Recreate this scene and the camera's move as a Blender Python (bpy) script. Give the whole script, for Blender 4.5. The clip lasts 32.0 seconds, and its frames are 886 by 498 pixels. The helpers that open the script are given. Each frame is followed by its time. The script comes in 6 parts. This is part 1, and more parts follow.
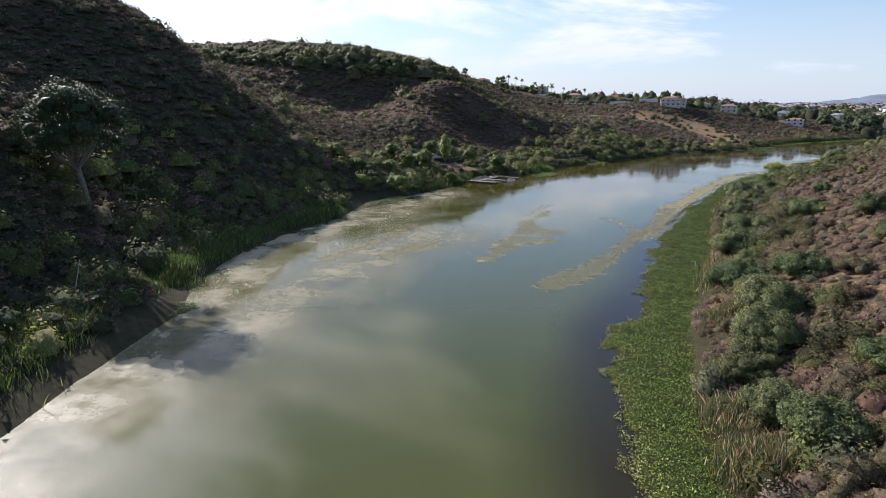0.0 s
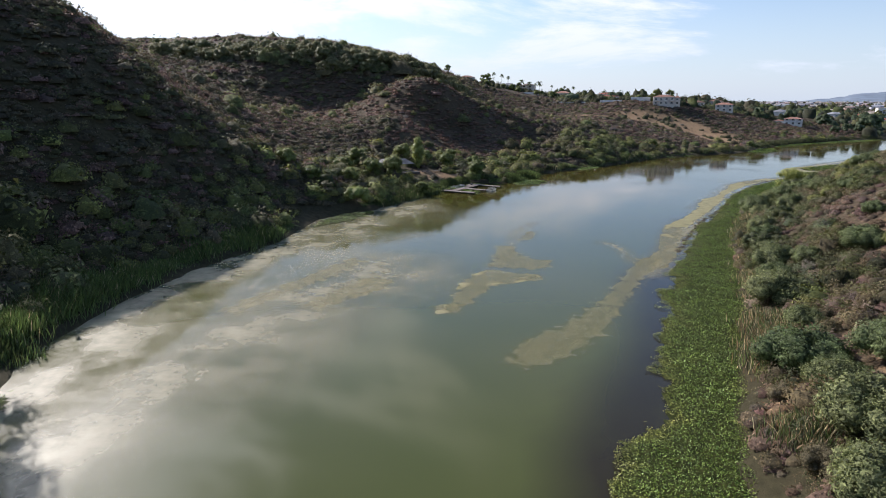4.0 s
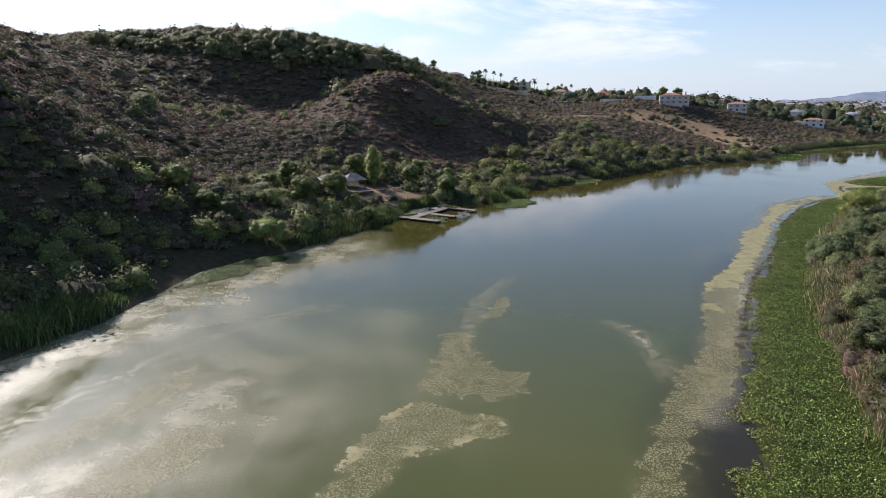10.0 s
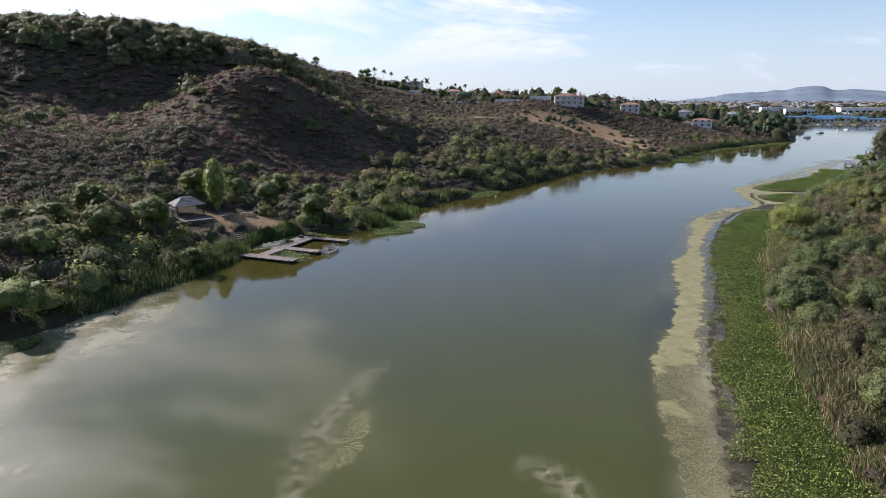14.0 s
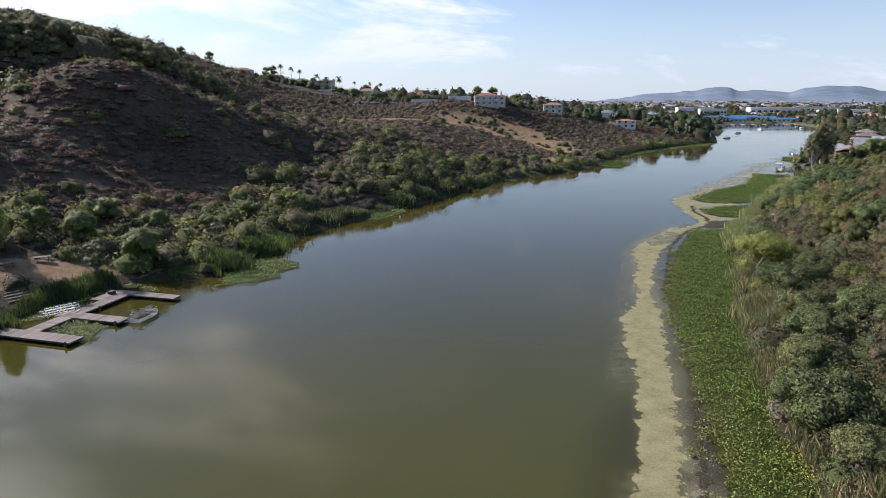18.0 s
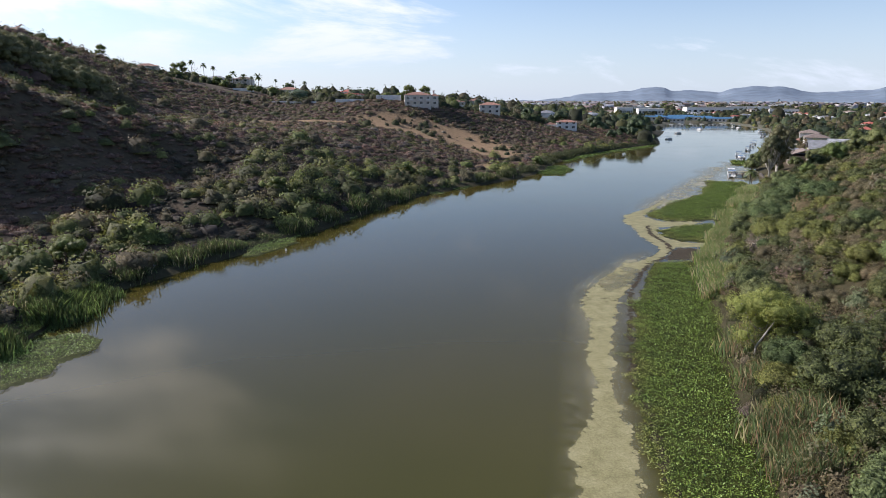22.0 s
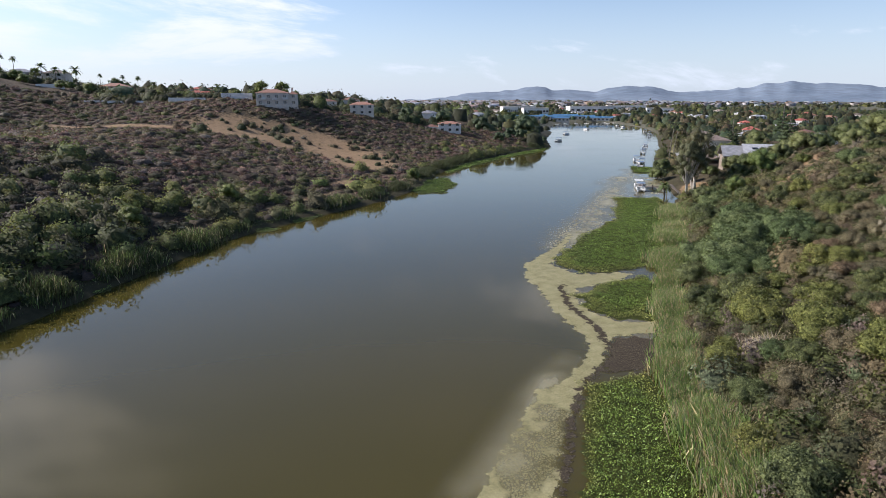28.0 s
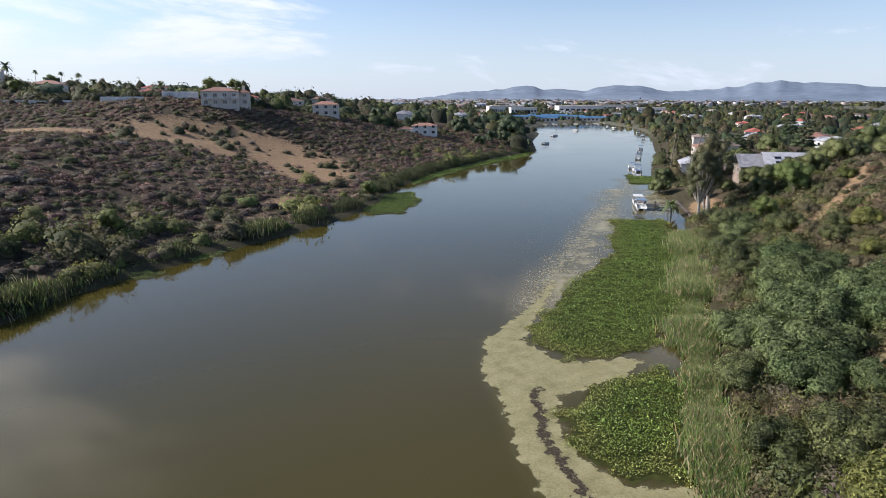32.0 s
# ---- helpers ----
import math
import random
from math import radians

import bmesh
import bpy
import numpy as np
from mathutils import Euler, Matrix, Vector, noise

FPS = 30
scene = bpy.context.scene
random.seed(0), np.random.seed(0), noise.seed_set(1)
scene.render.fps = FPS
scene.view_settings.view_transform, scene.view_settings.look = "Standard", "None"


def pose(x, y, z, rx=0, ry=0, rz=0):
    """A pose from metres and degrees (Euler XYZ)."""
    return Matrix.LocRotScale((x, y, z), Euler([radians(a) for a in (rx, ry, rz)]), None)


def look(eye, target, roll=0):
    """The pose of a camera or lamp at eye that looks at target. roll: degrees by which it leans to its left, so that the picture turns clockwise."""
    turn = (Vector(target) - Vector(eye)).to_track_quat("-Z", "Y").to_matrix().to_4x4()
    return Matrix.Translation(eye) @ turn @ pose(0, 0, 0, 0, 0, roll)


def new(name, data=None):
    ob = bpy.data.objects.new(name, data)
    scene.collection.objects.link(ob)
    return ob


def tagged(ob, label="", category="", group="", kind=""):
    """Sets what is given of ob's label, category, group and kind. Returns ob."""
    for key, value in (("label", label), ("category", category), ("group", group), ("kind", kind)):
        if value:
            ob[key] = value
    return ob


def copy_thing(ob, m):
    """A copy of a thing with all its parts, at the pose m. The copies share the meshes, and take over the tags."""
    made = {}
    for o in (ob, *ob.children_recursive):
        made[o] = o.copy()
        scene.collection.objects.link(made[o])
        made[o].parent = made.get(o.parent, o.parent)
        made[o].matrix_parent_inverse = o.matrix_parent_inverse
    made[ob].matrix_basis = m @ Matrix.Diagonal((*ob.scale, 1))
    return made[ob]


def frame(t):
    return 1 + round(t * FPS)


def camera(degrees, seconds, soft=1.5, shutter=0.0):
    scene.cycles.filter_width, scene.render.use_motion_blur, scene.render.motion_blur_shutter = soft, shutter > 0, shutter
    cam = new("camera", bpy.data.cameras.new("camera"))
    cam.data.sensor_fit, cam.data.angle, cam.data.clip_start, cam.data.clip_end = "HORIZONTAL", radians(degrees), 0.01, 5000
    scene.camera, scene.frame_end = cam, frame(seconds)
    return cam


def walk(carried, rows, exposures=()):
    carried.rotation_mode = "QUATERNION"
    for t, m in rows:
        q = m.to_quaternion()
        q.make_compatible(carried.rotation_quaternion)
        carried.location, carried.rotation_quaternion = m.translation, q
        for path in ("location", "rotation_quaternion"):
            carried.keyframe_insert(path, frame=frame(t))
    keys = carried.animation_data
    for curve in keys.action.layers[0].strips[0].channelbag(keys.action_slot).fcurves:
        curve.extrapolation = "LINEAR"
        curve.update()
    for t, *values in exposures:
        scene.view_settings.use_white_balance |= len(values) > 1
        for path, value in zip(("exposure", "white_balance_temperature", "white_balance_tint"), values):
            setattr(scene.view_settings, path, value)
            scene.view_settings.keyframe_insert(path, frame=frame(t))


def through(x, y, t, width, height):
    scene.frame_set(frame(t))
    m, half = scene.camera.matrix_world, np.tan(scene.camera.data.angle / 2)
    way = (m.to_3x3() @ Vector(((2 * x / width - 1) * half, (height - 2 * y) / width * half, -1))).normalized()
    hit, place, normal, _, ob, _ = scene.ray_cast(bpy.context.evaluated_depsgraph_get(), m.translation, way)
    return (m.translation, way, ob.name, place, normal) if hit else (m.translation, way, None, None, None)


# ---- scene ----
cam = camera(72.20, 32.0, soft=0.7)
EXPOSURE, SKY_STRENGTH, SUN_STRENGTH = 0.32, 0.115, 5.0
PATH = [
    (0, (-5.149, -43.490, 28.000), (-5.3471, -41.5559, 27.5329), -0.05),
    (0.5, (-4.904, -39.591, 28.000), (-5.0779, -37.6540, 27.5323), -0.05),
    (1, (-4.647, -35.736, 28.000), (-4.8179, -33.7986, 27.5317), -0.05),
    (1.5, (-4.363, -31.969, 28.000), (-4.5313, -30.0319, 27.5312), -0.05),
    (2, (-4.040, -28.335, 28.000), (-4.2062, -26.3982, 27.5306), -0.05),
    (2.5, (-3.667, -24.858, 28.000), (-3.8316, -22.9213, 27.5301), -0.05),
    (3, (-3.246, -21.480, 28.000), (-3.4099, -19.5432, 27.5295), -0.05),
    (3.5, (-2.782, -18.122, 28.000), (-2.9452, -16.1852, 27.5290), -0.05),
    (4.2, (-2.067, -13.306, 28.000), (-2.2298, -11.3691, 27.5283), -0.05),
    (4.8, (-1.404, -8.992, 28.000), (-1.5673, -7.0558, 27.5278), -0.05),
    (5.5, (-0.593, -3.790, 28.000), (-0.7561, -1.8536, 27.5273), -0.05),
    (6, (-0.000, 0.000, 28.000), (-0.1628, 1.9365, 27.5269), -0.05),
    (6.5, (0.595, 3.832, 28.000), (0.4326, 5.7683, 27.5266), -0.05),
    (7, (1.184, 7.726, 28.000), (1.0225, 9.6626, 27.5263), -0.05),
    (7.5, (1.760, 11.714, 28.000), (1.5987, 13.6501, 27.5261), -0.05),
    (8, (2.315, 15.825, 28.000), (2.1534, 17.7611, 27.5260), -0.05),
    (8.5, (2.840, 20.076, 28.000), (2.6807, 22.0122, 27.5259), -0.05),
    (9, (3.323, 24.426, 28.000), (3.1637, 26.3625, 27.5258), -0.05),
    (9.5, (3.751, 28.821, 28.000), (3.5912, 30.7573, 27.5258), -0.05),
    (10, (4.109, 33.205, 28.000), (3.9506, 35.1419, 27.5258), -0.05),
    (10.5, (4.399, 37.536, 28.000), (4.2433, 39.4726, 27.5259), -0.05),
    (11, (4.685, 41.813, 28.000), (4.5363, 43.7507, 27.5260), -0.05),
    (11.5, (5.044, 46.050, 28.000), (4.9761, 47.9919, 27.5261), -0.05),
    (12, (5.553, 50.258, 28.000), (5.5114, 52.2004, 27.5262), -0.05),
    (12.5, (6.270, 54.444, 28.000), (6.2952, 56.3869, 27.5264), -0.05),
    (13, (7.165, 58.595, 28.000), (7.2336, 60.5374, 27.5266), -0.05),
    (13.5, (8.184, 62.695, 28.000), (8.3188, 64.6331, 27.5267), -0.05),
    (14, (9.277, 66.723, 28.000), (9.4373, 68.6600, 27.5269), -0.05),
    (14.5, (10.406, 70.674, 28.000), (10.5826, 72.6094, 27.5270), -0.05),
    (15, (11.585, 74.581, 28.000), (11.7794, 76.5147, 27.5271), -0.05),
    (15.5, (12.845, 78.488, 28.000), (13.0564, 80.4202, 27.5272), -0.05),
    (16, (14.214, 82.440, 28.000), (14.4427, 84.3700, 27.5273), -0.05),
    (16.5, (15.712, 86.464, 28.000), (15.9584, 88.3920, 27.5274), -0.05),
    (17, (17.322, 90.523, 28.000), (17.6607, 92.4369, 27.5274), -0.05),
    (17.5, (19.018, 94.563, 28.000), (19.3914, 96.4701, 27.5274), -0.05),
    (18, (20.773, 98.529, 28.000), (21.1622, 100.4333, 27.5273), -0.05),
    (18.5, (22.565, 102.384, 28.000), (22.9730, 104.2839, 27.5273), -0.05),
    (19, (24.393, 106.149, 28.000), (24.8435, 108.0390, 27.5272), -0.05),
    (19.5, (26.259, 109.861, 28.000), (26.7434, 111.7433, 27.5271), -0.05),
    (20, (28.165, 113.560, 28.000), (28.6775, 115.4342, 27.5270), -0.05),
    (20.5, (30.113, 117.278, 28.000), (30.6408, 119.1478, 27.5268), -0.05),
    (21, (32.096, 121.034, 28.000), (32.6358, 122.9009, 27.5266), -0.05),
    (21.5, (34.107, 124.845, 28.000), (34.6599, 126.7074, 27.5265), -0.05),
    (22, (36.138, 128.724, 28.000), (36.6994, 130.5845, 27.5263), -0.05),
    (22.5, (38.183, 132.677, 28.000), (38.7662, 134.5305, 27.5261), -0.05),
    (23, (40.243, 136.661, 28.000), (40.8404, 138.5104, 27.5258), -0.05),
    (23.5, (42.324, 140.623, 28.000), (42.9649, 142.4577, 27.5256), -0.05),
    (24, (44.430, 144.510, 28.000), (45.1077, 146.3304, 27.5254), -0.05),
    (24.5, (46.568, 148.284, 28.000), (47.2677, 150.0960, 27.5252), -0.05),
    (25, (48.755, 151.978, 28.000), (49.4962, 153.7737, 27.5249), -0.05),
    (25.5, (51.012, 155.642, 28.000), (51.8119, 157.4124, 27.5247), -0.05),
    (26, (53.361, 159.325, 28.000), (54.1796, 161.0866, 27.5244), -0.05),
    (26.5, (55.813, 163.060, 28.000), (56.6511, 164.8125, 27.5242), -0.05),
    (27, (58.350, 166.815, 28.000), (59.2074, 168.5577, 27.5239), -0.05),
    (27.5, (60.945, 170.540, 28.000), (61.8217, 172.2731, 27.5237), -0.05),
    (28, (63.572, 174.186, 28.000), (64.4540, 175.9166, 27.5234), -0.05),
    (28.5, (66.213, 177.719, 28.000), (67.0996, 179.4478, 27.5232), -0.05),
    (29, (68.892, 181.165, 28.000), (69.7886, 182.8882, 27.5229), -0.05),
    (29.5, (71.641, 184.563, 28.000), (72.5418, 186.2835, 27.5226), -0.05),
    (30, (74.492, 187.953, 28.000), (75.3962, 189.6716, 27.5224), -0.05),
    (30.5, (77.468, 191.366, 28.000), (78.3749, 193.0835, 27.5221), -0.05),
    (31, (80.546, 194.803, 28.000), (81.4547, 196.5195, 27.5218), -0.05),
    (31.5, (83.692, 198.256, 28.000), (84.6019, 199.9716, 27.5216), -0.05),
    (32, (86.872, 201.717, 28.000), (87.7813, 203.4325, 27.5213), -0.05),
]
walk(cam, [(t, look(eye, target, roll)) for t, eye, target, roll in PATH], exposures=[(0.0, EXPOSURE, 6080, 17), (32.0, EXPOSURE, 6080, 17)])

# ---------------------------------------------------------------- light
SUN_AZIMUTH, SUN_ELEVATION = radians(-47.5), radians(31.5)      # clockwise from +y
world = bpy.data.worlds.new("sky")
scene.world = world
world.use_nodes = True
wt = world.node_tree
for n in list(wt.nodes):
    wt.nodes.remove(n)


def wnode(kind, **inputs):
    n = wt.nodes.new(kind)
    for k, v in inputs.items():
        n.inputs[k].default_value = v
    return n


sky = wnode("ShaderNodeTexSky")
sky.sky_type = "NISHITA"
sky.sun_disc = False
sky.sun_elevation, sky.sun_rotation = SUN_ELEVATION, SUN_AZIMUTH
sky.air_density, sky.dust_density, sky.ozone_density = 1.0, 0.6, 2.5
geo = wnode("ShaderNodeTexCoord")
sep = wnode("ShaderNodeSeparateXYZ")
wt.links.new(geo.outputs["Generated"], sep.inputs[0])
lift = wnode("ShaderNodeMath")
lift.operation = "MAXIMUM"
lift.inputs[1].default_value = 0.0
wt.links.new(sep.outputs["Z"], lift.inputs[0])
lift2 = wnode("ShaderNodeMath")
lift2.operation = "ADD"
lift2.inputs[1].default_value = 0.3
wt.links.new(lift.outputs[0], lift2.inputs[0])
div = wnode("ShaderNodeVectorMath")
div.operation = "DIVIDE"
comb = wnode("ShaderNodeCombineXYZ")
for k in range(3):
    wt.links.new(lift2.outputs[0], comb.inputs[k])
wt.links.new(geo.outputs["Generated"], div.inputs[0])
wt.links.new(comb.outputs[0], div.inputs[1])
cloud = wnode("ShaderNodeTexNoise", Scale=1.35, Detail=10.0, Roughness=0.6, Distortion=0.35)
cmap = wnode("ShaderNodeMapping")
cmap.inputs["Location"].default_value = (2.6, 4.1, 0.0)
cmap.inputs["Scale"].default_value = (1.0, 1.5, 1.0)
wt.links.new(div.outputs[0], cmap.inputs["Vector"])
wt.links.new(cmap.outputs[0], cloud.inputs["Vector"])
# clouds gather towards the sun's side and thin out to the east
side = wnode("ShaderNodeVectorMath")
side.operation = "DOT_PRODUCT"
side.inputs[1].default_value = (math.sin(radians(-42)), math.cos(radians(-42)), 0.0)
wt.links.new(geo.outputs["Generated"], side.inputs[0])
veil = wnode("ShaderNodeMapRange")
for k, v in (("From Min", 0.40), ("From Max", 0.92), ("To Min", -0.13), ("To Max", 0.19)):
    veil.inputs[k].default_value = v
wt.links.new(side.outputs["Value"], veil.inputs["Value"])
csum = wnode("ShaderNodeMath")
csum.operation = "ADD"
billow = wnode("ShaderNodeMapRange")
billow.clamp = False
for k, v in (("From Min", 0.3), ("From Max", 0.7), ("To Min", 0.14), ("To Max", 0.86)):
    billow.inputs[k].default_value = v
wt.links.new(cloud.outputs["Fac"], billow.inputs["Value"])
wt.links.new(billow.outputs[0], csum.inputs[0])
wt.links.new(veil.outputs[0], csum.inputs[1])
cramp = wnode("ShaderNodeMapRange")
cramp.interpolation_type = "SMOOTHSTEP"
for k, v in (("From Min", 0.47), ("From Max", 0.78), ("To Min", 0.0), ("To Max", 0.92)):
    cramp.inputs[k].default_value = v
wt.links.new(csum.outputs[0], cramp.inputs["Value"])
cmix = wnode("ShaderNodeMix")
cmix.data_type = "RGBA"
wt.links.new(cramp.outputs[0], cmix.inputs["Factor"])
wt.links.new(sky.outputs[0], cmix.inputs["A"])
# clouds brighten steeply towards the sun
near_sun = wnode("ShaderNodeVectorMath")
near_sun.operation = "DOT_PRODUCT"
near_sun.inputs[1].default_value = (math.sin(SUN_AZIMUTH) * math.cos(SUN_ELEVATION), math.cos(SUN_AZIMUTH) * math.cos(SUN_ELEVATION), math.sin(SUN_ELEVATION))
wt.links.new(geo.outputs["Generated"], near_sun.inputs[0])
clear = wnode("ShaderNodeMath")
clear.operation = "MAXIMUM"
clear.inputs[1].default_value = 0.0
wt.links.new(near_sun.outputs["Value"], clear.inputs[0])
power = wnode("ShaderNodeMath")
power.operation = "POWER"
power.inputs[1].default_value = 13.0
wt.links.new(clear.outputs[0], power.inputs[0])
glow = wnode("ShaderNodeMath")
glow.operation = "MULTIPLY_ADD"
glow.inputs[1].default_value, glow.inputs[2].default_value = 28.0, 8.0
wt.links.new(power.outputs[0], glow.inputs[0])
wt.links.new(glow.outputs[0], cmix.inputs["B"])
bg = wnode("ShaderNodeBackground", Strength=SKY_STRENGTH)
# pale haze low over the horizon
hz = wnode("ShaderNodeMapRange")
hz.interpolation_type = "SMOOTHSTEP"
for k, v in (("From Min", -0.05), ("From Max", 0.24), ("To Min", 0.8), ("To Max", 0.0)):
    hz.inputs[k].default_value = v
wt.links.new(sep.outputs["Z"], hz.inputs["Value"])
hmix = wnode("ShaderNodeMix")
hmix.data_type = "RGBA"
wt.links.new(hz.outputs[0], hmix.inputs["Factor"])
wt.links.new(cmix.outputs["Result"], hmix.inputs["A"])
hmix.inputs["B"].default_value = (4.8, 5.6, 6.4, 1.0)
wt.links.new(hmix.outputs["Result"], bg.inputs["Color"])
wout = wnode("ShaderNodeOutputWorld")
wt.links.new(bg.outputs[0], wout.inputs["Surface"])

sun_data = bpy.data.lights.new("sun", "SUN")
sun_data.energy, sun_data.angle, sun_data.color = SUN_STRENGTH, radians(0.53), (1.0, 0.93, 0.82)
sun = new("sun", sun_data)
SUN_WAY = Vector((math.sin(SUN_AZIMUTH) * math.cos(SUN_ELEVATION), math.cos(SUN_AZIMUTH) * math.cos(SUN_ELEVATION), math.sin(SUN_ELEVATION)))
sun.matrix_world = look(SUN_WAY * 800, (0, 0, 0))


# ---------------------------------------------------------------- materials
def material(name):
    m = bpy.data.materials.new(name)
    m.use_nodes = True
    nt = m.node_tree
    return m, nt, nt.nodes["Principled BSDF"]


def nd(nt, kind, **inputs):
    n = nt.nodes.new(kind)
    for k, v in inputs.items():
        n.inputs[k].default_value = v
    return n


def noise_node(nt, scale, detail=4.0, rough=0.55, coord="Object"):
    tc = nd(nt, "ShaderNodeTexCoord")
    n = nd(nt, "ShaderNodeTexNoise", Scale=scale, Detail=detail, Roughness=rough)
    nt.links.new(tc.outputs[coord], n.inputs["Vector"])
    return n


def ramp_node(nt, src, stops):
    r = nd(nt, "ShaderNodeValToRGB")
    el = r.color_ramp.elements
    while len(el) < len(stops):
        el.new(0.5)
    for e, (p, c) in zip(el, stops):
        e.position, e.color = p, (*c, 1.0)
    nt.links.new(src, r.inputs["Fac"])
    return r


def mixed(nt, kind, fac, a, b):
    m = nd(nt, "ShaderNodeMix")
    m.data_type, m.blend_type = "RGBA", kind
    for key, v in (("Factor", fac), ("A", a), ("B", b)):
        if hasattr(v, "is_linked"):
            nt.links.new(v, m.inputs[key])
        else:
            m.inputs[key].default_value = v
    return m.outputs["Result"]


def bump(nt, bsdf, src, strength, distance=0.05):
    b = nd(nt, "ShaderNodeBump", Strength=strength, Distance=distance)
    nt.links.new(src, b.inputs["Height"])
    nt.links.new(b.outputs[0], bsdf.inputs["Normal"])


def plain(name, dark, light, rough=0.7, scale=3.0, fine=30.0, metal=0.0, bump_by=0.3, vary=0.0):
    """A surface with stains at one scale and grain at a finer one."""
    m, nt, b = material(name)
    big, small = noise_node(nt, scale), noise_node(nt, fine, 6.0, 0.6)
    r = ramp_node(nt, big.outputs["Fac"], [(0.3, dark), (0.7, light)])
    g = ramp_node(nt, small.outputs["Fac"], [(0.25, (0.72, 0.72, 0.72)), (0.75, (1.15, 1.15, 1.15))])
    col = mixed(nt, "MULTIPLY", 1.0, r.outputs[0], g.outputs[0])
    if vary:
        oi = nd(nt, "ShaderNodeObjectInfo")
        rr = ramp_node(nt, oi.outputs["Random"], [(0.0, (1 - vary,) * 3), (1.0, (1 + vary,) * 3)])
        col = mixed(nt, "MULTIPLY", 1.0, col, rr.outputs[0])
    nt.links.new(col, b.inputs["Base Color"])
    b.inputs["Roughness"].default_value, b.inputs["Metallic"].default_value = rough, metal
    bump(nt, b, small.outputs["Fac"], bump_by, 0.02)
    return m


def leafy(name, dark, light, rough=0.6, through=0.25, tinted=False):
    """Leaves: each one its own shade, a patchwork over the whole plant, light passing through."""
    m, nt, b = material(name)
    g = nd(nt, "ShaderNodeNewGeometry")
    r = ramp_node(nt, g.outputs["Random Per Island"], [(0.0, dark), (1.0, light)])
    n = noise_node(nt, 0.5, 3.0)
    p = ramp_node(nt, n.outputs["Fac"], [(0.3, (0.75, 0.75, 0.75)), (0.7, (1.2, 1.2, 1.15))])
    col = mixed(nt, "MULTIPLY", 1.0, r.outputs[0], p.outputs[0])
    if tinted:
        a = nd(nt, "ShaderNodeAttribute")
        a.attribute_name = "tint"
        col = mixed(nt, "MULTIPLY", 1.0, col, a.outputs["Color"])
    else:
        oi = nd(nt, "ShaderNodeObjectInfo")
        rr = ramp_node(nt, oi.outputs["Random"], [(0.0, (0.8, 0.85, 0.8)), (1.0, (1.2, 1.12, 1.1))])
        col = mixed(nt, "MULTIPLY", 1.0, col, rr.outputs[0])
    fine = noise_node(nt, 6.0, 6.0, 0.75)
    sp = ramp_node(nt, fine.outputs["Fac"], [(0.36, (0.6, 0.62, 0.57)), (0.5, (1.0, 1.0, 1.0)), (0.64, (1.5, 1.46, 1.36))])
    col = mixed(nt, "MULTIPLY", 1.0, col, sp.outputs[0])
    bump(nt, b, fine.outputs["Fac"], 0.7, 0.2)
    nt.links.new(col, b.inputs["Base Color"])
    b.inputs["Roughness"].default_value = rough
    b.inputs["Specular IOR Level"].default_value = 0.3
    tr = nd(nt, "ShaderNodeBsdfTranslucent")
    nt.links.new(col, tr.inputs["Color"])
    mx = nd(nt, "ShaderNodeMixShader", Fac=through)
    nt.links.new(b.outputs[0], mx.inputs[1])
    nt.links.new(tr.outputs[0], mx.inputs[2])
    nt.links.new(mx.outputs[0], nt.nodes["Material Output"].inputs["Surface"])
    return m


M_SHRUB = leafy("shrub_leaves", (0.82, 0.82, 0.82), (1.2, 1.2, 1.2), 0.8, 0.24, tinted=True)

# soil with dry litter; "bare" gives open earth, "green" gives low growth toned down for shade
M_GROUND, nt, b = material("hillside_soil")
n1, n2, n3 = noise_node(nt, 0.06, 6.0, 0.6), noise_node(nt, 0.9, 8.0, 0.65), noise_node(nt, 9.0, 6.0, 0.6)
scrub = ramp_node(nt, n1.outputs["Fac"], [(0.3, (0.055, 0.043, 0.026)), (0.55, (0.085, 0.063, 0.04)), (0.75, (0.065, 0.058, 0.029))])
litter = ramp_node(nt, n2.outputs["Fac"], [(0.3, (0.6, 0.6, 0.6)), (0.7, (1.35, 1.32, 1.28))])
col = mixed(nt, "MULTIPLY", 1.0, scrub.outputs[0], litter.outputs[0])
at = nd(nt, "ShaderNodeAttribute")
at.attribute_name = "bare"
earth = ramp_node(nt, n2.outputs["Fac"], [(0.3, (0.19, 0.125, 0.068)), (0.7, (0.33, 0.22, 0.122))])
edge = nd(nt, "ShaderNodeMath")
edge.operation = "ADD"
nt.links.new(at.outputs["Fac"], edge.inputs[0])
nt.links.new(n2.outputs["Fac"], edge.inputs[1])
em = nd(nt, "ShaderNodeMapRange")
for k, v in (("From Min", 0.85), ("From Max", 1.1)):
    em.inputs[k].default_value = v
nt.links.new(edge.outputs[0], em.inputs["Value"])
col = mixed(nt, "MIX", em.outputs[0], col, earth.outputs[0])
at3 = nd(nt, "ShaderNodeAttribute")
at3.attribute_name = "green"
# undergrowth colour, lowered to stand for deep shade between the bushes
under = ramp_node(nt, n2.outputs["Fac"], [(0.3, (0.03, 0.028, 0.013)), (0.7, (0.068, 0.058, 0.03))])
col = mixed(nt, "MIX", at3.outputs["Fac"], col, under.outputs[0])
at2 = nd(nt, "ShaderNodeAttribute")
at2.attribute_name = "town"
streets = ramp_node(nt, n2.outputs["Fac"], [(0.35, (0.06, 0.075, 0.035)), (0.6, (0.15, 0.13, 0.1))])
col = mixed(nt, "MIX", at2.outputs["Fac"], col, streets.outputs[0])
nt.links.new(col, b.inputs["Base Color"])
b.inputs["Roughness"].default_value = 0.95
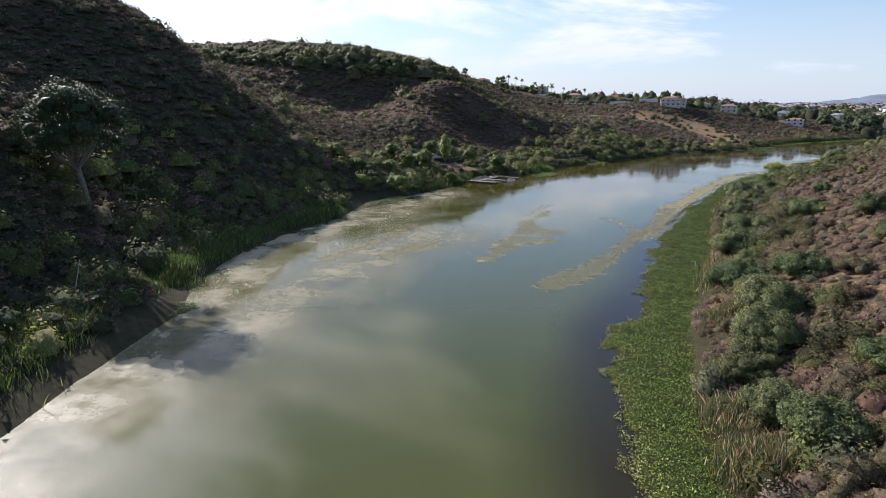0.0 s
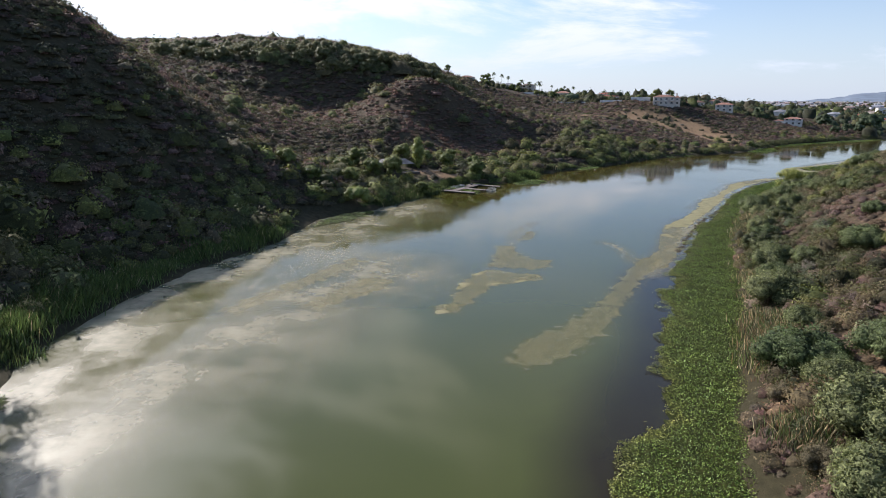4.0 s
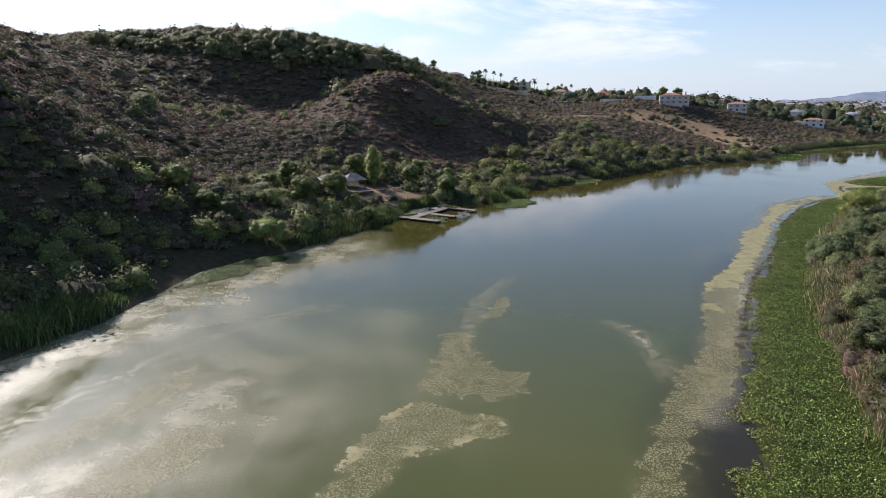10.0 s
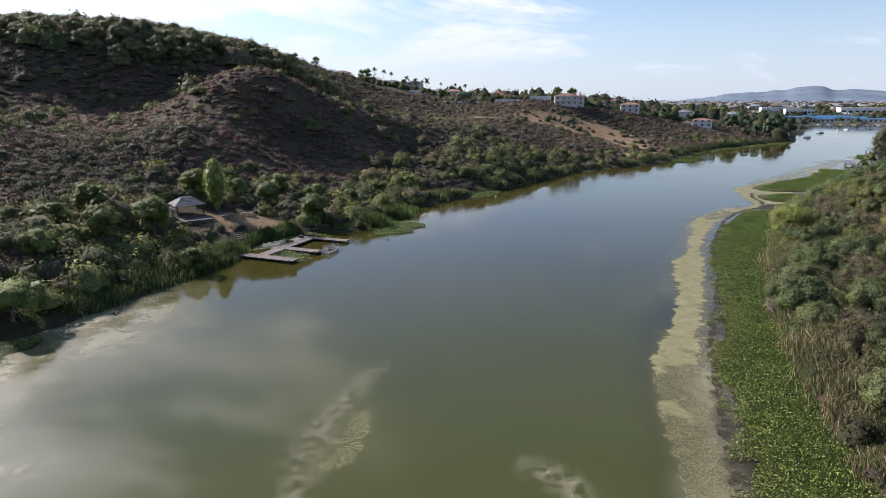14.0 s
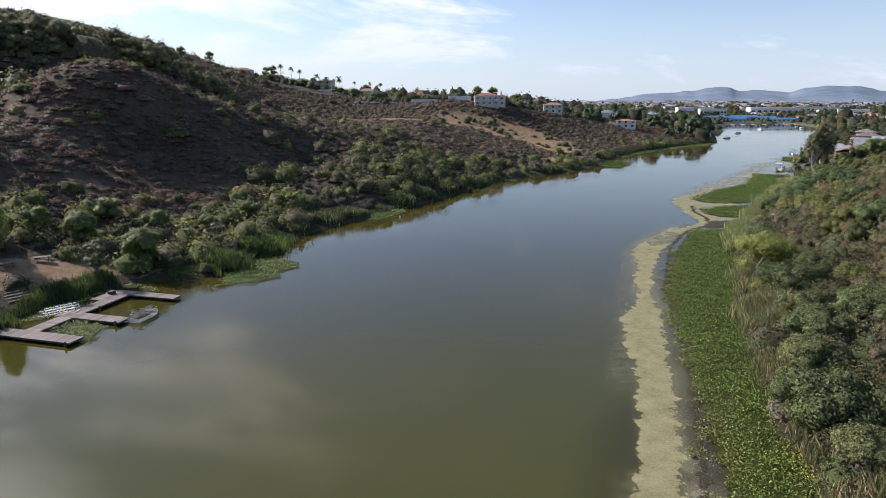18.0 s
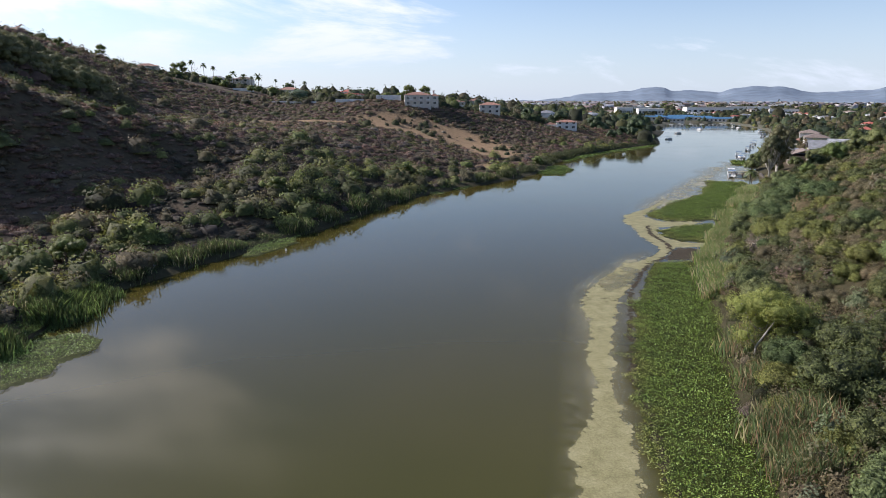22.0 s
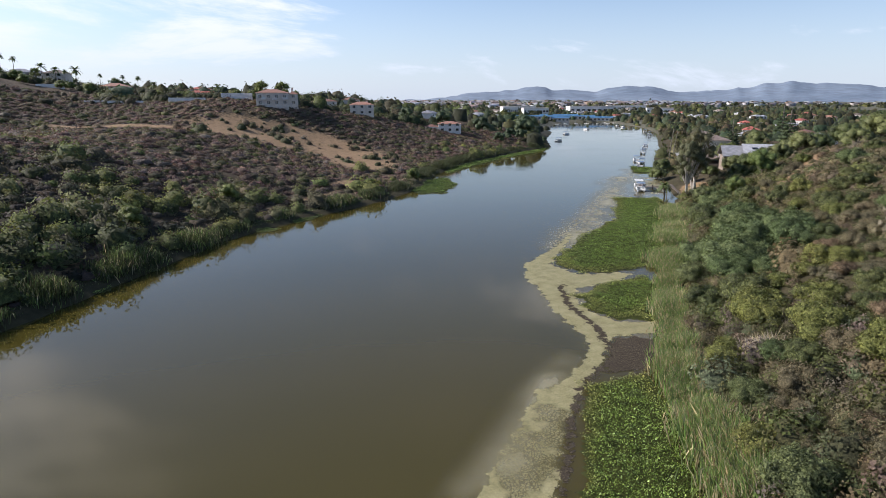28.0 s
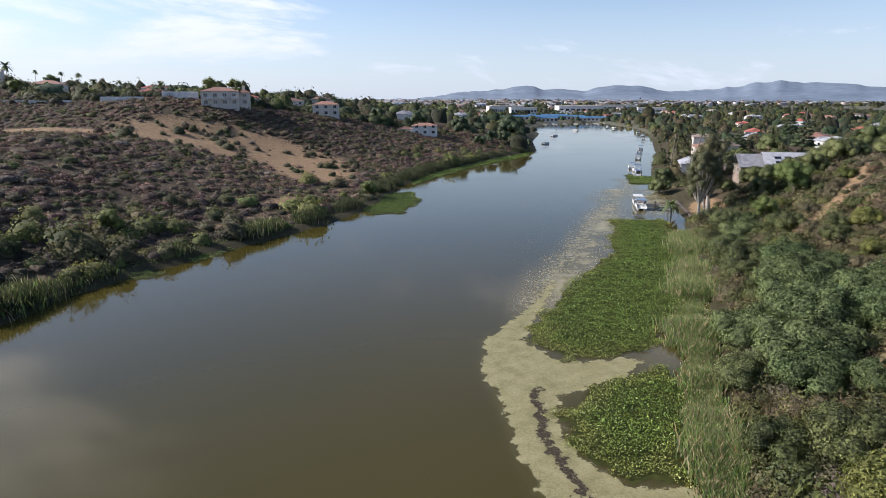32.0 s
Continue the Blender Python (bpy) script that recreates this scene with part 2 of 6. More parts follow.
b.inputs["Specular IOR Level"].default_value = 0.15
bump(nt, b, n3.outputs["Fac"], 0.6, 0.15)

# green, silty lake water with a light ripple
M_WATER, nt, b = material("lake_water")
w1, w2, w3 = noise_node(nt, 0.018, 3.0), noise_node(nt, 2.1, 3.0, 0.5), noise_node(nt, 0.05, 3.0, 0.5)
# greener with algae in the southern reach, brown with silt towards the bays
green_silt = ramp_node(nt, w1.outputs["Fac"], [(0.35, (0.062, 0.074, 0.016)), (0.65, (0.082, 0.086, 0.024))])
brown_silt = ramp_node(nt, w1.outputs["Fac"], [(0.35, (0.050, 0.042, 0.008)), (0.65, (0.062, 0.050, 0.012))])
reach = nd(nt, "ShaderNodeTexCoord")
reach_xyz = nd(nt, "ShaderNodeSeparateXYZ")
nt.links.new(reach.outputs["Object"], reach_xyz.inputs[0])
reach_fac = nd(nt, "ShaderNodeMapRange")
reach_fac.interpolation_type = "SMOOTHSTEP"
for k, v in (("From Min", 70.0), ("From Max", 215.0)):
    reach_fac.inputs[k].default_value = v
nt.links.new(reach_xyz.outputs["Y"], reach_fac.inputs["Value"])
silt = mixed(nt, "MIX", reach_fac.outputs[0], green_silt.outputs[0], brown_silt.outputs[0])
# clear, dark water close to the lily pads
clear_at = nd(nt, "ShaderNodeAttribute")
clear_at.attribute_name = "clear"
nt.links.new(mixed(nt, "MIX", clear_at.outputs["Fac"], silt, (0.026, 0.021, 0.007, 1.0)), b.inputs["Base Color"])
b.inputs["IOR"].default_value = 1.33
b.inputs["Specular IOR Level"].default_value = 0.47
rr = nd(nt, "ShaderNodeMapRange")
for k, v in (("From Min", 0.35), ("From Max", 0.7), ("To Min", 0.03), ("To Max", 0.10)):
    rr.inputs[k].default_value = v
nt.links.new(w3.outputs["Fac"], rr.inputs["Value"])
nt.links.new(rr.outputs[0], b.inputs["Roughness"])
swell = nd(nt, "ShaderNodeMapRange")
for k, v in (("From Min", 0.46), ("From Max", 0.62), ("To Min", 0.25), ("To Max", 1.6)):
    swell.inputs[k].default_value = v
nt.links.new(w3.outputs["Fac"], swell.inputs["Value"])
ripple = nd(nt, "ShaderNodeMath")
ripple.operation = "MULTIPLY"
nt.links.new(w2.outputs["Fac"], ripple.inputs[0])
nt.links.new(swell.outputs[0], ripple.inputs[1])
bump(nt, b, ripple.outputs[0], 0.09, 0.03)


# ---------------------------------------------------------------- the lie of the land
LEFT_SHORE = [(-40, -400), (-46, -60), (-48, 0), (-49, 10), (-50, 34), (-55.8, 47), (-56, 62), (-52, 86), (-47, 102), (-45.5, 117), (-45, 128), (-40, 137.5), (-34, 143), (-30.5, 150), (-25, 166), (-22, 173), (-20, 181), (-15, 191), (-8, 199.5), (2, 200), (7, 205), (13, 226), (25, 240), (42, 256), (64, 284), (84, 308), (106, 322), (128, 336), (146, 352), (170, 388), (205, 420), (250, 452), (292, 478), (340, 548), (400, 620), (440, 690), (560, 810)]
RIGHT_SHORE = [(620, 800), (560, 690), (524, 632), (463, 558), (345, 442), (262, 366), (205, 300), (172, 270), (152, 250), (134, 236), (116, 219), (98, 199), (76, 168), (58, 137), (47, 112), (34, 72), (25, 50), (18, 30), (13, 10), (10, -8), (4, -60), (0, -400)]
# rounded rises and dips on either side: x, y, height, radius
# the rise at (-31, 297) is added to cast shade on the slope below
WEST_HILLS = [(-118, 165, 1.1, 45), (-117, 122, 18.3, 45), (-75, 138, 1.4, 25), (-95, 85, -14.7, 35), (-110, 30, 11.9, 50), (-110, -40, 32.6, 60), (-180, 110, 37.2, 70), (-260, 220, 63.9, 90), (-73, 175, -9.9, 25), (-36, 182, 1.1, 22), (-125, 219, -0.3, 35), (-150, 285, 4.8, 30), (-100, 282, 0.6, 22), (-78, 252, 1.6, 20), (-42, 246, 8.8, 18), (-44, 298, 24.6, 24), (-31, 297, 4.5, 14), (-20, 308, -0.7, 16), (-10, 322, 4.9, 22), (-24, 277, -4.6, 14), (-9, 263, -0.5, 14), (7, 303, -2, 14), (16, 294, -5.6, 14), (27, 315, -8.4, 16)]
NORTH_HILLS = [(-85, 312, -2, 20), (-130, 340, 11.8, 24), (-97, 338, 14.9, 20), (-70, 360, 12.8, 22), (-46, 342, 8.4, 20), (-46, 385, 14.4, 24), (-118, 400, 15.5, 45), (-60, 430, 10.6, 40), (-118, 494, 18.1, 60), (-50, 500, 12.1, 50), (-200, 430, 33.8, 80), (-320, 520, 25.6, 120), (-380, 680, 74.6, 150), (12, 329, 11.9, 30), (45, 375, 7.8, 35), (73, 425, 6.5, 35), (104, 425, 3, 30), (118, 461, -2.5, 30), (134, 440, -2.5, 30), (131, 490, 10, 30), (92, 504, 9.1, 32), (50, 565, 5.3, 40), (0, 605, -0.5, 60), (183, 508, 6.1, 40), (233, 499, -1.9, 32), (-70, 620, 28.2, 90), (200, 620, 8.1, 90), (100, 760, 22.1, 140), (330, 740, 3.5, 130), (40, 290, 8.5, 25), (-20, 240, -2.1, 18), (20, 260, 0.4, 18), (-63, 30, -15.6, 14), (-68, 68, -4.8, 14), (-60, 0, -17.8, 14), (-55, 112, -6.7, 12)]
EAST_SLOPES = [(29, 28, 0.2, 20), (51, 73, 2.4, 25), (76, 110, 1.9, 35), (100, 100, 5.3, 40), (70, 50, 4.2, 40), (60, 0, 6, 50), (60, -80, 10.6, 60), (101, 180, -2.4, 30), (79, 150, -0.2, 25), (150, 218, -2.2, 35), (179, 238, 1.7, 35), (112, 206, 5.8, 25), (136, 218, 0.6, 30), (203, 268, -3.2, 25), (222, 262, 3.8, 25), (205, 235, 6.5, 40), (140, 170, 2.5, 45), (170, 130, 20.4, 60), (228, 302, 2.6, 20), (255, 318, 0.9, 30), (300, 340, -0.7, 60), (250, 230, 4.8, 50), (330, 250, 6.5, 90), (400, 420, 2.6, 100)]


def lattice(x, y, cell, seed):
    """Smooth value noise in the plane, -1 to 1."""
    u, v = np.asarray(x) / cell, np.asarray(y) / cell
    i, j = np.floor(u), np.floor(v)
    fu, fv = u - i, v - j
    fu, fv = fu * fu * (3 - 2 * fu), fv * fv * (3 - 2 * fv)

    def val(a, c):
        h = np.sin(a * 127.1 + c * 311.7 + seed * 74.7) * 43758.5453
        return 2 * (h - np.floor(h)) - 1
    return (val(i, j) * (1 - fu) + val(i + 1, j) * fu) * (1 - fv) + (val(i, j + 1) * (1 - fu) + val(i + 1, j + 1) * fu) * fv


def line_distance(x, y, line):
    d = np.full(np.shape(x), 1e9)
    for (ax, ay), (bx, by) in zip(line[:-1], line[1:]):
        ux, uy = bx - ax, by - ay
        t = np.clip(((x - ax) * ux + (y - ay) * uy) / (ux * ux + uy * uy), 0, 1)
        d = np.minimum(d, np.hypot(x - ax - t * ux, y - ay - t * uy))
    return d


def inside(x, y, poly):
    r = np.zeros(np.shape(x), bool)
    for (ax, ay), (bx, by) in zip(poly, poly[1:] + poly[:1]):
        if ay != by:
            r ^= ((ay > y) != (by > y)) & (x < ax + (y - ay) / (by - ay) * (bx - ax))
    return r


def shores(x, y):
    """Distance from the shore, below 0 on the lake, and whether the left shore is the nearer."""
    dl, dr = line_distance(x, y, LEFT_SHORE), line_distance(x, y, RIGHT_SHORE)
    d = np.minimum(dl, dr) + 1.3 * lattice(x, y, 7.0, 1) + 0.6 * lattice(x, y, 2.7, 2)
    on = inside(x, y, LEFT_SHORE + RIGHT_SHORE)
    return np.where(on, -np.minimum(dl, dr), d), dl < dr


def height(x, y):
    x, y = np.asarray(x, float), np.asarray(y, float)
    s, left = shores(x, y)
    p = np.maximum(s, 0)
    z = np.where(s < 0, np.maximum(-2.5, s * 0.35), 0.35 + 1.3 * (1 - np.exp(-p / 6)))
    rise = np.where(left, sum(h * np.exp(-((x - cx) ** 2 + (y - cy) ** 2) / (2 * r * r)) for cx, cy, h, r in WEST_HILLS + NORTH_HILLS),
                    sum(h * np.exp(-((x - cx) ** 2 + (y - cy) ** 2) / (2 * r * r)) for cx, cy, h, r in EAST_SLOPES))
    slope = 1 - np.exp(-(p / 22) ** 1.5)
    rough = 1.0 * lattice(x, y, 23, 3) + 0.5 * lattice(x, y, 9, 4)
    far = np.hypot(x - 100, y - 200)
    plain_z = 5 * (1 - np.exp(-p / 150)) + 10 * np.clip((far - 700) / 2500, 0, 1)
    return z + slope * (rise + rough * np.exp(-far / 500) + plain_z)


def ground_z(x, y):
    return float(height(np.array([x]), np.array([y]))[0])


def steps(*legs):
    """Grid lines with a width that changes from leg to leg."""
    out = [legs[0][0]]
    for a, c, w in legs:
        n = max(1, round((c - a) / w))
        out += [a + (c - a) * k / n for k in range(1, n + 1)]
    return np.array(out)


def sheet(name, xs, ys, zs, mat, attrs=(), keep=None):
    gx, gy = np.meshgrid(xs, ys)
    nx, ny = len(xs), len(ys)
    co = np.stack([gx, gy, zs], -1).reshape(-1, 3)
    i = np.arange(nx * ny).reshape(ny, nx)
    f = np.stack([i[:-1, :-1], i[:-1, 1:], i[1:, 1:], i[1:, :-1]], -1).reshape(-1, 4)
    if keep is not None:
        f = f[keep[f].any(1)]
    ob = new(name, mesh_of(name, co, f, mat))
    ob.data.polygons.foreach_set("use_smooth", np.ones(len(f), bool))
    for key, v in attrs:
        ob.data.attributes.new(key, "FLOAT", "POINT").data.foreach_set("value", np.asarray(v, np.float32).ravel())
    return ob


def mesh_of(name, co, faces, mat, tint=None, smooth=False, soft_normals=None):
    """A mesh from arrays: faces all with the same number of corners. tint: a colour for each corner point."""
    me = bpy.data.meshes.new(name)
    k = faces.shape[1]
    me.vertices.add(len(co))
    me.vertices.foreach_set("co", np.asarray(co, np.float32).ravel())
    me.loops.add(faces.size)
    me.loops.foreach_set("vertex_index", faces.astype(np.int32).ravel())
    me.polygons.add(len(faces))
    me.polygons.foreach_set("loop_start", np.arange(0, faces.size, k, dtype=np.int32))
    me.update(calc_edges=True)
    if tint is not None:
        c = np.ones((len(co), 4), np.float32)
        c[:, :3] = tint
        me.attributes.new("tint", "FLOAT_COLOR", "POINT").data.foreach_set("color", c.ravel())
    me.materials.append(mat)
    if smooth:
        me.polygons.foreach_set("use_smooth", np.ones(len(faces), bool))
    if soft_normals is not None:
        me.attributes.new("custom_normal", "FLOAT_VECTOR", "POINT").data.foreach_set("vector", np.asarray(soft_normals, np.float32).ravel())
    return me


def spot(x, y, cx, cy, rx, ry, turn=0):
    """1 in the middle of an oval, 0 at its rim and beyond."""
    c, s = math.cos(radians(turn)), math.sin(radians(turn))
    u, v = ((x - cx) * c + (y - cy) * s) / rx, (-(x - cx) * s + (y - cy) * c) / ry
    return np.clip(1.6 * (1 - np.hypot(u, v)), 0, 1)


def bareness(x, y):
    """Where the earth lies open: the cut bank below the houses, the landing by the dock, the trails, the dry east slope."""
    v = np.maximum.reduce([spot(x, y, 126, 444, 60, 32, -32), spot(x, y, 146, 412, 22, 36, -14), 0.8 * spot(x, y, 122, 356, 10, 5, 40), 0.85 * spot(x, y, -17, 201, 13, 5, 40), 0.85 * spot(x, y, -27, 197, 13, 7, 45),
                           0.75 * spot(x, y, 60, 455, 50, 12, -20), 0.85 * spot(x, y, 212, 300, 22, 6, 48)])
    v = np.maximum(v, 0.5 * np.clip(1.6 - line_distance(x, y, WEST_TRAIL) / 1.4, 0, 1))
    v = np.maximum(v, 0.36 * spot(x, y, 62, 55, 40, 80) + 0.3 * spot(x, y, 34, 20, 14, 40))
    v = np.maximum(v, 0.7 * np.clip(1.6 - line_distance(x, y, [(186, 262), (206, 266), (232, 276), (262, 296)]) / 1.8, 0, 1))
    return v


WEST_TRAIL = [(-50, 150), (-40, 166), (-30, 184), (-22, 194), (-4, 204), (2, 230), (22, 248), (44, 270), (70, 302), (98, 330), (125, 352), (150, 380)]

def undergrowth(x, y):
    """Low green growth on the damp foot of both banks and over the north-eastern slope."""
    s, left = shores(x, y)
    foot = np.clip(1.2 - s / 9, 0, 1)
    east = np.clip((y - 105 - 20 * lattice(x, y, 40, 6)) / 20, 0, 1) * np.clip((330 - y) / 30, 0, 1) * (x < 300)
    near_hill = 0.9 * np.clip((225 - y) / 30, 0, 1) * (x < -30)
    return np.where(left, np.maximum(foot, near_hill), np.maximum(foot, 0.85 * east)) * (1 - np.clip(bareness(x, y) * 1.6, 0, 1))


xs = steps((-4600, -900, 370), (-900, -260, 40), (-260, 330, 3.0), (330, 700, 8), (700, 1500, 50), (1500, 4800, 330))
ys = steps((-900, -120, 60), (-120, 560, 3.0), (560, 860, 7), (860, 1500, 40), (1500, 4800, 330))
gx, gy = np.meshgrid(xs, ys)
gz = height(gx, gy)
ground = sheet("ground", xs, ys, gz, M_GROUND, [("bare", bareness(gx, gy)), ("green", undergrowth(gx, gy)), ("town", np.clip((np.hypot(gx - 100, gy - 200) - 420) / 150, 0, 1) * (gz < 45) * (gx > 40))])
tagged(ground, "dry scrub hillside soil with bare earth and trails", "ground", kind="structure")

wx, wy = steps((-90, 700, 3)), steps((-400, 900, 3))
gx, gy = np.meshgrid(wx, wy)
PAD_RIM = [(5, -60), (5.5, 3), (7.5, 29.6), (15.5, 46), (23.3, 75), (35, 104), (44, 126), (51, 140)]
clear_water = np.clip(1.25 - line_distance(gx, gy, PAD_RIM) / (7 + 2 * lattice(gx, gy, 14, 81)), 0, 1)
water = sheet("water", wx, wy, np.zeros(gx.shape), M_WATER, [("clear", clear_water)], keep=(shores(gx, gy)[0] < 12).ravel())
tagged(water, "calm olive green lake water with faint ripples", "lake", kind="structure")


# ---------------------------------------------------------------- scrub on the slopes
RNG = np.random.default_rng(7)
ring = [(0, 0, 1.0)] + [(0.68 * math.cos(k * 0.785), 0.68 * math.sin(k * 0.785), 0.72) for k in range(8)] + [(1.02 * math.cos(k * 0.785 + 0.39), 1.02 * math.sin(k * 0.785 + 0.39), 0.0) for k in range(8)]
tri_of = [(0, 1 + k, 1 + (k + 1) % 8) for k in range(8)] + [(1 + k, 9 + k, 1 + (k + 1) % 8) for k in range(8)] + [(9 + k, 9 + (k + 1) % 8, 1 + (k + 1) % 8) for k in range(8)]
FAR_CORE = (np.array(ring), np.array(tri_of))
ICO = bmesh.new()
bmesh.ops.create_icosphere(ICO, subdivisions=2, radius=1.0)
NEAR_CORE = (np.array([v.co[:] for v in ICO.verts]), np.array([[v.index for v in f.verts] for f in ICO.faces]))
ICO.free()


def clump_arrays(pos, radius, tall, tint, leaves, leaf, core=0.74, full=False, near=True):
    """Bushes as arrays: each a lumpy core under a shell of small leaf sprays. pos n x 3 (foot, or middle if full), radius n, tall n (height by radius), tint n x 3."""
    n = len(pos)
    ICO_CO, ICO_F = NEAR_CORE if near else FAR_CORE
    d = RNG.normal(size=(n, leaves, 3))
    d /= np.linalg.norm(d, axis=-1, keepdims=True)
    if not full:
        d[..., 2] = np.abs(d[..., 2]) * 1.15 - 0.15
    ph = RNG.uniform(0, 6.3, (n, 1, 3))

    def lumps(w):
        return 1 + 0.24 * np.sin(3 * w[..., 0] + ph[..., 0]) * np.cos(4 * w[..., 1] + ph[..., 1]) + 0.13 * np.sin(7 * w[..., 2] + ph[..., 2])
    r = radius[:, None] * np.minimum(lumps(d), 1.2) * RNG.uniform(0.72, 1.05, (n, leaves))
    c = d * r[..., None]
    lift = 0.0 if full else 0.12
    c[..., 2] = c[..., 2] * tall[:, None] + lift * (radius * tall)[:, None]
    c += pos[:, None]
    # a triangular spray, mostly lying along the crown's surface
    t1 = RNG.normal(size=(n, leaves, 3))
    t1 -= 0.6 * (t1 * d).sum(-1, keepdims=True) * d
    t1 /= np.linalg.norm(t1, axis=-1, keepdims=True)
    t2 = np.cross(t1, d + 0.5 * RNG.normal(size=d.shape))
    t2 /= np.linalg.norm(t2, axis=-1, keepdims=True) + 1e-9
    sz = (leaf * radius)[:, None, None] * RNG.uniform(0.6, 1.3, (n, leaves, 1))
    # each spray faces outwards and is shaded as part of the crown's rounded outside
    flip = np.where((np.cross(t1, t2) * d).sum(-1, keepdims=True) < 0, -1.0, 1.0)
    t2 = t2 * flip
    v = np.stack([c + t1 * sz, c - 0.6 * t1 * sz + t2 * sz * 0.6, c - 0.6 * t1 * sz - t2 * sz * 0.6], 2).reshape(-1, 3)
    out = 0.85 * d + 0.2 * RNG.normal(size=d.shape) + np.array((0, 0, 0.4))
    nv = np.repeat((out / np.linalg.norm(out, axis=-1, keepdims=True)).reshape(-1, 3), 3, 0)
    f = np.arange(len(v)).reshape(-1, 3)
    tl = np.repeat(tint, leaves * 3, 0)
    k = ICO_CO[None] * (radius * core)[:, None, None] * lumps(np.broadcast_to(ICO_CO, (n, *ICO_CO.shape)))[..., None] * (1 + 0.06 * RNG.normal(size=(n, len(ICO_CO), 1)))
    k[..., 2] = (k[..., 2] if full or not near else np.maximum(k[..., 2], -0.1)) * tall[:, None]
    k += pos[:, None]
    kf = (ICO_F[None] + (np.arange(n) * len(ICO_CO))[:, None, None]).reshape(-1, 3) + len(v)
    co = np.concatenate([v, k.reshape(-1, 3)])
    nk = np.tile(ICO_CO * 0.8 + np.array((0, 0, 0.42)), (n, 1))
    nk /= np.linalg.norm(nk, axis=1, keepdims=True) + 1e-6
    # core tint cut to 0.6: the shade inside a bush put into its colour
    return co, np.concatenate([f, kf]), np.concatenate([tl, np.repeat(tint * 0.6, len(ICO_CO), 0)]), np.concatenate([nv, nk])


def clumps(name, pos, radius, tall, tint, leaves, leaf, mat, near=False, core=0.8):
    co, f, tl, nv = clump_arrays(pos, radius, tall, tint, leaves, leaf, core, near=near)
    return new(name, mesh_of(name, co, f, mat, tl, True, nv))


def scatter(n, x0, x1, y0, y1, test):
    x, y = RNG.uniform(x0, x1, n), RNG.uniform(y0, y1, n)
    ok = test(x, y) > RNG.uniform(0, 1, n)
    return x[ok], y[ok]


def palette(n, colours, weights):
    c = np.array(colours)[RNG.choice(len(colours), n, p=np.array(weights) / sum(weights))]
    return c * RNG.uniform(0.7, 1.32, (n, 1)) * RNG.uniform(0.92, 1.08, (n, 3))


# olive and brown lean neutral, with the west hills' haze mixed into the tint
OLIVE, BROWN, GREY, GREEN, BRIGHT, DARK = (0.165, 0.138, 0.074), (0.205, 0.132, 0.102), (0.2, 0.16, 0.128), (0.122, 0.135, 0.045), (0.23, 0.245, 0.06), (0.078, 0.08, 0.036)


def on_left(x, y):
    s, left = shores(x, y)
    return np.where(left & (s > 4), 1.0, 0.0) * (1 - 0.97 * np.clip(bareness(x, y) * 1.7, 0, 1))


def on_right(x, y):
    s, left = shores(x, y)
    return np.where(~left & (s > 1.5), 1.0, 0.0)


def strew(name, label, x, y, rad, tall, cols, weights, leaves, leaf, near=False, core=0.8):
    n = len(x)
    r = rad * RNG.lognormal(0, 0.33, n)
    pos = np.stack([x, y, height(x, y) - 0.1], 1)
    patch = 1 + 0.2 * lattice(x, y, 27, 71)[:, None] * np.array((1.0, 0.8, 0.7)) + 0.12 * lattice(x, y, 9, 72)[:, None]
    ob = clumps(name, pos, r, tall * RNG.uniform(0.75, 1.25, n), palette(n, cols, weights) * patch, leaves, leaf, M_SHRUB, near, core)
    return tagged(ob, label, "shrubs", kind="stuff")


# the near hill and the side valley, dark and dense
x, y = scatter(21000, -175, -45, -60, 340, lambda x, y: on_left(x, y) * (shores(x, y)[0] > 5) * np.clip(1.35 - shores(x, y)[0] / 130, 0.4, 1) * ((y < 260) | (x < -100)))
strew("hill_shrubs", "dark olive chaparral shrubs covering the steep near hill", x, y, 1.4, 0.62, [(0.14, 0.118, 0.07), (0.12, 0.12, 0.05), (0.1, 0.092, 0.05), BROWN], [4, 2, 3, 3], 60, 0.14, core=0.68)
# the brown knoll and the long slope behind it
x, y = scatter(40000, -110, 300, 205, 545, on_left)
knoll = np.hypot((x + 45) / 55, (y - 285) / 60) < 1 + 0.2 * lattice(x, y, 20, 8)
strew("knoll_shrubs", "low reddish brown sagebrush covering the rounded knoll", x[knoll], y[knoll], 1.15, 0.52, [(0.2, 0.12, 0.08), BROWN, GREY, OLIVE], [6, 4, 1, 2], 60, 0.125, core=0.7)
steep = ~knoll & (shores(x, y)[0] < 62 + 14 * lattice(x, y, 24, 28)) & (y > 196) & (y < 335 + 18 * lattice(x, y, 16, 29))
# palette held dark to put the slope's shade into the shrub colour
strew("chaparral", "low brown chaparral on the steep lower slope, tinted darker for shade", x[steep], y[steep], 1.2, 0.7, [(0.095, 0.075, 0.055), (0.065, 0.064, 0.036), (0.115, 0.09, 0.064)], [5, 4, 3], 46, 0.135, core=0.7)
knoll |= steep
strew("slope_shrubs", "low brown and grey sagebrush covering the long slope", x[~knoll], y[~knoll], 1.3, 0.52, [BROWN, OLIVE, GREY, GREEN], [6, 4, 2, 2], 46, 0.135, core=0.7)
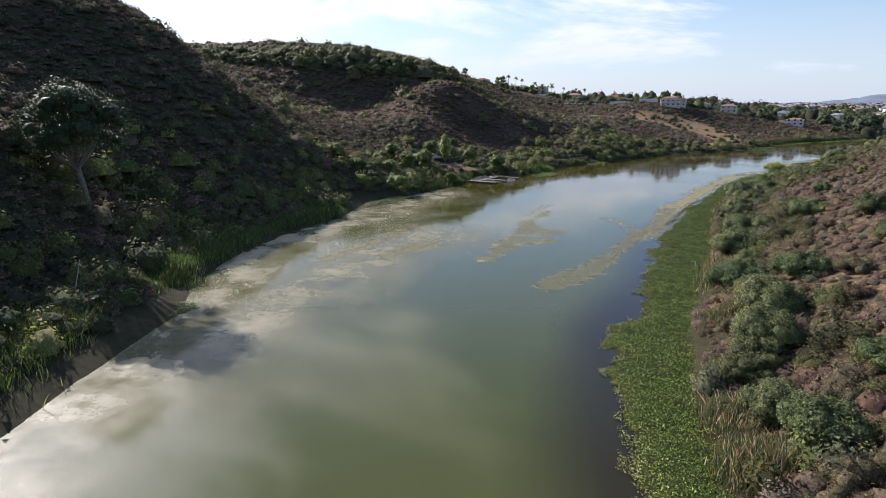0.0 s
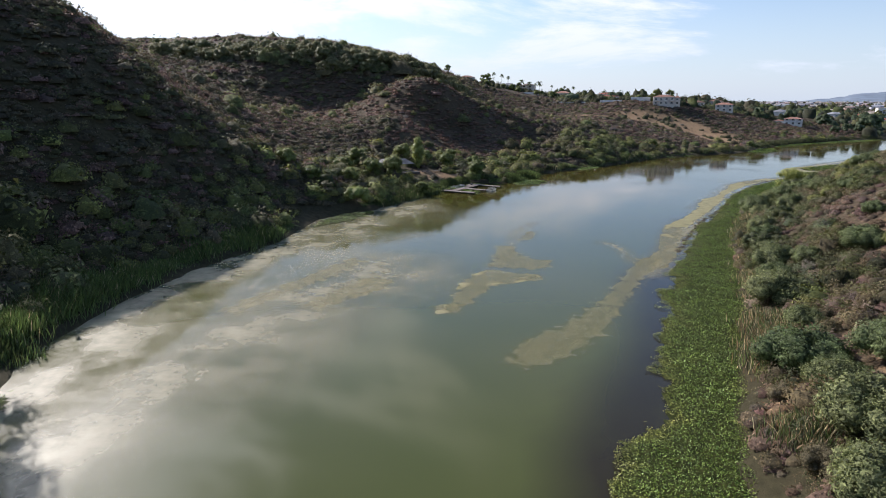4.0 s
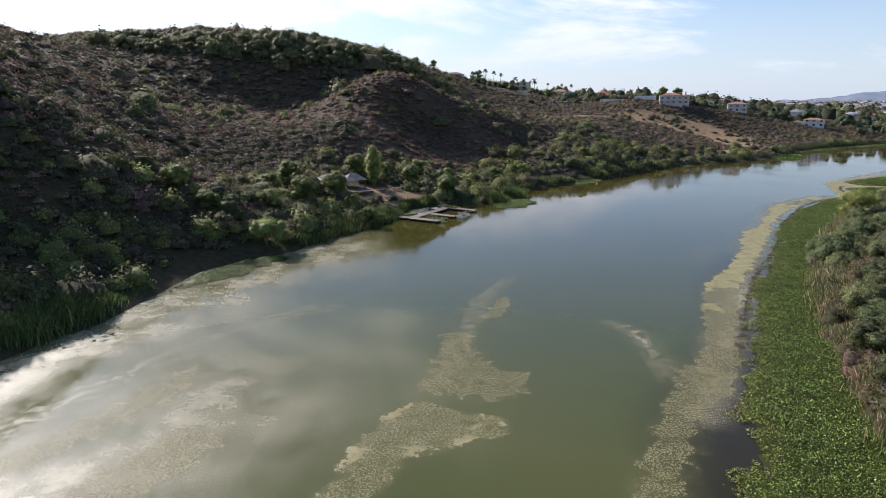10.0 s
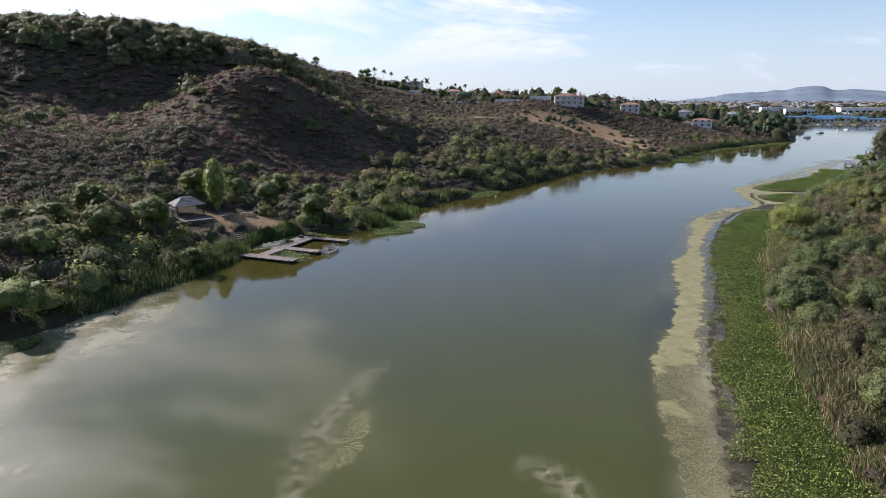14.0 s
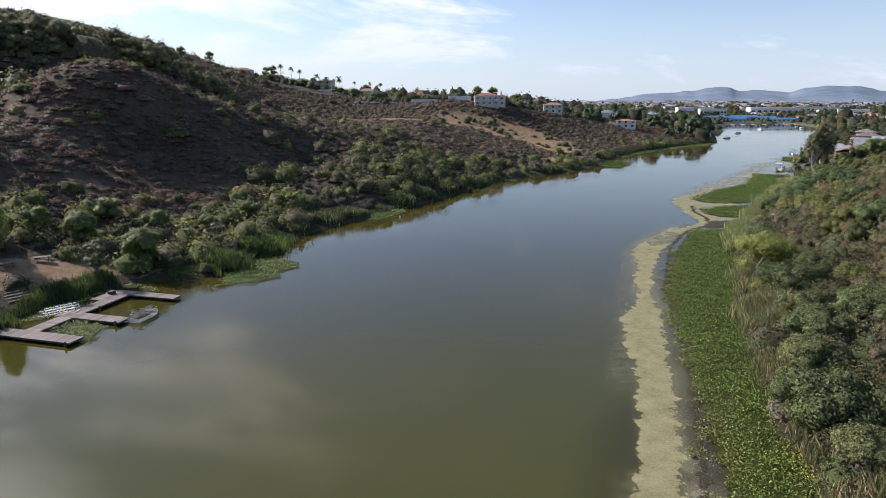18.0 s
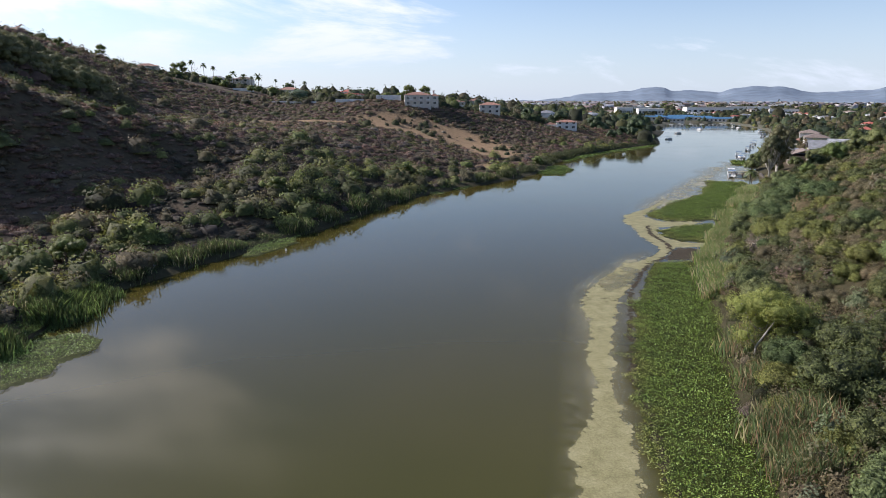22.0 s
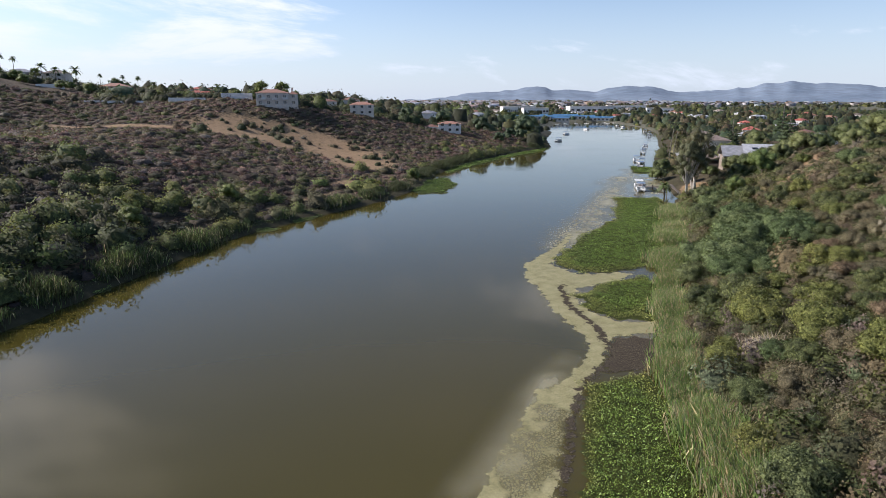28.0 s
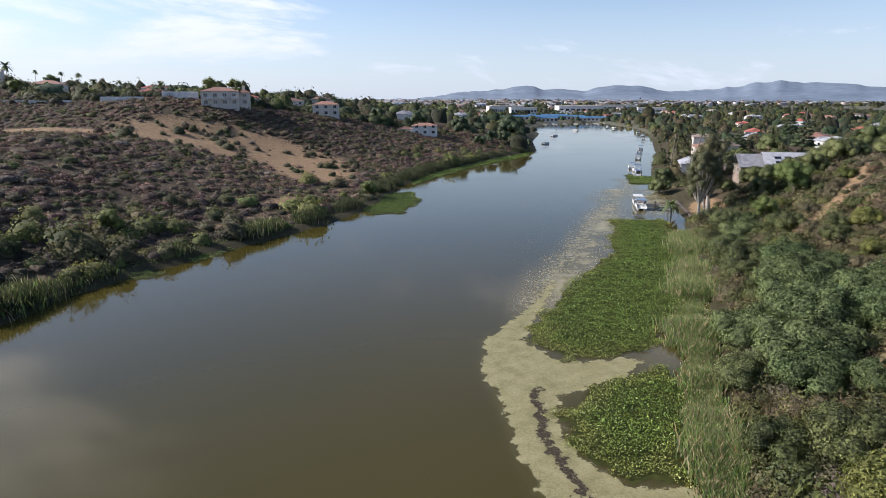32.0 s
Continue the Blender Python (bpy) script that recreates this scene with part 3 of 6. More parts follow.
# the wooded summit
OAK_BAND = [(-185, 352), (-130, 346), (-97, 346), (-70, 364), (-46, 390), (-34, 418)]
x, y = scatter(1500, -215, -10, 310, 445, lambda x, y: on_left(x, y) * (line_distance(x, y, OAK_BAND) < 19 + 7 * lattice(x, y, 14, 9)))
strew("summit_oaks", "dense rounded green oak canopy along the summit ridge", x, y, 3.0, 1.0, [(0.17, 0.17, 0.075), (0.2, 0.175, 0.09), (0.14, 0.155, 0.06)], [4, 3, 3], 300, 0.075, True, 0.72)
x, y = scatter(4600, -420, -20, 325, 560, lambda x, y: on_left(x, y) * (height(x, y) > 33))
strew("ridge_shrubs", "olive scrub along the high western ridge", x, y, 1.9, 0.85, [OLIVE, GREEN, BROWN], [4, 3, 2], 34, 0.17, core=0.72)
# scattered bigger bushes below the summit and in the draw
x, y = scatter(1500, -150, 60, 150, 460, lambda x, y: on_left(x, y) * np.clip(0.5 + lattice(x, y, 35, 12), 0, 1) * (np.hypot(x + 28, y - 196) > 19))
strew("draw_bushes", "scattered olive green bushes in the draws between the slopes", x, y, 2.2, 0.9, [(0.165, 0.175, 0.06), OLIVE, (0.21, 0.22, 0.07)], [4, 4, 2], 150, 0.11, True, 0.76)
# greener bushes along the trail
x, y = scatter(30000, -140, 270, -20, 520, lambda x, y: on_left(x, y) * np.clip(1.25 - shores(x, y)[0] / 34, 0, 1) * np.clip((352 - y) / 24, 0.08, 1) * (np.hypot(x + 28, y - 196) > 19) * (0.35 + 0.65 * (lattice(x, y, 14, 5) > 0)))
strew("bank_bushes", "rounded bright green bushes above the lakeside trail", x, y, 2.1, 0.95, [(0.165, 0.18, 0.055), (0.23, 0.24, 0.07), (0.18, 0.16, 0.08), (0.11, 0.12, 0.045)], [4, 3, 2, 2], 170, 0.11, True, 0.76)
x, y = scatter(260, 80, 175, 385, 475, lambda x, y: (bareness(x, y) > 0.3) * (0.3 + 0.7 * (lattice(x, y, 13, 64) > 0.1)))
strew("cut_bank_bushes", "scattered dark olive bushes on the bare golden bank", x, y, 1.7, 0.9, [(0.12, 0.115, 0.055), (0.15, 0.12, 0.075), (0.1, 0.11, 0.045)], [3, 2, 2], 110, 0.12, True, 0.76)
# the east slope
x, y = scatter(22000, 0, 130, -60, 150, lambda x, y: on_right(x, y) * np.clip(1.3 - (shores(x, y)[0]) / 90, 0, 1) * (1 - 0.5 * np.clip(bareness(x, y) * 2, 0, 1)))
low = y < 118 + 25 * lattice(x, y, 40, 6)
strew("dry_shrubs", "dry brown buckwheat and sagebrush on the bank slope", x[low], y[low], 0.78, 0.72, [BROWN, (0.2, 0.15, 0.105), OLIVE, (0.21, 0.14, 0.09)], [5, 3, 2, 3], 52, 0.13, core=0.8)
x, y = scatter(5000, 90, 330, -60, 300, lambda x, y: on_right(x, y) * (shores(x, y)[0] > 58))
strew("upland_shrubs", "low dry scrub on the upland behind the east bank", x, y, 1.4, 0.7, [BROWN, OLIVE, GREY, GREEN], [4, 3, 2, 2], 18, 0.2)
x, y = scatter(30000, 40, 300, 90, 350, lambda x, y: on_right(x, y) * np.clip(1.25 - (shores(x, y)[0]) / 75, 0, 1) * (1 - 0.9 * np.clip(bareness(x, y) * 2, 0, 1)) * (y > 118 + 25 * lattice(x, y, 40, 6)) * (np.hypot(x - 236, y - 312) > 22))
close = shores(x, y)[0] < 26
strew("green_shrubs", "mixed olive and green coastal scrub on the bank slope", x[close], y[close], 1.0, 0.85, [OLIVE, GREEN, (0.18, 0.15, 0.095), (0.10, 0.11, 0.04)], [5, 4, 2, 2], 250, 0.1, core=0.6)
strew("upper_scrub", "olive and brown coastal scrub on the upper bank slope", x[~close], y[~close], 1.1, 0.75, [OLIVE, GREEN, (0.19, 0.155, 0.1), (0.10, 0.11, 0.04)], [5, 2, 4, 2], 110, 0.12, core=0.68)
x, y = scatter(28000, 0, 230, -40, 300, lambda x, y: on_right(x, y) * (shores(x, y)[0] < 15) * (0.45 + 0.75 * (lattice(x, y, 11, 63) > -0.1)))
strew("bankside_shrubs", "dense green bushes behind the reeds of the east bank", x, y, 1.15, 1.05, [GREEN, OLIVE, (0.15, 0.17, 0.09), DARK, GREY], [4, 3, 2, 2, 1], 330, 0.09, True, 0.64)
# round the landing, clear of the deck, the tables and the pavilion
x, y = scatter(900, -58, 4, 150, 222, lambda x, y: (shores(x, y)[0] > 1.5) * shores(x, y)[1] * (0.35 + 0.8 * (lattice(x, y, 6, 61) > 0)) * (np.hypot(x + 37, y - 193) > 11) * (np.hypot(x + 26, y - 199) > 6) * (np.hypot(x + 19, y - 187) > 4.5) * (np.hypot(x + 13, y - 203) > 5))
strew("landing_bushes", "dense green bushes and weeds round the landing", x, y, 1.5, 1.0, [GREEN, BRIGHT, DARK, OLIVE], [4, 2, 3, 2], 190, 0.1)


# ---------------------------------------------------------------- the lake's edge: pads, algae, reeds
MAIN_PADS = [(5, -30), (5.5, 3), (6.1, 14), (7.5, 29.6), (14, 39), (15.5, 46), (18.2, 57), (20.7, 64), (23.3, 75), (29, 90), (35, 104), (40, 115), (44, 126), (51.6, 140), (58, 151.7), (69, 174.5),
             (74, 184), (87.6, 202), (93, 209), (102, 218.3), (111, 217.5), (100, 197), (78, 166), (60, 136), (49, 111), (36, 71), (27, 49), (20, 29), (15, 9), (12, -10), (10, -30)]
SOUTH_BAY_PADS = [(117.5, 235.5), (119.3, 241), (125.4, 244), (136, 243.5), (135, 238), (122, 228.5), (118, 230.5)]
NORTH_BAY_PADS = [(127.4, 250), (127.4, 257.3), (143, 270), (151, 276), (167, 285), (189, 310), (200, 303), (178, 276), (153, 254), (135, 247)]
FAR_EAST_PADS = [(256, 373), (261, 362), (246, 347), (240, 354)]
WEST_PADS = [
    [(-53, 10), (-48.3, 33.7), (-53, 38), (-58, 32.7), (-56, 14)],
    [(-43.2, 118.5), (-38, 124), (-33, 136.5), (-33.5, 141), (-39.5, 136), (-44, 127)],
    [(3.8, 193.5), (11.6, 195), (16.6, 205), (13, 211), (5.9, 207)],
    [(-14.5, 178.5), (-7, 173.8), (-5.8, 179), (-11, 182.2)], [(-19, 181), (-12.5, 186), (-10, 194), (-7.5, 196), (-4, 193), (-9, 199), (-18, 187)],
    [(31.5, 242.6), (35.4, 243.6), (43, 252), (43, 258), (34, 256)],
    [(52, 282), (57.3, 274.6), (65.9, 286), (58, 290)],
    [(93, 317), (96.5, 313.5), (104.7, 321), (103.9, 326), (97, 324.6)], [(82, 311), (87, 306.4), (91.5, 308.7), (86.4, 314)],
    [(141, 356), (140.5, 342), (148.9, 339.7), (162, 357), (166, 372), (152, 370)],
    [(172, 384), (226.8, 429), (262, 449), (292, 476), (255, 456), (205, 421), (180, 400)]]
ALL_PADS = [MAIN_PADS, SOUTH_BAY_PADS, NORTH_BAY_PADS, FAR_EAST_PADS] + WEST_PADS


def edge_signed(x, y, poly):
    """Distance inside a closed outline, below 0 outside it."""
    d = line_distance(x, y, poly + poly[:1])
    return np.where(inside(x, y, poly), d, -d)


M_PAD, nt, b = material("water_lily_pads")
g = nd(nt, "ShaderNodeNewGeometry")
a = nd(nt, "ShaderNodeAttribute")
a.attribute_name = "tint"
# the pale top stops paint glints on a few random pads
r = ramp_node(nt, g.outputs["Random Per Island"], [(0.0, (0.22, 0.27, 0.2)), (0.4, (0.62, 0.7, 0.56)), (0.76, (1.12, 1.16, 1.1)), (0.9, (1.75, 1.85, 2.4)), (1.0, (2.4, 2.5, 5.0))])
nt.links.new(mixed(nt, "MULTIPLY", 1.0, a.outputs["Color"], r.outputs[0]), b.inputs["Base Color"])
b.inputs["Roughness"].default_value = 0.45
b.inputs["Specular IOR Level"].default_value = 0.12


def pad_points(poly, per_m2, ragged=1.6):
    px, py = [p[0] for p in poly], [p[1] for p in poly]
    area = (max(px) - min(px) + 4) * (max(py) - min(py) + 4)
    n = int(area * per_m2)
    x, y = RNG.uniform(min(px) - 2, max(px) + 2, n), RNG.uniform(min(py) - 2, max(py) + 2, n)
    e = edge_signed(x, y, poly) + ragged * lattice(x, y, 2.6, 21) + 0.8 * lattice(x, y, 0.9, 22)
    thin = np.clip(0.35 + e / 1.2, 0, 1)
    ok = (e > 0) & (RNG.uniform(0, 1, n) < thin)
    return x[ok], y[ok], e[ok]


def pads(x, y, e, size):
    """Heart-shaped leaves lying on the water or standing a little out of it, browner towards the open water."""
    n = len(x)
    corner = np.array([(0.0, -0.9), (0.85, 0.1), (0.0, 1.0), (-0.85, 0.1)])
    turn = RNG.uniform(0, 6.283, n)
    s = size * RNG.lognormal(0, 0.25, n)
    u = np.cos(turn)[:, None] * corner[:, 0] - np.sin(turn)[:, None] * corner[:, 1]
    v = np.sin(turn)[:, None] * corner[:, 0] + np.cos(turn)[:, None] * corner[:, 1]
    stand = np.clip(0.35 + e / 5, 0, 1)
    tx, ty = RNG.normal(0, 0.12 + 0.4 * stand, n), RNG.normal(0, 0.12 + 0.4 * stand, n)
    z = 0.03 + (RNG.uniform(0, 0.28, n) + 0.16 * (1 + lattice(x, y, 1.2, 26))) * stand + RNG.uniform(0, 0.02, n)
    co = np.stack([x[:, None] + s[:, None] * u, y[:, None] + s[:, None] * v, z[:, None] + s[:, None] * (u * tx[:, None] + v * ty[:, None]) + 0.06 * s[:, None] * (corner ** 2).sum(1)], -1)
    co[..., 2] = np.maximum(co[..., 2], 0.015)
    mixv = np.clip(0.35 + 0.25 * lattice(x, y, 6, 23) + 0.35 - e / 4, 0, 1)[:, None]
    tint = (1 - mixv) * np.array((0.145, 0.19, 0.033)) + mixv * np.array((0.27, 0.235, 0.06))
    # the small beds of the west bank are young and bright
    tint = tint * (1 + 0.16 * lattice(x, y, 0.9, 27) + 0.15 * lattice(x, y, 5, 28))[:, None] * RNG.uniform(0.8, 1.25, (n, 1)) * np.where((x < 60) & (y > 165) & (x < 0.55 * y - 60), 1.3, 1.0)[:, None]
    return co, tint


bed_x, bed_y, bed_e = [], [], []
for k, poly in enumerate(ALL_PADS):
    px, py, pe = pad_points(poly, 78.0 if k < 3 else 70.0, 1.6 if k < 3 else 1.0)
    if k >= 3:
        pe = np.minimum(pe, 2.2) + 1.4
    bed_x.append(px), bed_y.append(py), bed_e.append(pe)
bed_x, bed_y, bed_e = (np.concatenate(v) for v in (bed_x, bed_y, bed_e))
# the singly built leaves lie in a short stretch of the main bed, close under the flight
single = (bed_x < 23) & (bed_y > 44) & (bed_y < 48.5)
single &= np.cumsum(single) <= 280
co, tint = pads(bed_x[~single], bed_y[~single], bed_e[~single], np.where((bed_x[~single] < 4) | (bed_y[~single] > 222), 0.062, 0.058))
n = len(co)
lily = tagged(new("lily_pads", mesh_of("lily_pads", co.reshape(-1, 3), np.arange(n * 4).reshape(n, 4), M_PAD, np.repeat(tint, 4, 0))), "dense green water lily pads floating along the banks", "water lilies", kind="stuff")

# an added dark sheet hides sky reflection between the pads; the algae scum beside them
M_GAP = plain("lily_gap_dark", (0.026, 0.034, 0.008), (0.06, 0.066, 0.015), 0.8, 0.8, 6.0)
M_GAP.node_tree.nodes["Principled BSDF"].inputs["Specular IOR Level"].default_value = 0.1
for poly_k in ALL_PADS:
    px, py = [p[0] for p in poly_k], [p[1] for p in poly_k]
    mx_, my_ = steps((min(px), max(px), 0.6)), steps((min(py), max(py), 0.6))
    gx, gy = np.meshgrid(mx_, my_)
    deep = edge_signed(gx, gy, poly_k) + 1.0 * lattice(gx, gy, 2.6, 21)
    tagged(sheet("lily_gap_sheet", mx_, my_, np.full(gx.shape, 0.016), M_GAP, keep=(deep > (1.0 if len(poly_k) > 9 else 0.5)).ravel()), "added dark sheet closing the gaps between the lily pads", "water plants", kind="stuff")
# outlines of the scum: the belt beside the pads, the strait between the bays, and the drifts out on the lake
BELT = [(147, 277.5), (142, 272.5), (133.6, 266), (127, 262), (123, 259.5), (118, 252), (116.5, 246), (114.5, 241.5), (112.5, 237), (111.3, 233), (110, 227.5), (108, 224.7), (103.7, 221.8),
        (100.7, 219.6), (97, 219.3), (92.4, 215.4), (87, 211), (83, 207.5), (78.5, 202), (75.6, 194), (69.5, 184.5), (67, 178), (63.5, 173), (59.3, 169), (55.2, 160), (52.2, 152), (48.9, 146), (46.2, 140.7),
        (42, 134), (37.6, 127.8), (32.4, 113.2), (29.8, 103), (26.8, 98), (25, 89.3), (27.5, 89), (31, 96), (34, 104), (37, 113), (41.5, 124), (46.5, 134), (50, 139.8), (51.7, 143), (55.3, 149.7), (58.2, 155.3),
        (61.4, 161.5), (65.5, 169), (68.6, 177), (76, 189), (85, 201.5), (90, 206.5), (94.5, 211.5), (101.5, 217.5), (106.4, 220.4), (110.5, 224), (113.5, 226.5), (119, 224.8), (122.5, 227.5), (118, 230),
        (117, 234), (118.2, 239), (121.8, 243.8), (131, 244.2), (136, 246), (134, 248), (127.4, 250), (127.2, 257.3), (134, 263.4), (145, 273.4)]
RIGHT_DRIFT = [(-0.8, 48.2), (1.8, 54.8), (7.3, 60.3), (13.1, 70.3), (19.1, 83.5), (25, 97), (29, 95.4), (23.1, 83.8), (15.8, 67.1), (11.4, 56.8), (6.8, 50.3), (2, 46.5)]
MIDDLE_DRIFT = [(-10.2, 66.2), (-8.3, 67.6), (-7.5, 76.6), (-5.3, 83.9), (-2.2, 86.9), (1, 84.5), (5.4, 84), (6, 80.5), (-1.6, 77), (-4.2, 70.7), (-6.6, 63.6), (-9.6, 62.6)]
UPPER_DRIFT = [(-3, 88), (-2, 95), (-1.4, 104.5), (1.7, 104.6), (2.6, 98.3), (5, 94), (8.5, 93.6), (8, 88.5), (4, 86.5)]
SMALL_DRIFT = [(2.9, 108.3), (4.5, 117.4), (7.2, 119.2), (6.1, 110.4)]
WEST_DRIFT = [(-29, 65), (-27.9, 68), (-25.7, 73.4), (-22.3, 80), (-18.4, 79.1), (-18.3, 73.5), (-22.7, 68.2), (-26, 63)]
SHORE_DRIFT = [(-40, 62), (-36, 72), (-31, 84), (-28, 92), (-25, 90), (-28, 80), (-33, 70), (-36, 60)]
# outline, how whole the crust is (1: one skin, 0: loose crumbs), how ragged the rim is in metres
ALGAE_MATS = [(BELT, 0.95, 1.3), (RIGHT_DRIFT, 0.12, 2.6), (MIDDLE_DRIFT, 0.5, 1.4), (UPPER_DRIFT, 0.15, 2.4), (SMALL_DRIFT, 0.1, 1.8), (WEST_DRIFT, 0.3, 2.4), (SHORE_DRIFT, 0.35, 3.0)]
# faint wisps of film: line, half width, strength
WISPS = [([(136, 267), (147, 277), (158, 286.5), (172, 299), (188, 313), (204, 325)], 4.2, 0.75), ([(-1.8, 89), (0.9, 99.6), (2.5, 116), (7, 128)], 2.0, 0.5), ([(19.9, 108.7), (22.3, 106), (22.9, 99), (23, 93)], 1.6, 0.75), ([(206, 312), (224, 338), (246, 362)], 5.0, 0.6), ([(-52, 64), (-49, 88), (-43, 106), (-39, 124), (-30, 142), (-26, 156)], 3.0, 0.5), ([(-46, 10), (-47, 36), (-52, 52)], 4.0, 0.4),
         ([(-44, 60), (-36, 84), (-30, 100), (-20, 112)], 4.0, 0.5), ([(26, 88), (33, 108), (44, 134)], 3.0, 0.4), ([(84, 209), (76, 198), (66, 180), (50, 151)], 1.8, 0.25)]


FILM = [([(-46, -6), (-46, 20), (-47, 40), (-53, 62), (-47, 88), (-40, 104), (-33, 128), (-28, 146)], 24.0), ([(-40, 20), (-33, 60), (-22, 84)], 19.0), ([(206, 312), (232, 336)], 10.0), ([(140, 268), (180, 302), (225, 345)], 7.0), ([(24, 86), (44, 128), (60, 162), (82, 205), (104, 224)], 3.4)]


def film_cover(x, y):
    """The thin cream film that spreads from the thick scum."""
    v = np.zeros(np.shape(x))
    for line, wide in FILM:
        v = np.maximum(v, np.clip(1 - line_distance(x, y, line) / (wide * (1 + 0.4 * lattice(x, y, 13, 33))), 0, 1) ** 1.3)
    return v


def math_node(nt, kind, a, c):
    n = nd(nt, "ShaderNodeMath")
    n.operation = kind
    for key, v in ((0, a), (1, c)):
        if hasattr(v, "is_linked"):
            nt.links.new(v, n.inputs[key])
        else:
            n.inputs[key].default_value = v
    return n.outputs[0]


def span(nt, src, lo, hi, a=0.0, c=1.0):
    n = nd(nt, "ShaderNodeMapRange")
    n.interpolation_type = "SMOOTHSTEP"
    for key, v in (("From Min", lo), ("From Max", hi), ("To Min", a), ("To Max", c)):
        n.inputs[key].default_value = v
    nt.links.new(src, n.inputs["Value"])
    return n.outputs[0]


def attr(nt, name):
    a = nd(nt, "ShaderNodeAttribute")
    a.attribute_name = name
    return a.outputs["Fac"]


# the crust: a cream skin that tears into plates and crumbs, dark water in the tears
M_ALGAE, nt, b = material("algae_scum")
rim, skin, grain = noise_node(nt, 0.55, 9.0, 0.68), noise_node(nt, 0.16, 4.0, 0.55), noise_node(nt, 5.0, 6.0, 0.7)
ragged = math_node(nt, "MULTIPLY", math_node(nt, "SUBTRACT", rim.outputs["Fac"], 0.5), attr(nt, "rag"))
edge_in = math_node(nt, "ADD", attr(nt, "edge"), math_node(nt, "MULTIPLY", ragged, 3.0))
body = span(nt, edge_in, 0.0, 0.35)
tc = nd(nt, "ShaderNodeTexCoord")
crumb = nd(nt, "ShaderNodeTexVoronoi", Scale=3.6)
crumb.feature = "DISTANCE_TO_EDGE"
nt.links.new(tc.outputs["Object"], crumb.inputs["Vector"])
plate = nd(nt, "ShaderNodeTexVoronoi", Scale=0.42)
plate.feature = "DISTANCE_TO_EDGE"
warp = nd(nt, "ShaderNodeVectorMath")
warp.operation = "MULTIPLY_ADD"
warp.inputs[1].default_value = (1.6, 1.6, 0.0)
nt.links.new(rim.outputs["Color"], warp.inputs[0])
nt.links.new(tc.outputs["Object"], warp.inputs[2])
nt.links.new(warp.outputs[0], plate.inputs["Vector"])
pieces = math_node(nt, "MULTIPLY", span(nt, crumb.outputs["Distance"], 0.03, 0.11), span(nt, grain.outputs["Fac"], 0.30, 0.48))
whole = span(nt, math_node(nt, "ADD", attr(nt, "whole"), math_node(nt, "MULTIPLY", math_node(nt, "SUBTRACT", skin.outputs["Fac"], 0.5), 1.5)), 0.45, 0.72)
seams = span(nt, plate.outputs["Distance"], 0.0, 0.03, 0.84, 1.0)
closed = math_node(nt, "MULTIPLY", whole, seams)
cover = math_node(nt, "MULTIPLY", body, math_node(nt, "MAXIMUM", math_node(nt, "MULTIPLY", pieces, 0.62), closed))
murk = math_node(nt, "MULTIPLY", span(nt, edge_in, -1.2, 0.6), 0.12)
nt.links.new(math_node(nt, "MINIMUM", math_node(nt, "MAXIMUM", cover, murk), 0.97), b.inputs["Alpha"])
c1 = ramp_node(nt, rim.outputs["Fac"], [(0.3, (0.19, 0.172, 0.075)), (0.5, (0.28, 0.255, 0.125)), (0.72, (0.37, 0.335, 0.185))])
c2 = ramp_node(nt, grain.outputs["Fac"], [(0.32, (0.72, 0.7, 0.66)), (0.66, (1.12, 1.12, 1.1))])
nt.links.new(mixed(nt, "MULTIPLY", 1.0, c1.outputs[0], c2.outputs[0]), b.inputs["Base Color"])
b.inputs["Roughness"].default_value = 0.6
b.inputs["Specular IOR Level"].default_value = 0.25
bump(nt, b, grain.outputs["Fac"], 0.5, 0.04)
for k, (outline, whole_by, rag) in enumerate(ALGAE_MATS):
    px, py = [q[0] for q in outline], [q[1] for q in outline]
    ax, ay = steps((min(px) - 4, max(px) + 4, 0.6)), steps((min(py) - 4, max(py) + 4, 0.6))
    gx, gy = np.meshgrid(ax, ay)
    deep = np.clip(edge_signed(gx, gy, outline), -4, 4)
    # the belt is loose crumbs at its southern end and round the narrows
    wh = whole_by - (0.55 * np.clip((132 - gy) / 14, 0, 1) + 0.4 * spot(gx, gy, 92, 211, 16, 7, 40) if k == 0 else 0) + 0 * gx
    mat_ob = sheet("algae_scum", ax, ay, np.full(gx.shape, 0.012 + 0.0015 * k), M_ALGAE, [("edge", deep), ("whole", wh), ("rag", np.full(gx.shape, rag))], keep=(deep > -3).ravel())
    tagged(mat_ob, "cream algae crust torn into plates and crumbs on the lake", "algae", kind="stuff")

# the thin film that drifts off the crust
M_FILM, nt, b = material("algae_film")
m3, m4 = noise_node(nt, 0.12, 7.0, 0.65), noise_node(nt, 0.9, 6.0, 0.6)
thin = math_node(nt, "MULTIPLY", attr(nt, "film"), span(nt, m3.outputs["Fac"], 0.28, 0.66, 0.12, 0.78))
streak = math_node(nt, "MULTIPLY", attr(nt, "wisp"), span(nt, m4.outputs["Fac"], 0.36, 0.6))
nt.links.new(math_node(nt, "MAXIMUM", thin, streak), b.inputs["Alpha"])
c3 = ramp_node(nt, m3.outputs["Fac"], [(0.3, (0.27, 0.24, 0.13)), (0.7, (0.42, 0.385, 0.25))])
nt.links.new(c3.outputs[0], b.inputs["Base Color"])
b.inputs["Roughness"].default_value = 0.5
b.inputs["Specular IOR Level"].default_value = 0.3
ax, ay = steps((-66, 262, 1.5)), steps((-20, 372, 1.5))
gx, gy = np.meshgrid(ax, ay)
film = film_cover(gx, gy)
wisp = np.zeros(gx.shape)
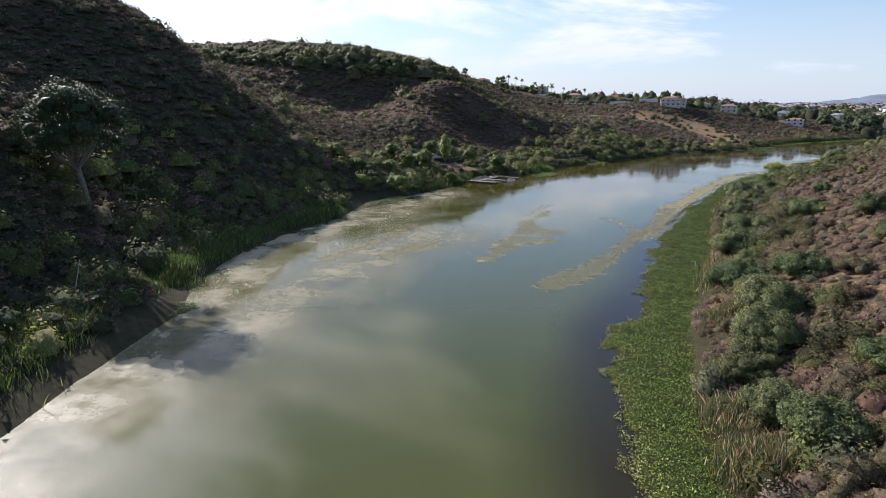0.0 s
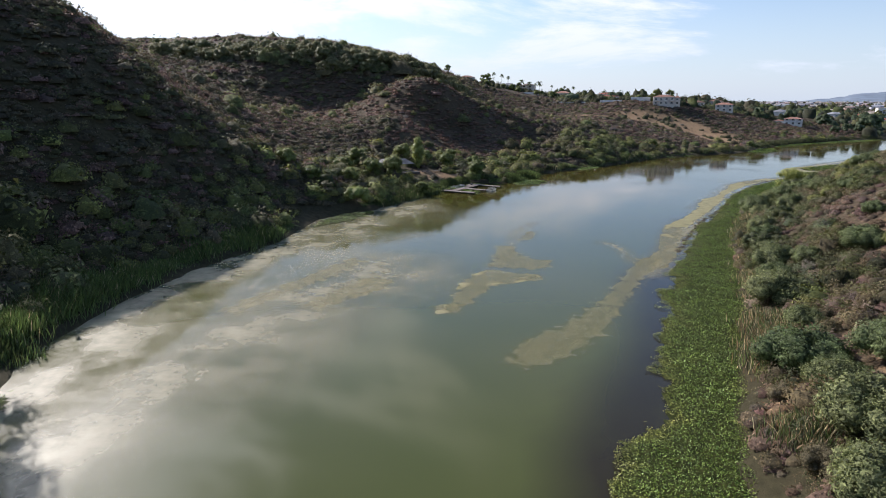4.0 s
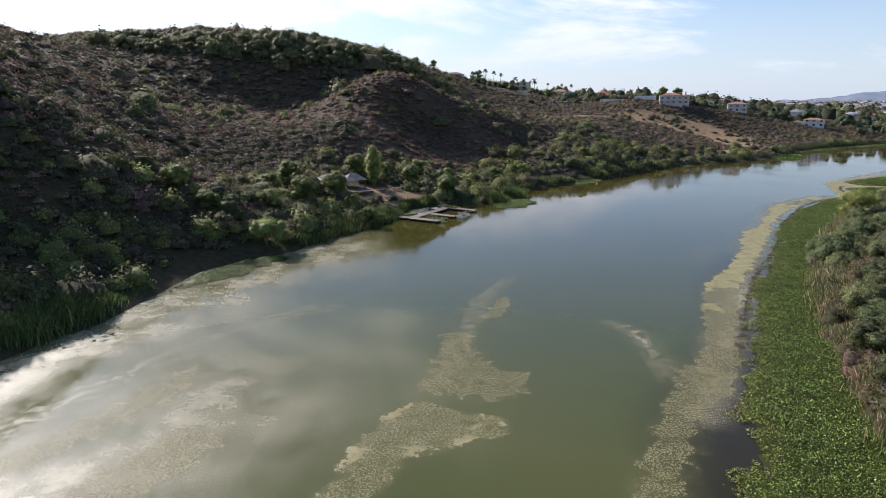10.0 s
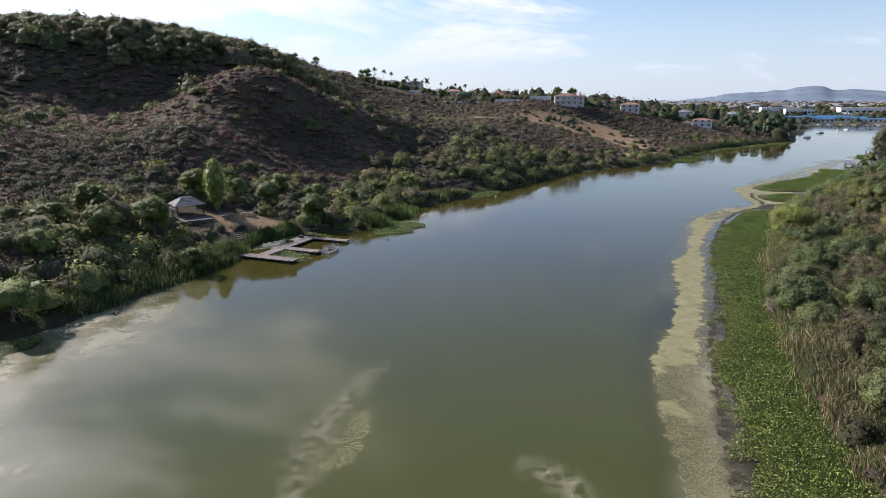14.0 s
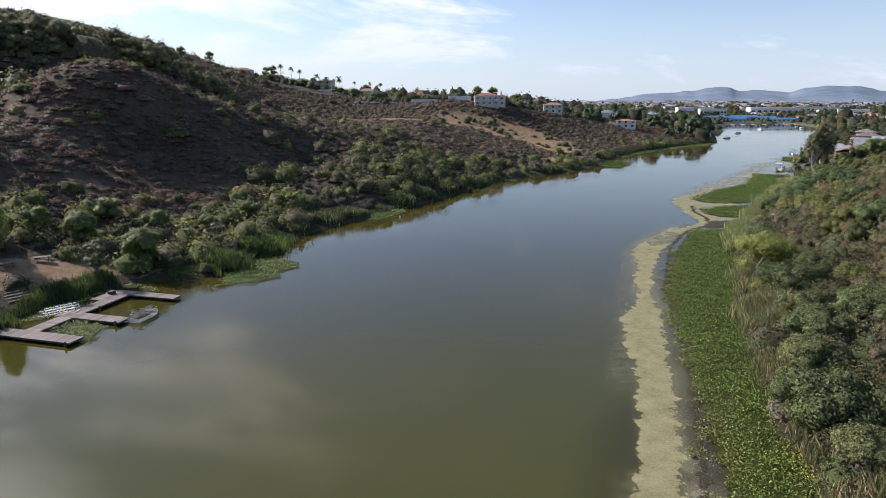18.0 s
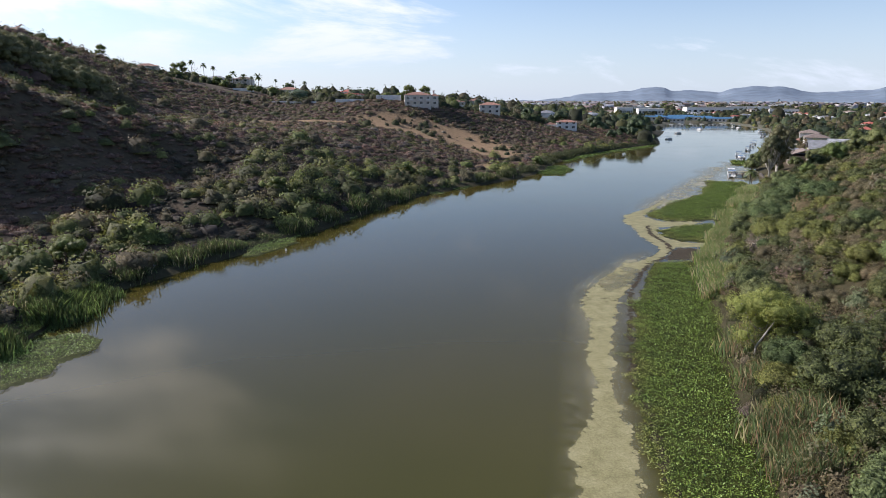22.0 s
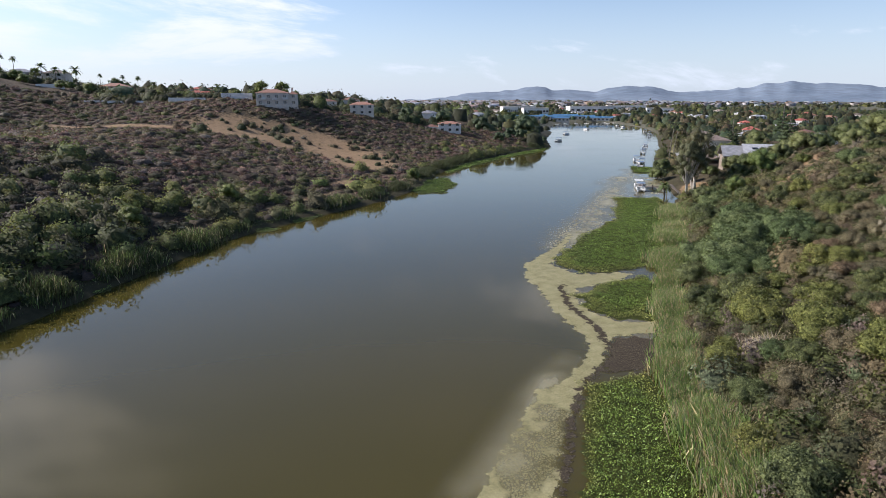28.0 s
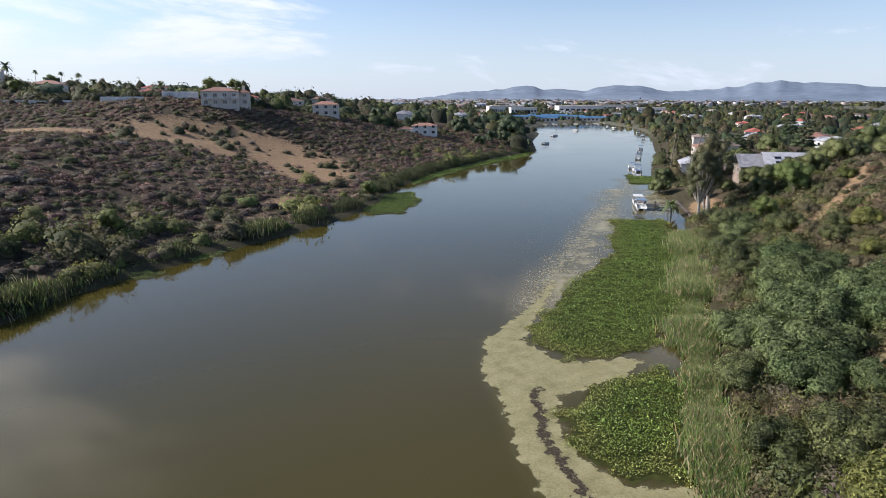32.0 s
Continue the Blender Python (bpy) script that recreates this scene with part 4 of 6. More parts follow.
for line, wide, most in WISPS:
    wisp = np.maximum(wisp, most * np.clip(1 - line_distance(gx, gy, line) / (wide * (1 + 0.4 * lattice(gx, gy, 7, 31))), 0, 1))
skin_ob = sheet("algae_film", ax, ay, np.full(gx.shape, 0.007), M_FILM, [("film", film), ("wisp", wisp)], keep=(((wisp > 0.02) | (film > 0.01)) & (shores(gx, gy)[0] < 1.0)).ravel())
tagged(skin_ob, "thin cream film of algae drifting on the lake", "algae", kind="stuff")

# dark rafts of dead stalks between scum and pads
M_MUCK, nt, b = material("dead_stalk_muck")
q1, q2 = noise_node(nt, 0.8, 8.0, 0.7), noise_node(nt, 7.0, 5.0, 0.65)
torn = math_node(nt, "ADD", attr(nt, "edge"), math_node(nt, "MULTIPLY", math_node(nt, "SUBTRACT", q1.outputs["Fac"], 0.5), 4.5))
nt.links.new(math_node(nt, "MULTIPLY", span(nt, torn, 0.0, 0.2), span(nt, q2.outputs["Fac"], 0.28, 0.4, 0.3, 0.96)), b.inputs["Alpha"])
c4 = ramp_node(nt, q2.outputs["Fac"], [(0.35, (0.026, 0.02, 0.014)), (0.55, (0.065, 0.052, 0.036)), (0.7, (0.22, 0.185, 0.115))])
nt.links.new(c4.outputs[0], b.inputs["Base Color"])
b.inputs["Roughness"].default_value = 0.85
b.inputs["Specular IOR Level"].default_value = 0.08
bump(nt, b, q2.outputs["Fac"], 0.7, 0.05)
MUCK_STRIP = [(33, 101), (38, 113), (43, 124), (48, 134), (52.5, 141), (57, 149), (60.5, 155.5), (64, 162), (68, 170), (71.5, 178), (79, 190), (88, 203.5), (94, 210.5), (101, 217.5), (107.5, 221)]
MUCK_STREAK = [(121, 246.6), (118.5, 242.4), (116, 238.2), (115, 234.1), (113.5, 229), (111, 225)]
MUCK_POND = [(106, 219), (110, 223.5), (114, 226), (117.8, 223.5), (111.5, 217)]
ax, ay = steps((30, 124, 0.5)), steps((98, 250, 0.5))
gx, gy = np.meshgrid(ax, ay)
deep = np.maximum.reduce([0.35 - line_distance(gx, gy, MUCK_STRIP), 0.5 - line_distance(gx, gy, MUCK_STREAK), 0.2 + edge_signed(gx, gy, MUCK_POND)])
muck = sheet("dead_stalks", ax, ay, np.full(gx.shape, 0.03), M_MUCK, [("edge", np.clip(deep, -4, 2))], keep=(deep > -2.4).ravel())
tagged(muck, "dark rafts of dead stalks floating beside the pads", "plant debris", kind="stuff")

M_REED, nt, b = material("reed_blades")
a = nd(nt, "ShaderNodeAttribute")
a.attribute_name = "tint"
nt.links.new(a.outputs["Color"], b.inputs["Base Color"])
b.inputs["Roughness"].default_value = 0.6
tr = nd(nt, "ShaderNodeBsdfTranslucent")
nt.links.new(a.outputs["Color"], tr.inputs["Color"])
mx = nd(nt, "ShaderNodeMixShader", Fac=0.45)
nt.links.new(b.outputs[0], mx.inputs[1])
nt.links.new(tr.outputs[0], mx.inputs[2])
nt.links.new(mx.outputs[0], nt.nodes["Material Output"].inputs["Surface"])


def reeds(name, label, line, wide, per_m, tall, cols, weights, off=0.0, tufty=0.75):
    """A belt of upright blades along a line. Each blade bends over in two pieces."""
    seg = [math.dist(p, q) for p, q in zip(line[:-1], line[1:])]
    n = int(sum(seg) * per_m)
    i = RNG.choice(len(seg), n, p=np.array(seg) / sum(seg))
    p, q = np.array(line, float)[i], np.array(line, float)[i + 1]
    w = (q - p) / np.array(seg)[i][:, None]
    t = RNG.uniform(0, 1, n)[:, None]
    at = p + (q - p) * t
    tuft = np.clip(0.5 + tufty * lattice(at[:, 0], at[:, 1], 4.0, 41), 0.0, 1.2)
    across = RNG.normal(0, 0.4, n) * wide * (0.55 + 0.6 * tuft) + off
    at = at + np.stack([-w[:, 1], w[:, 0]], 1) * across[:, None]
    z = np.maximum(height(at[:, 0], at[:, 1]), -0.02)
    h = 0.85 * tall * RNG.uniform(0.5, 1.25, n) * (0.4 + 0.75 * tuft) * np.clip((tuft - 0.1) / 0.35, 0.15, 1)
    ang = RNG.uniform(0, 6.283, n)
    lean = h[:, None] * RNG.normal(0, 0.26, (n, 2))
    side = 0.03 * np.stack([np.cos(ang), np.sin(ang)], 1) * (1 + 0.3 * tall)
    base = np.c_[at, z]
    v = np.stack([np.c_[at - side, z], np.c_[at + side, z], np.c_[at + lean * 0.45 + side * 0.8, z + h * 0.6], np.c_[at + lean, z + h], np.c_[at + lean * 0.45 - side * 0.8, z + h * 0.6]], 1)
    tint = palette(n, cols, weights)
    ob = new(name, mesh_of(name, v.reshape(-1, 3), np.arange(5 * n).reshape(n, 5), M_REED, np.repeat(tint, 5, 0)))
    return tagged(ob, label, "reeds", kind="stuff")


FRESH, STRAW, RUST, DEEP = (0.22, 0.31, 0.085), (0.55, 0.46, 0.27), (0.30, 0.20, 0.11), (0.12, 0.165, 0.05)
reeds("west_reeds", "green tule reeds along the shaded west bank", [(-56, 45), (-57, 62), (-53, 86), (-47.5, 102), (-45.5, 117)], 3.4, 300, 2.2, [(0.16, 0.23, 0.065), (0.1, 0.14, 0.045), STRAW], [5, 6, 0.5], 2.6)
reeds("inlet_reeds", "bright green reeds beside the landing and inlet", [(-36.5, 142), (-31, 150), (-26, 164), (-21, 174), (-19.5, 181)], 3.0, 230, 1.8, [(0.11, 0.15, 0.045), (0.075, 0.1, 0.032), STRAW], [4, 5, 0.4], 1.4)
reeds("trail_reeds", "grey green reeds below the lakeside trail", [(6, 207), (12, 226), (24, 241), (40, 257), (62, 284), (82, 308), (104, 324), (124, 337)], 3.0, 200, 2.0, [(0.075, 0.095, 0.035), STRAW, (0.09, 0.1, 0.05), FRESH], [6, 1, 5, 2], 1.2)
reeds("headland_reeds", "dark green reeds fringing the far headland", [(124, 336), (140, 350), (168, 387), (203, 421), (248, 453), (290, 479)], 3.6, 130, 2.4, [(0.075, 0.09, 0.035), (0.09, 0.1, 0.05)], [4, 3], 2.0)
reeds("dock_reeds", "dense tules in front of the old landing", [(-51, -30), (-53, -8), (-55.5, 12), (-58.5, 32), (-56, 46)], 4.6, 330, 1.5, [DEEP, (0.08, 0.1, 0.035), FRESH], [5, 4, 1], 1.0)
reeds("east_cattails", "tall green and straw coloured cattails along the east bank", [(98, 196), (102, 201), (110, 213), (119, 222), (133, 236), (143, 245)], 2.7, 850, 2.4, [FRESH, STRAW, (0.15, 0.2, 0.08), RUST], [6, 3, 4, 1], 0.1, 0.4)
reeds("straw_cattails", "straw coloured cattail clump below the pale willow", [(71, 156), (77, 165), (83, 174), (88, 181)], 3.0, 520, 2.3, [(0.36, 0.32, 0.17), (0.15, 0.2, 0.08), RUST, (0.12, 0.16, 0.06)], [3, 4, 2, 3], -0.6)
reeds("east_tules", "grey green and rusty tule clumps on the east bank", [(11, -12), (16, 10), (20, 24), (27, 48), (34, 68), (46, 106), (58, 132), (70, 155)], 3.0, 240, 1.8, [(0.1, 0.11, 0.055), STRAW, RUST, DEEP], [5, 2, 2, 3], -0.6)
reeds("north_cattails", "straw coloured cattails behind the bay of pads", [(143, 245), (152, 253), (170, 269), (190, 287)], 3.6, 700, 2.3, [FRESH, STRAW, (0.15, 0.2, 0.08)], [5, 3, 3], 0.6, 0.45)
reeds("cove_reeds", "tall dark green reeds in the cove beyond the dock", [(-4, 201), (4, 202.5), (9, 212), (13, 226)], 4.4, 420, 2.6, [(0.08, 0.1, 0.035), DEEP, FRESH], [5, 4, 2], 0.8)
reeds("landing_reeds", "dark green reeds beside the dock", [(-21.5, 172), (-20, 179), (-17, 189), (-11, 198)], 3.0, 240, 2.0, [(0.075, 0.1, 0.032), (0.13, 0.18, 0.055)], [4, 1], 1.2)
reeds("pampas_grass", "pale plumes of pampas grass among the cattails", [(116, 211), (118.5, 213.5)], 2.0, 260, 2.6, [STRAW, (0.55, 0.48, 0.4)], [2, 3], -1.5)


# ---------------------------------------------------------------- building blocks
def part(name, bm, mat, parent=None, label=""):
    """Links a bmesh as one mesh object, under a thing or a part of one."""
    me = bpy.data.meshes.new(name)
    bm.to_mesh(me)
    bm.free()
    me.materials.append(mat)
    ob = new(name, me)
    ob.parent = parent
    if label:
        ob["label"] = label
    return ob


def empty(name, label, category, m=None, group=""):
    ob = tagged(new(name), label, category, group)
    if m is not None:
        ob.matrix_basis = m
    return ob


def box(bm, x0, x1, y0, y1, z0, z1, bevel=0.0):
    made = bmesh.ops.create_cube(bm, size=1.0, matrix=Matrix.Translation(((x0 + x1) / 2, (y0 + y1) / 2, (z0 + z1) / 2)) @ Matrix.Diagonal((x1 - x0, y1 - y0, z1 - z0, 1)))
    if bevel:
        edges = list({e for v in made["verts"] for e in v.link_edges})
        bmesh.ops.bevel(bm, geom=edges, offset=bevel, segments=1, affect="EDGES")
    return bm


def boxed(*a, **k):
    return box(bmesh.new(), *a, **k)


def tube(bm, a, c, r0, r1, sides=7):
    """A tapered limb from a to c."""
    a, c = Vector(a), Vector(c)
    m = Matrix.Translation((a + c) / 2) @ (c - a).to_track_quat("Z", "Y").to_matrix().to_4x4()
    bmesh.ops.create_cone(bm, cap_ends=True, segments=sides, radius1=r0, radius2=r1, depth=(c - a).length, matrix=m)
    return bm


def bent(bm, points, r0, r1, sides=7):
    n = len(points) - 1
    for i in range(n):
        tube(bm, points[i], points[i + 1], r0 + (r1 - r0) * i / n, r0 + (r1 - r0) * (i + 1) / n, sides)
    return bm


def poly(bm, pts):
    return bm.faces.new([bm.verts.new(p) for p in pts])


M_BARK = plain("grey_bark", (0.10, 0.085, 0.065), (0.24, 0.21, 0.17), 0.9, 2.0, 14.0)
M_PALEBARK = plain("pale_bark", (0.30, 0.27, 0.22), (0.50, 0.46, 0.40), 0.85, 1.5, 10.0)
M_WILLOW = leafy("willow_leaves", (0.06, 0.078, 0.03), (0.3, 0.345, 0.15), 0.55, 0.35)
M_LIME = leafy("lime_leaves", (0.19, 0.24, 0.06), (0.38, 0.42, 0.13), 0.5, 0.45)
M_OAK = leafy("oak_leaves", (0.105, 0.13, 0.036), (0.24, 0.28, 0.08), 0.6, 0.35)
M_EUC = leafy("eucalyptus_leaves", (0.095, 0.1, 0.05), (0.21, 0.205, 0.11), 0.55, 0.3)
M_RIDGEOAK = leafy("summit_oak_leaves", (0.11, 0.115, 0.045), (0.25, 0.245, 0.115), 0.65, 0.3)
M_GARDEN = leafy("garden_tree_leaves", (0.1, 0.14, 0.04), (0.22, 0.27, 0.085), 0.55, 0.35)
M_PINE = leafy("conifer_needles", (0.03, 0.05, 0.02), (0.075, 0.105, 0.045), 0.6, 0.1)
M_PALM = leafy("palm_fronds", (0.07, 0.10, 0.035), (0.17, 0.21, 0.08), 0.5, 0.25)


def crown_mesh(name, lobes, leaves, leaf, mat, core=0.7):
    """A crown of many lobes: rows of x, y, z, radius, height by radius."""
    lb = np.array(lobes, float)
    co, f, _, nv = clump_arrays(lb[:, :3], lb[:, 3], lb[:, 4], np.ones((len(lb), 3)), leaves, leaf, core, full=True)
    return mesh_of(name, co, f, mat, None, True, nv)


def broad_tree(name, label, category, r, h, trunk, mat, bark, lobes=14, leaves=230, leaf=0.12, open_by=0.0, spread=1.0, seed=1):
    """A tree or big bush: a forked trunk and limbs that carry an uneven crown, r wide, h tall, bare up to trunk."""
    g = np.random.default_rng(seed)
    thing = empty(name, label, category)
    rows, bm = [], bmesh.new()
    top = Vector((g.normal(0, 0.06) * h, g.normal(0, 0.06) * h, max(trunk, 0.25 * h)))
    bent(bm, [(0, 0, -0.3), (top.x * 0.4, top.y * 0.6, top.z * 0.55), top], 0.05 * h ** 0.8, 0.03 * h ** 0.8, 8)
    for i in range(lobes):
        a = i * 2.4 + g.uniform(-0.4, 0.4)
        k = ((i + 0.6) / lobes) ** 0.5
        lr = r * g.uniform(0.30, 0.46) * (1 - 0.2 * open_by)
        d = (r - lr * 0.7) * k * g.uniform(0.75, 1.1)
        dome = math.sqrt(max(0.02, 1 - (d / r) ** 2))
        z = trunk + (h - trunk - lr * 0.7) * dome * (g.uniform(0.25, 1.0) if i % 3 else g.uniform(0.85, 1.0))
        z = max(z, lr * 0.55)
        x, y = d * math.cos(a) * spread, d * math.sin(a)
        rows.append((x, y, z, lr, g.uniform(0.75, 1.0)))
        if i % 2 == 0:
            mid = top.lerp(Vector((x, y, z)), 0.5) + Vector((0, 0, -0.06 * h))
            bent(bm, [top * 0.85, mid, (x, y, z + 0.4 * lr)], 0.022 * h ** 0.8, 0.006 * h, 5)
    part("trunk", bm, bark, thing)
    ob = new("crown", crown_mesh("crown", rows, leaves, leaf, mat, 0.72 - 0.25 * open_by))
    ob.parent = thing
    return thing


def stand(thing, x, y, turn=0.0, size=1.0, sink=0.1):
    return pose(x, y, ground_z(x, y) - sink, 0, 0, turn) @ Matrix.Diagonal((size, size, size, 1))


def place(first, spots, group):
    """Puts the first at the first spot and copies at the others: x, y, turn, size."""
    tagged(first, group=group)
    for i, (x, y, turn, size) in enumerate(spots):
        m = stand(first, x, y, turn, size)
        if i == 0:
            first.matrix_basis = m
        else:
            c = copy_thing(first, m)
            c.scale = (size, size, size)


# ---------------------------------------------------------------- trees of the banks
M_SAGE = leafy("blue_green_willow_leaves", (0.05, 0.07, 0.026), (0.235, 0.3, 0.125), 0.6, 0.3)
M_LAUREL = leafy("yellow_green_sumac_leaves", (0.075, 0.085, 0.02), (0.31, 0.33, 0.1), 0.5, 0.3)
M_BERRY = leafy("dark_green_shrub_leaves", (0.032, 0.042, 0.014), (0.19, 0.22, 0.08), 0.5, 0.25)
M_DRYSAGE = leafy("grey_olive_sage_leaves", (0.075, 0.065, 0.036), (0.3, 0.26, 0.16), 0.75, 0.25)
M_BUCK = leafy("brown_buckwheat_stems", (0.085, 0.062, 0.038), (0.3, 0.22, 0.142), 0.8, 0.2)
bush_kinds = [
    broad_tree("willow_bush", "rounded grey green willow bush on the east bank", "bush", 3.2, 3.4, 0.2, M_WILLOW, M_BARK, 18, 1100, 0.1, 0.35, seed=3),
    broad_tree("willow_bush", "dense blue green willow bush on the bank slope", "bush", 3.4, 3.3, 0.2, M_SAGE, M_BARK, 20, 1100, 0.1, 0.2, 1.15, seed=8),
    broad_tree("sumac_bush", "rounded yellow green sumac bush on the bank slope", "bush", 2.7, 2.5, 0.15, M_LAUREL, M_BARK, 16, 1000, 0.1, 0.1, seed=14),
    broad_tree("berry_bush", "dense dark green berry bush on the bank slope", "bush", 2.8, 2.7, 0.15, M_BERRY, M_BARK, 16, 1000, 0.1, 0.15, 1.2, seed=16),
    broad_tree("sage_bush", "dry grey olive sage bush on the bank slope", "bush", 2.3, 1.9, 0.1, M_DRYSAGE, M_BARK, 14, 900, 0.08, 0.4, seed=18),
    broad_tree("buckwheat_bush", "low dry brown buckwheat bush on the slope", "bush", 1.9, 1.4, 0.1, M_BUCK, M_BARK, 12, 800, 0.085, 0.4, seed=20)]
BUSH_RADIUS = (3.2, 3.4, 2.7, 2.8, 2.3, 1.9)
# the bushes that stand out: x, y, kind, size
bush_spots = [(27, 30, 0, 1.35), (36, 67, 0, 1.3), (29, 45, 1, 1.2), (23, 21, 0, 1.25), (43, 84, 0, 1.1), (47, 99, 3, 1.15), (62, 138, 0, 1.3), (105, 214, 0, 0.6),
              (144, 233, 1, 1.5), (150, 236, 1, 1.6), (156, 241, 1, 1.45), (147, 241, 1, 1.25), (163, 247, 1, 1.35), (152, 230, 1, 1.3), (140, 230, 1, 1.15), (138, 236, 0, 0.95), (169, 252, 1, 1.2), (159, 235, 1, 1.2), (172, 261, 3, 1.35), (176, 267, 3, 1.2), (167, 258, 3, 1.1),
              (126.5, 217, 2, 1.35), (121, 206.5, 2, 1.3), (127, 210, 2, 1.1), (131, 222, 3, 1.25), (118, 199, 2, 1.1), (113, 203, 4, 1.2), (134, 226, 4, 1.3), (187, 272, 1, 1.15), (193, 278, 1, 1.0), (181, 270, 1, 1.0),
              (84, 165, 3, 1.4), (90, 169, 3, 1.3), (79, 157, 3, 1.1), (94, 184, 0, 1.1), (98, 189, 0, 0.95), (101, 195, 0, 0.9), (74, 151, 1, 1.1), (68, 146, 0, 1.05)]
g = np.random.default_rng(91)
tries = 0
while len(bush_spots) < 420 and tries < 20000:
    tries += 1
    y = g.uniform(-25, 296)
    x = g.uniform(0, 60) + np.interp(y, [-60, 10, 50, 112, 168, 219, 270, 300], [4, 13, 25, 47, 76, 116, 172, 205])
    sh, west = (float(v[0]) for v in shores(np.array([x]), np.array([y])))
    if west or sh < 3.2 or g.uniform() > 1.25 - sh / 40 or float(bareness(np.array([x]), np.array([y]))[0]) > 0.45:
        continue
    dry = y < 120 and sh > 9
    if dry and g.uniform() < 0.75:
        continue
    odds = (3, 1, 2, 5, 3, 0) if sh < 9 else (0, 1, 0.5, 1.5, 3, 3) if dry else (0.5, 1, 2.5, 3, 4, 1) if sh < 24 else (0, 0.5, 1, 2, 5, 4)
    kind = int(g.choice(6, p=np.array(odds) / sum(odds)))
    size = g.uniform(0.6, 1.1)
    if all(math.hypot(x - q[0], y - q[1]) > 0.62 * (BUSH_RADIUS[kind] * size + BUSH_RADIUS[q[2]] * q[3]) for q in bush_spots):
        bush_spots.append((x, y, kind, size))
for kind, first in enumerate(bush_kinds):
    place(first, [(x, y, float(g.uniform(0, 360)), size) for x, y, k, size in bush_spots if k == kind], "bushes of the east bank")
pale = broad_tree("willow_tree", "pale yellow green willow with bare white branches", "tree", 5.0, 6.8, 1.6, M_LIME, M_PALEBARK, 24, 700, 0.07, 1.2, seed=21)
pale.matrix_basis = stand(pale, 88, 178, 40)
snag = bmesh.new()
bent(snag, [(0, 0, -0.2), (0.3, 0.2, 1.8), (0.1, 0.9, 3.4), (-0.5, 1.3, 4.6)], 0.16, 0.04, 6)
bent(snag, [(0.3, 0.2, 1.8), (1.3, -0.3, 3.0), (1.9, -0.2, 4.2)], 0.09, 0.025, 5)
bent(snag, [(0.1, 0.9, 3.4), (0.9, 1.5, 4.3)], 0.06, 0.02, 5)
dead = tagged(part("dead_tree", snag, M_PALEBARK), "bleached dead tree leaning out of the cattails", "dead tree")
dead.matrix_basis = stand(dead, 85.5, 177, 200)

lime = broad_tree("willow_tree", "bright lime green willow beside the inlet", "tree", 4.0, 5.0, 0.5, M_LIME, M_BARK, 18, 260, 0.08, 0.1, seed=5)
lime.matrix_basis = stand(lime, -38.5, 143.5, 10)
poplar = empty("poplar_tree", "slender light green poplar beside the pavilion", "tree")
part("trunk", bent(bmesh.new(), [(0, 0, -0.3), (0.1, 0, 5), (0, 0.1, 9)], 0.2, 0.05), M_PALEBARK, poplar)
g = np.random.default_rng(31)
rows = [(1.1 * math.sin(math.pi * (k + 2) / 32) * math.cos(k * 2.4) + g.normal(0, 0.15), 1.1 * math.sin(math.pi * (k + 2) / 32) * math.sin(k * 2.4), 0.9 + 10 * k / 27, 0.55 + 0.9 * math.sin(math.pi * (k + 2) / 32), 1.2) for k in range(28)]
new("crown", crown_mesh("crown", rows, 200, 0.13, M_LIME, 0.6)).parent = poplar
poplar.matrix_basis = stand(poplar, -29.5, 203, 0)
grove = broad_tree("shade_tree", "dark green shade tree by the pavilion", "tree", 3.4, 7.4, 0.5, M_OAK, M_BARK, 24, 260, 0.1, 0.2, seed=33)
place(grove, [(-35, 181, 0, 1.1), (-8.5, 204, 40, 1.0), (-24, 168, 200, 0.7), (-40, 172, 80, 1.0), (-48, 186, 160, 1.1), (-20, 212, 20, 0.9), (-36, 210, 300, 1.0)], "trees at the landing")
gum = broad_tree("gum_tree", "slim yellowish gum tree beside the dock", "tree", 2.4, 6.6, 0.8, M_EUC, M_BARK, 20, 220, 0.1, 0.7, seed=35)
place(gum, [(-13.5, 198.5, 0, 1.0), (-46, 141, 50, 0.8), (2, 214, 90, 0.85)], "gum trees at the landing")
oak = broad_tree("oak_tree", "rounded dark green oak on the lower hillside", "tree", 3.4, 5.0, 0.8, M_OAK, M_BARK, 16, 230, 0.1, 0.1, seed=37)
place(oak, [(-10, 222, 0, 1.0), (-2, 228, 60, 0.8), (5, 240, 130, 0.9), (-20, 226, 200, 1.0), (14, 250, 260, 0.75), (-44, 160, 30, 0.9), (-52, 148, 80, 0.9), (150, 366, 0, 0.9), (128, 350, 200, 0.7), (-28, 216, 10, 0.9), (-60, 152, 10, 1.0), (40, 282, 150, 0.8), (62, 304, 220, 0.85), (84, 330, 20, 0.9), (-50, 176, 300, 1.0)] + [(-26 + 9.5 * k + 4 * math.sin(k * 2.3), 596 - 5.6 * k + 7 * math.cos(k * 1.7), 40 * k, 0.85 + 0.4 * ((k * 5) % 7) / 7) for k in range(17)], "oaks above the trail")
ridge_oaks = [broad_tree("oak_tree", "broad rounded olive green oak on the summit", "tree", 4.6, 7.6, 0.6, M_RIDGEOAK, M_BARK, 22, 300, 0.1, 0.1, seed=61), broad_tree("oak_tree", "broad rounded olive green oak on the summit", "tree", 3.8, 6.4, 0.4, M_RIDGEOAK, M_BARK, 18, 300, 0.1, 0.2, 1.2, seed=63)]
g = np.random.default_rng(65)
oak_spots = []
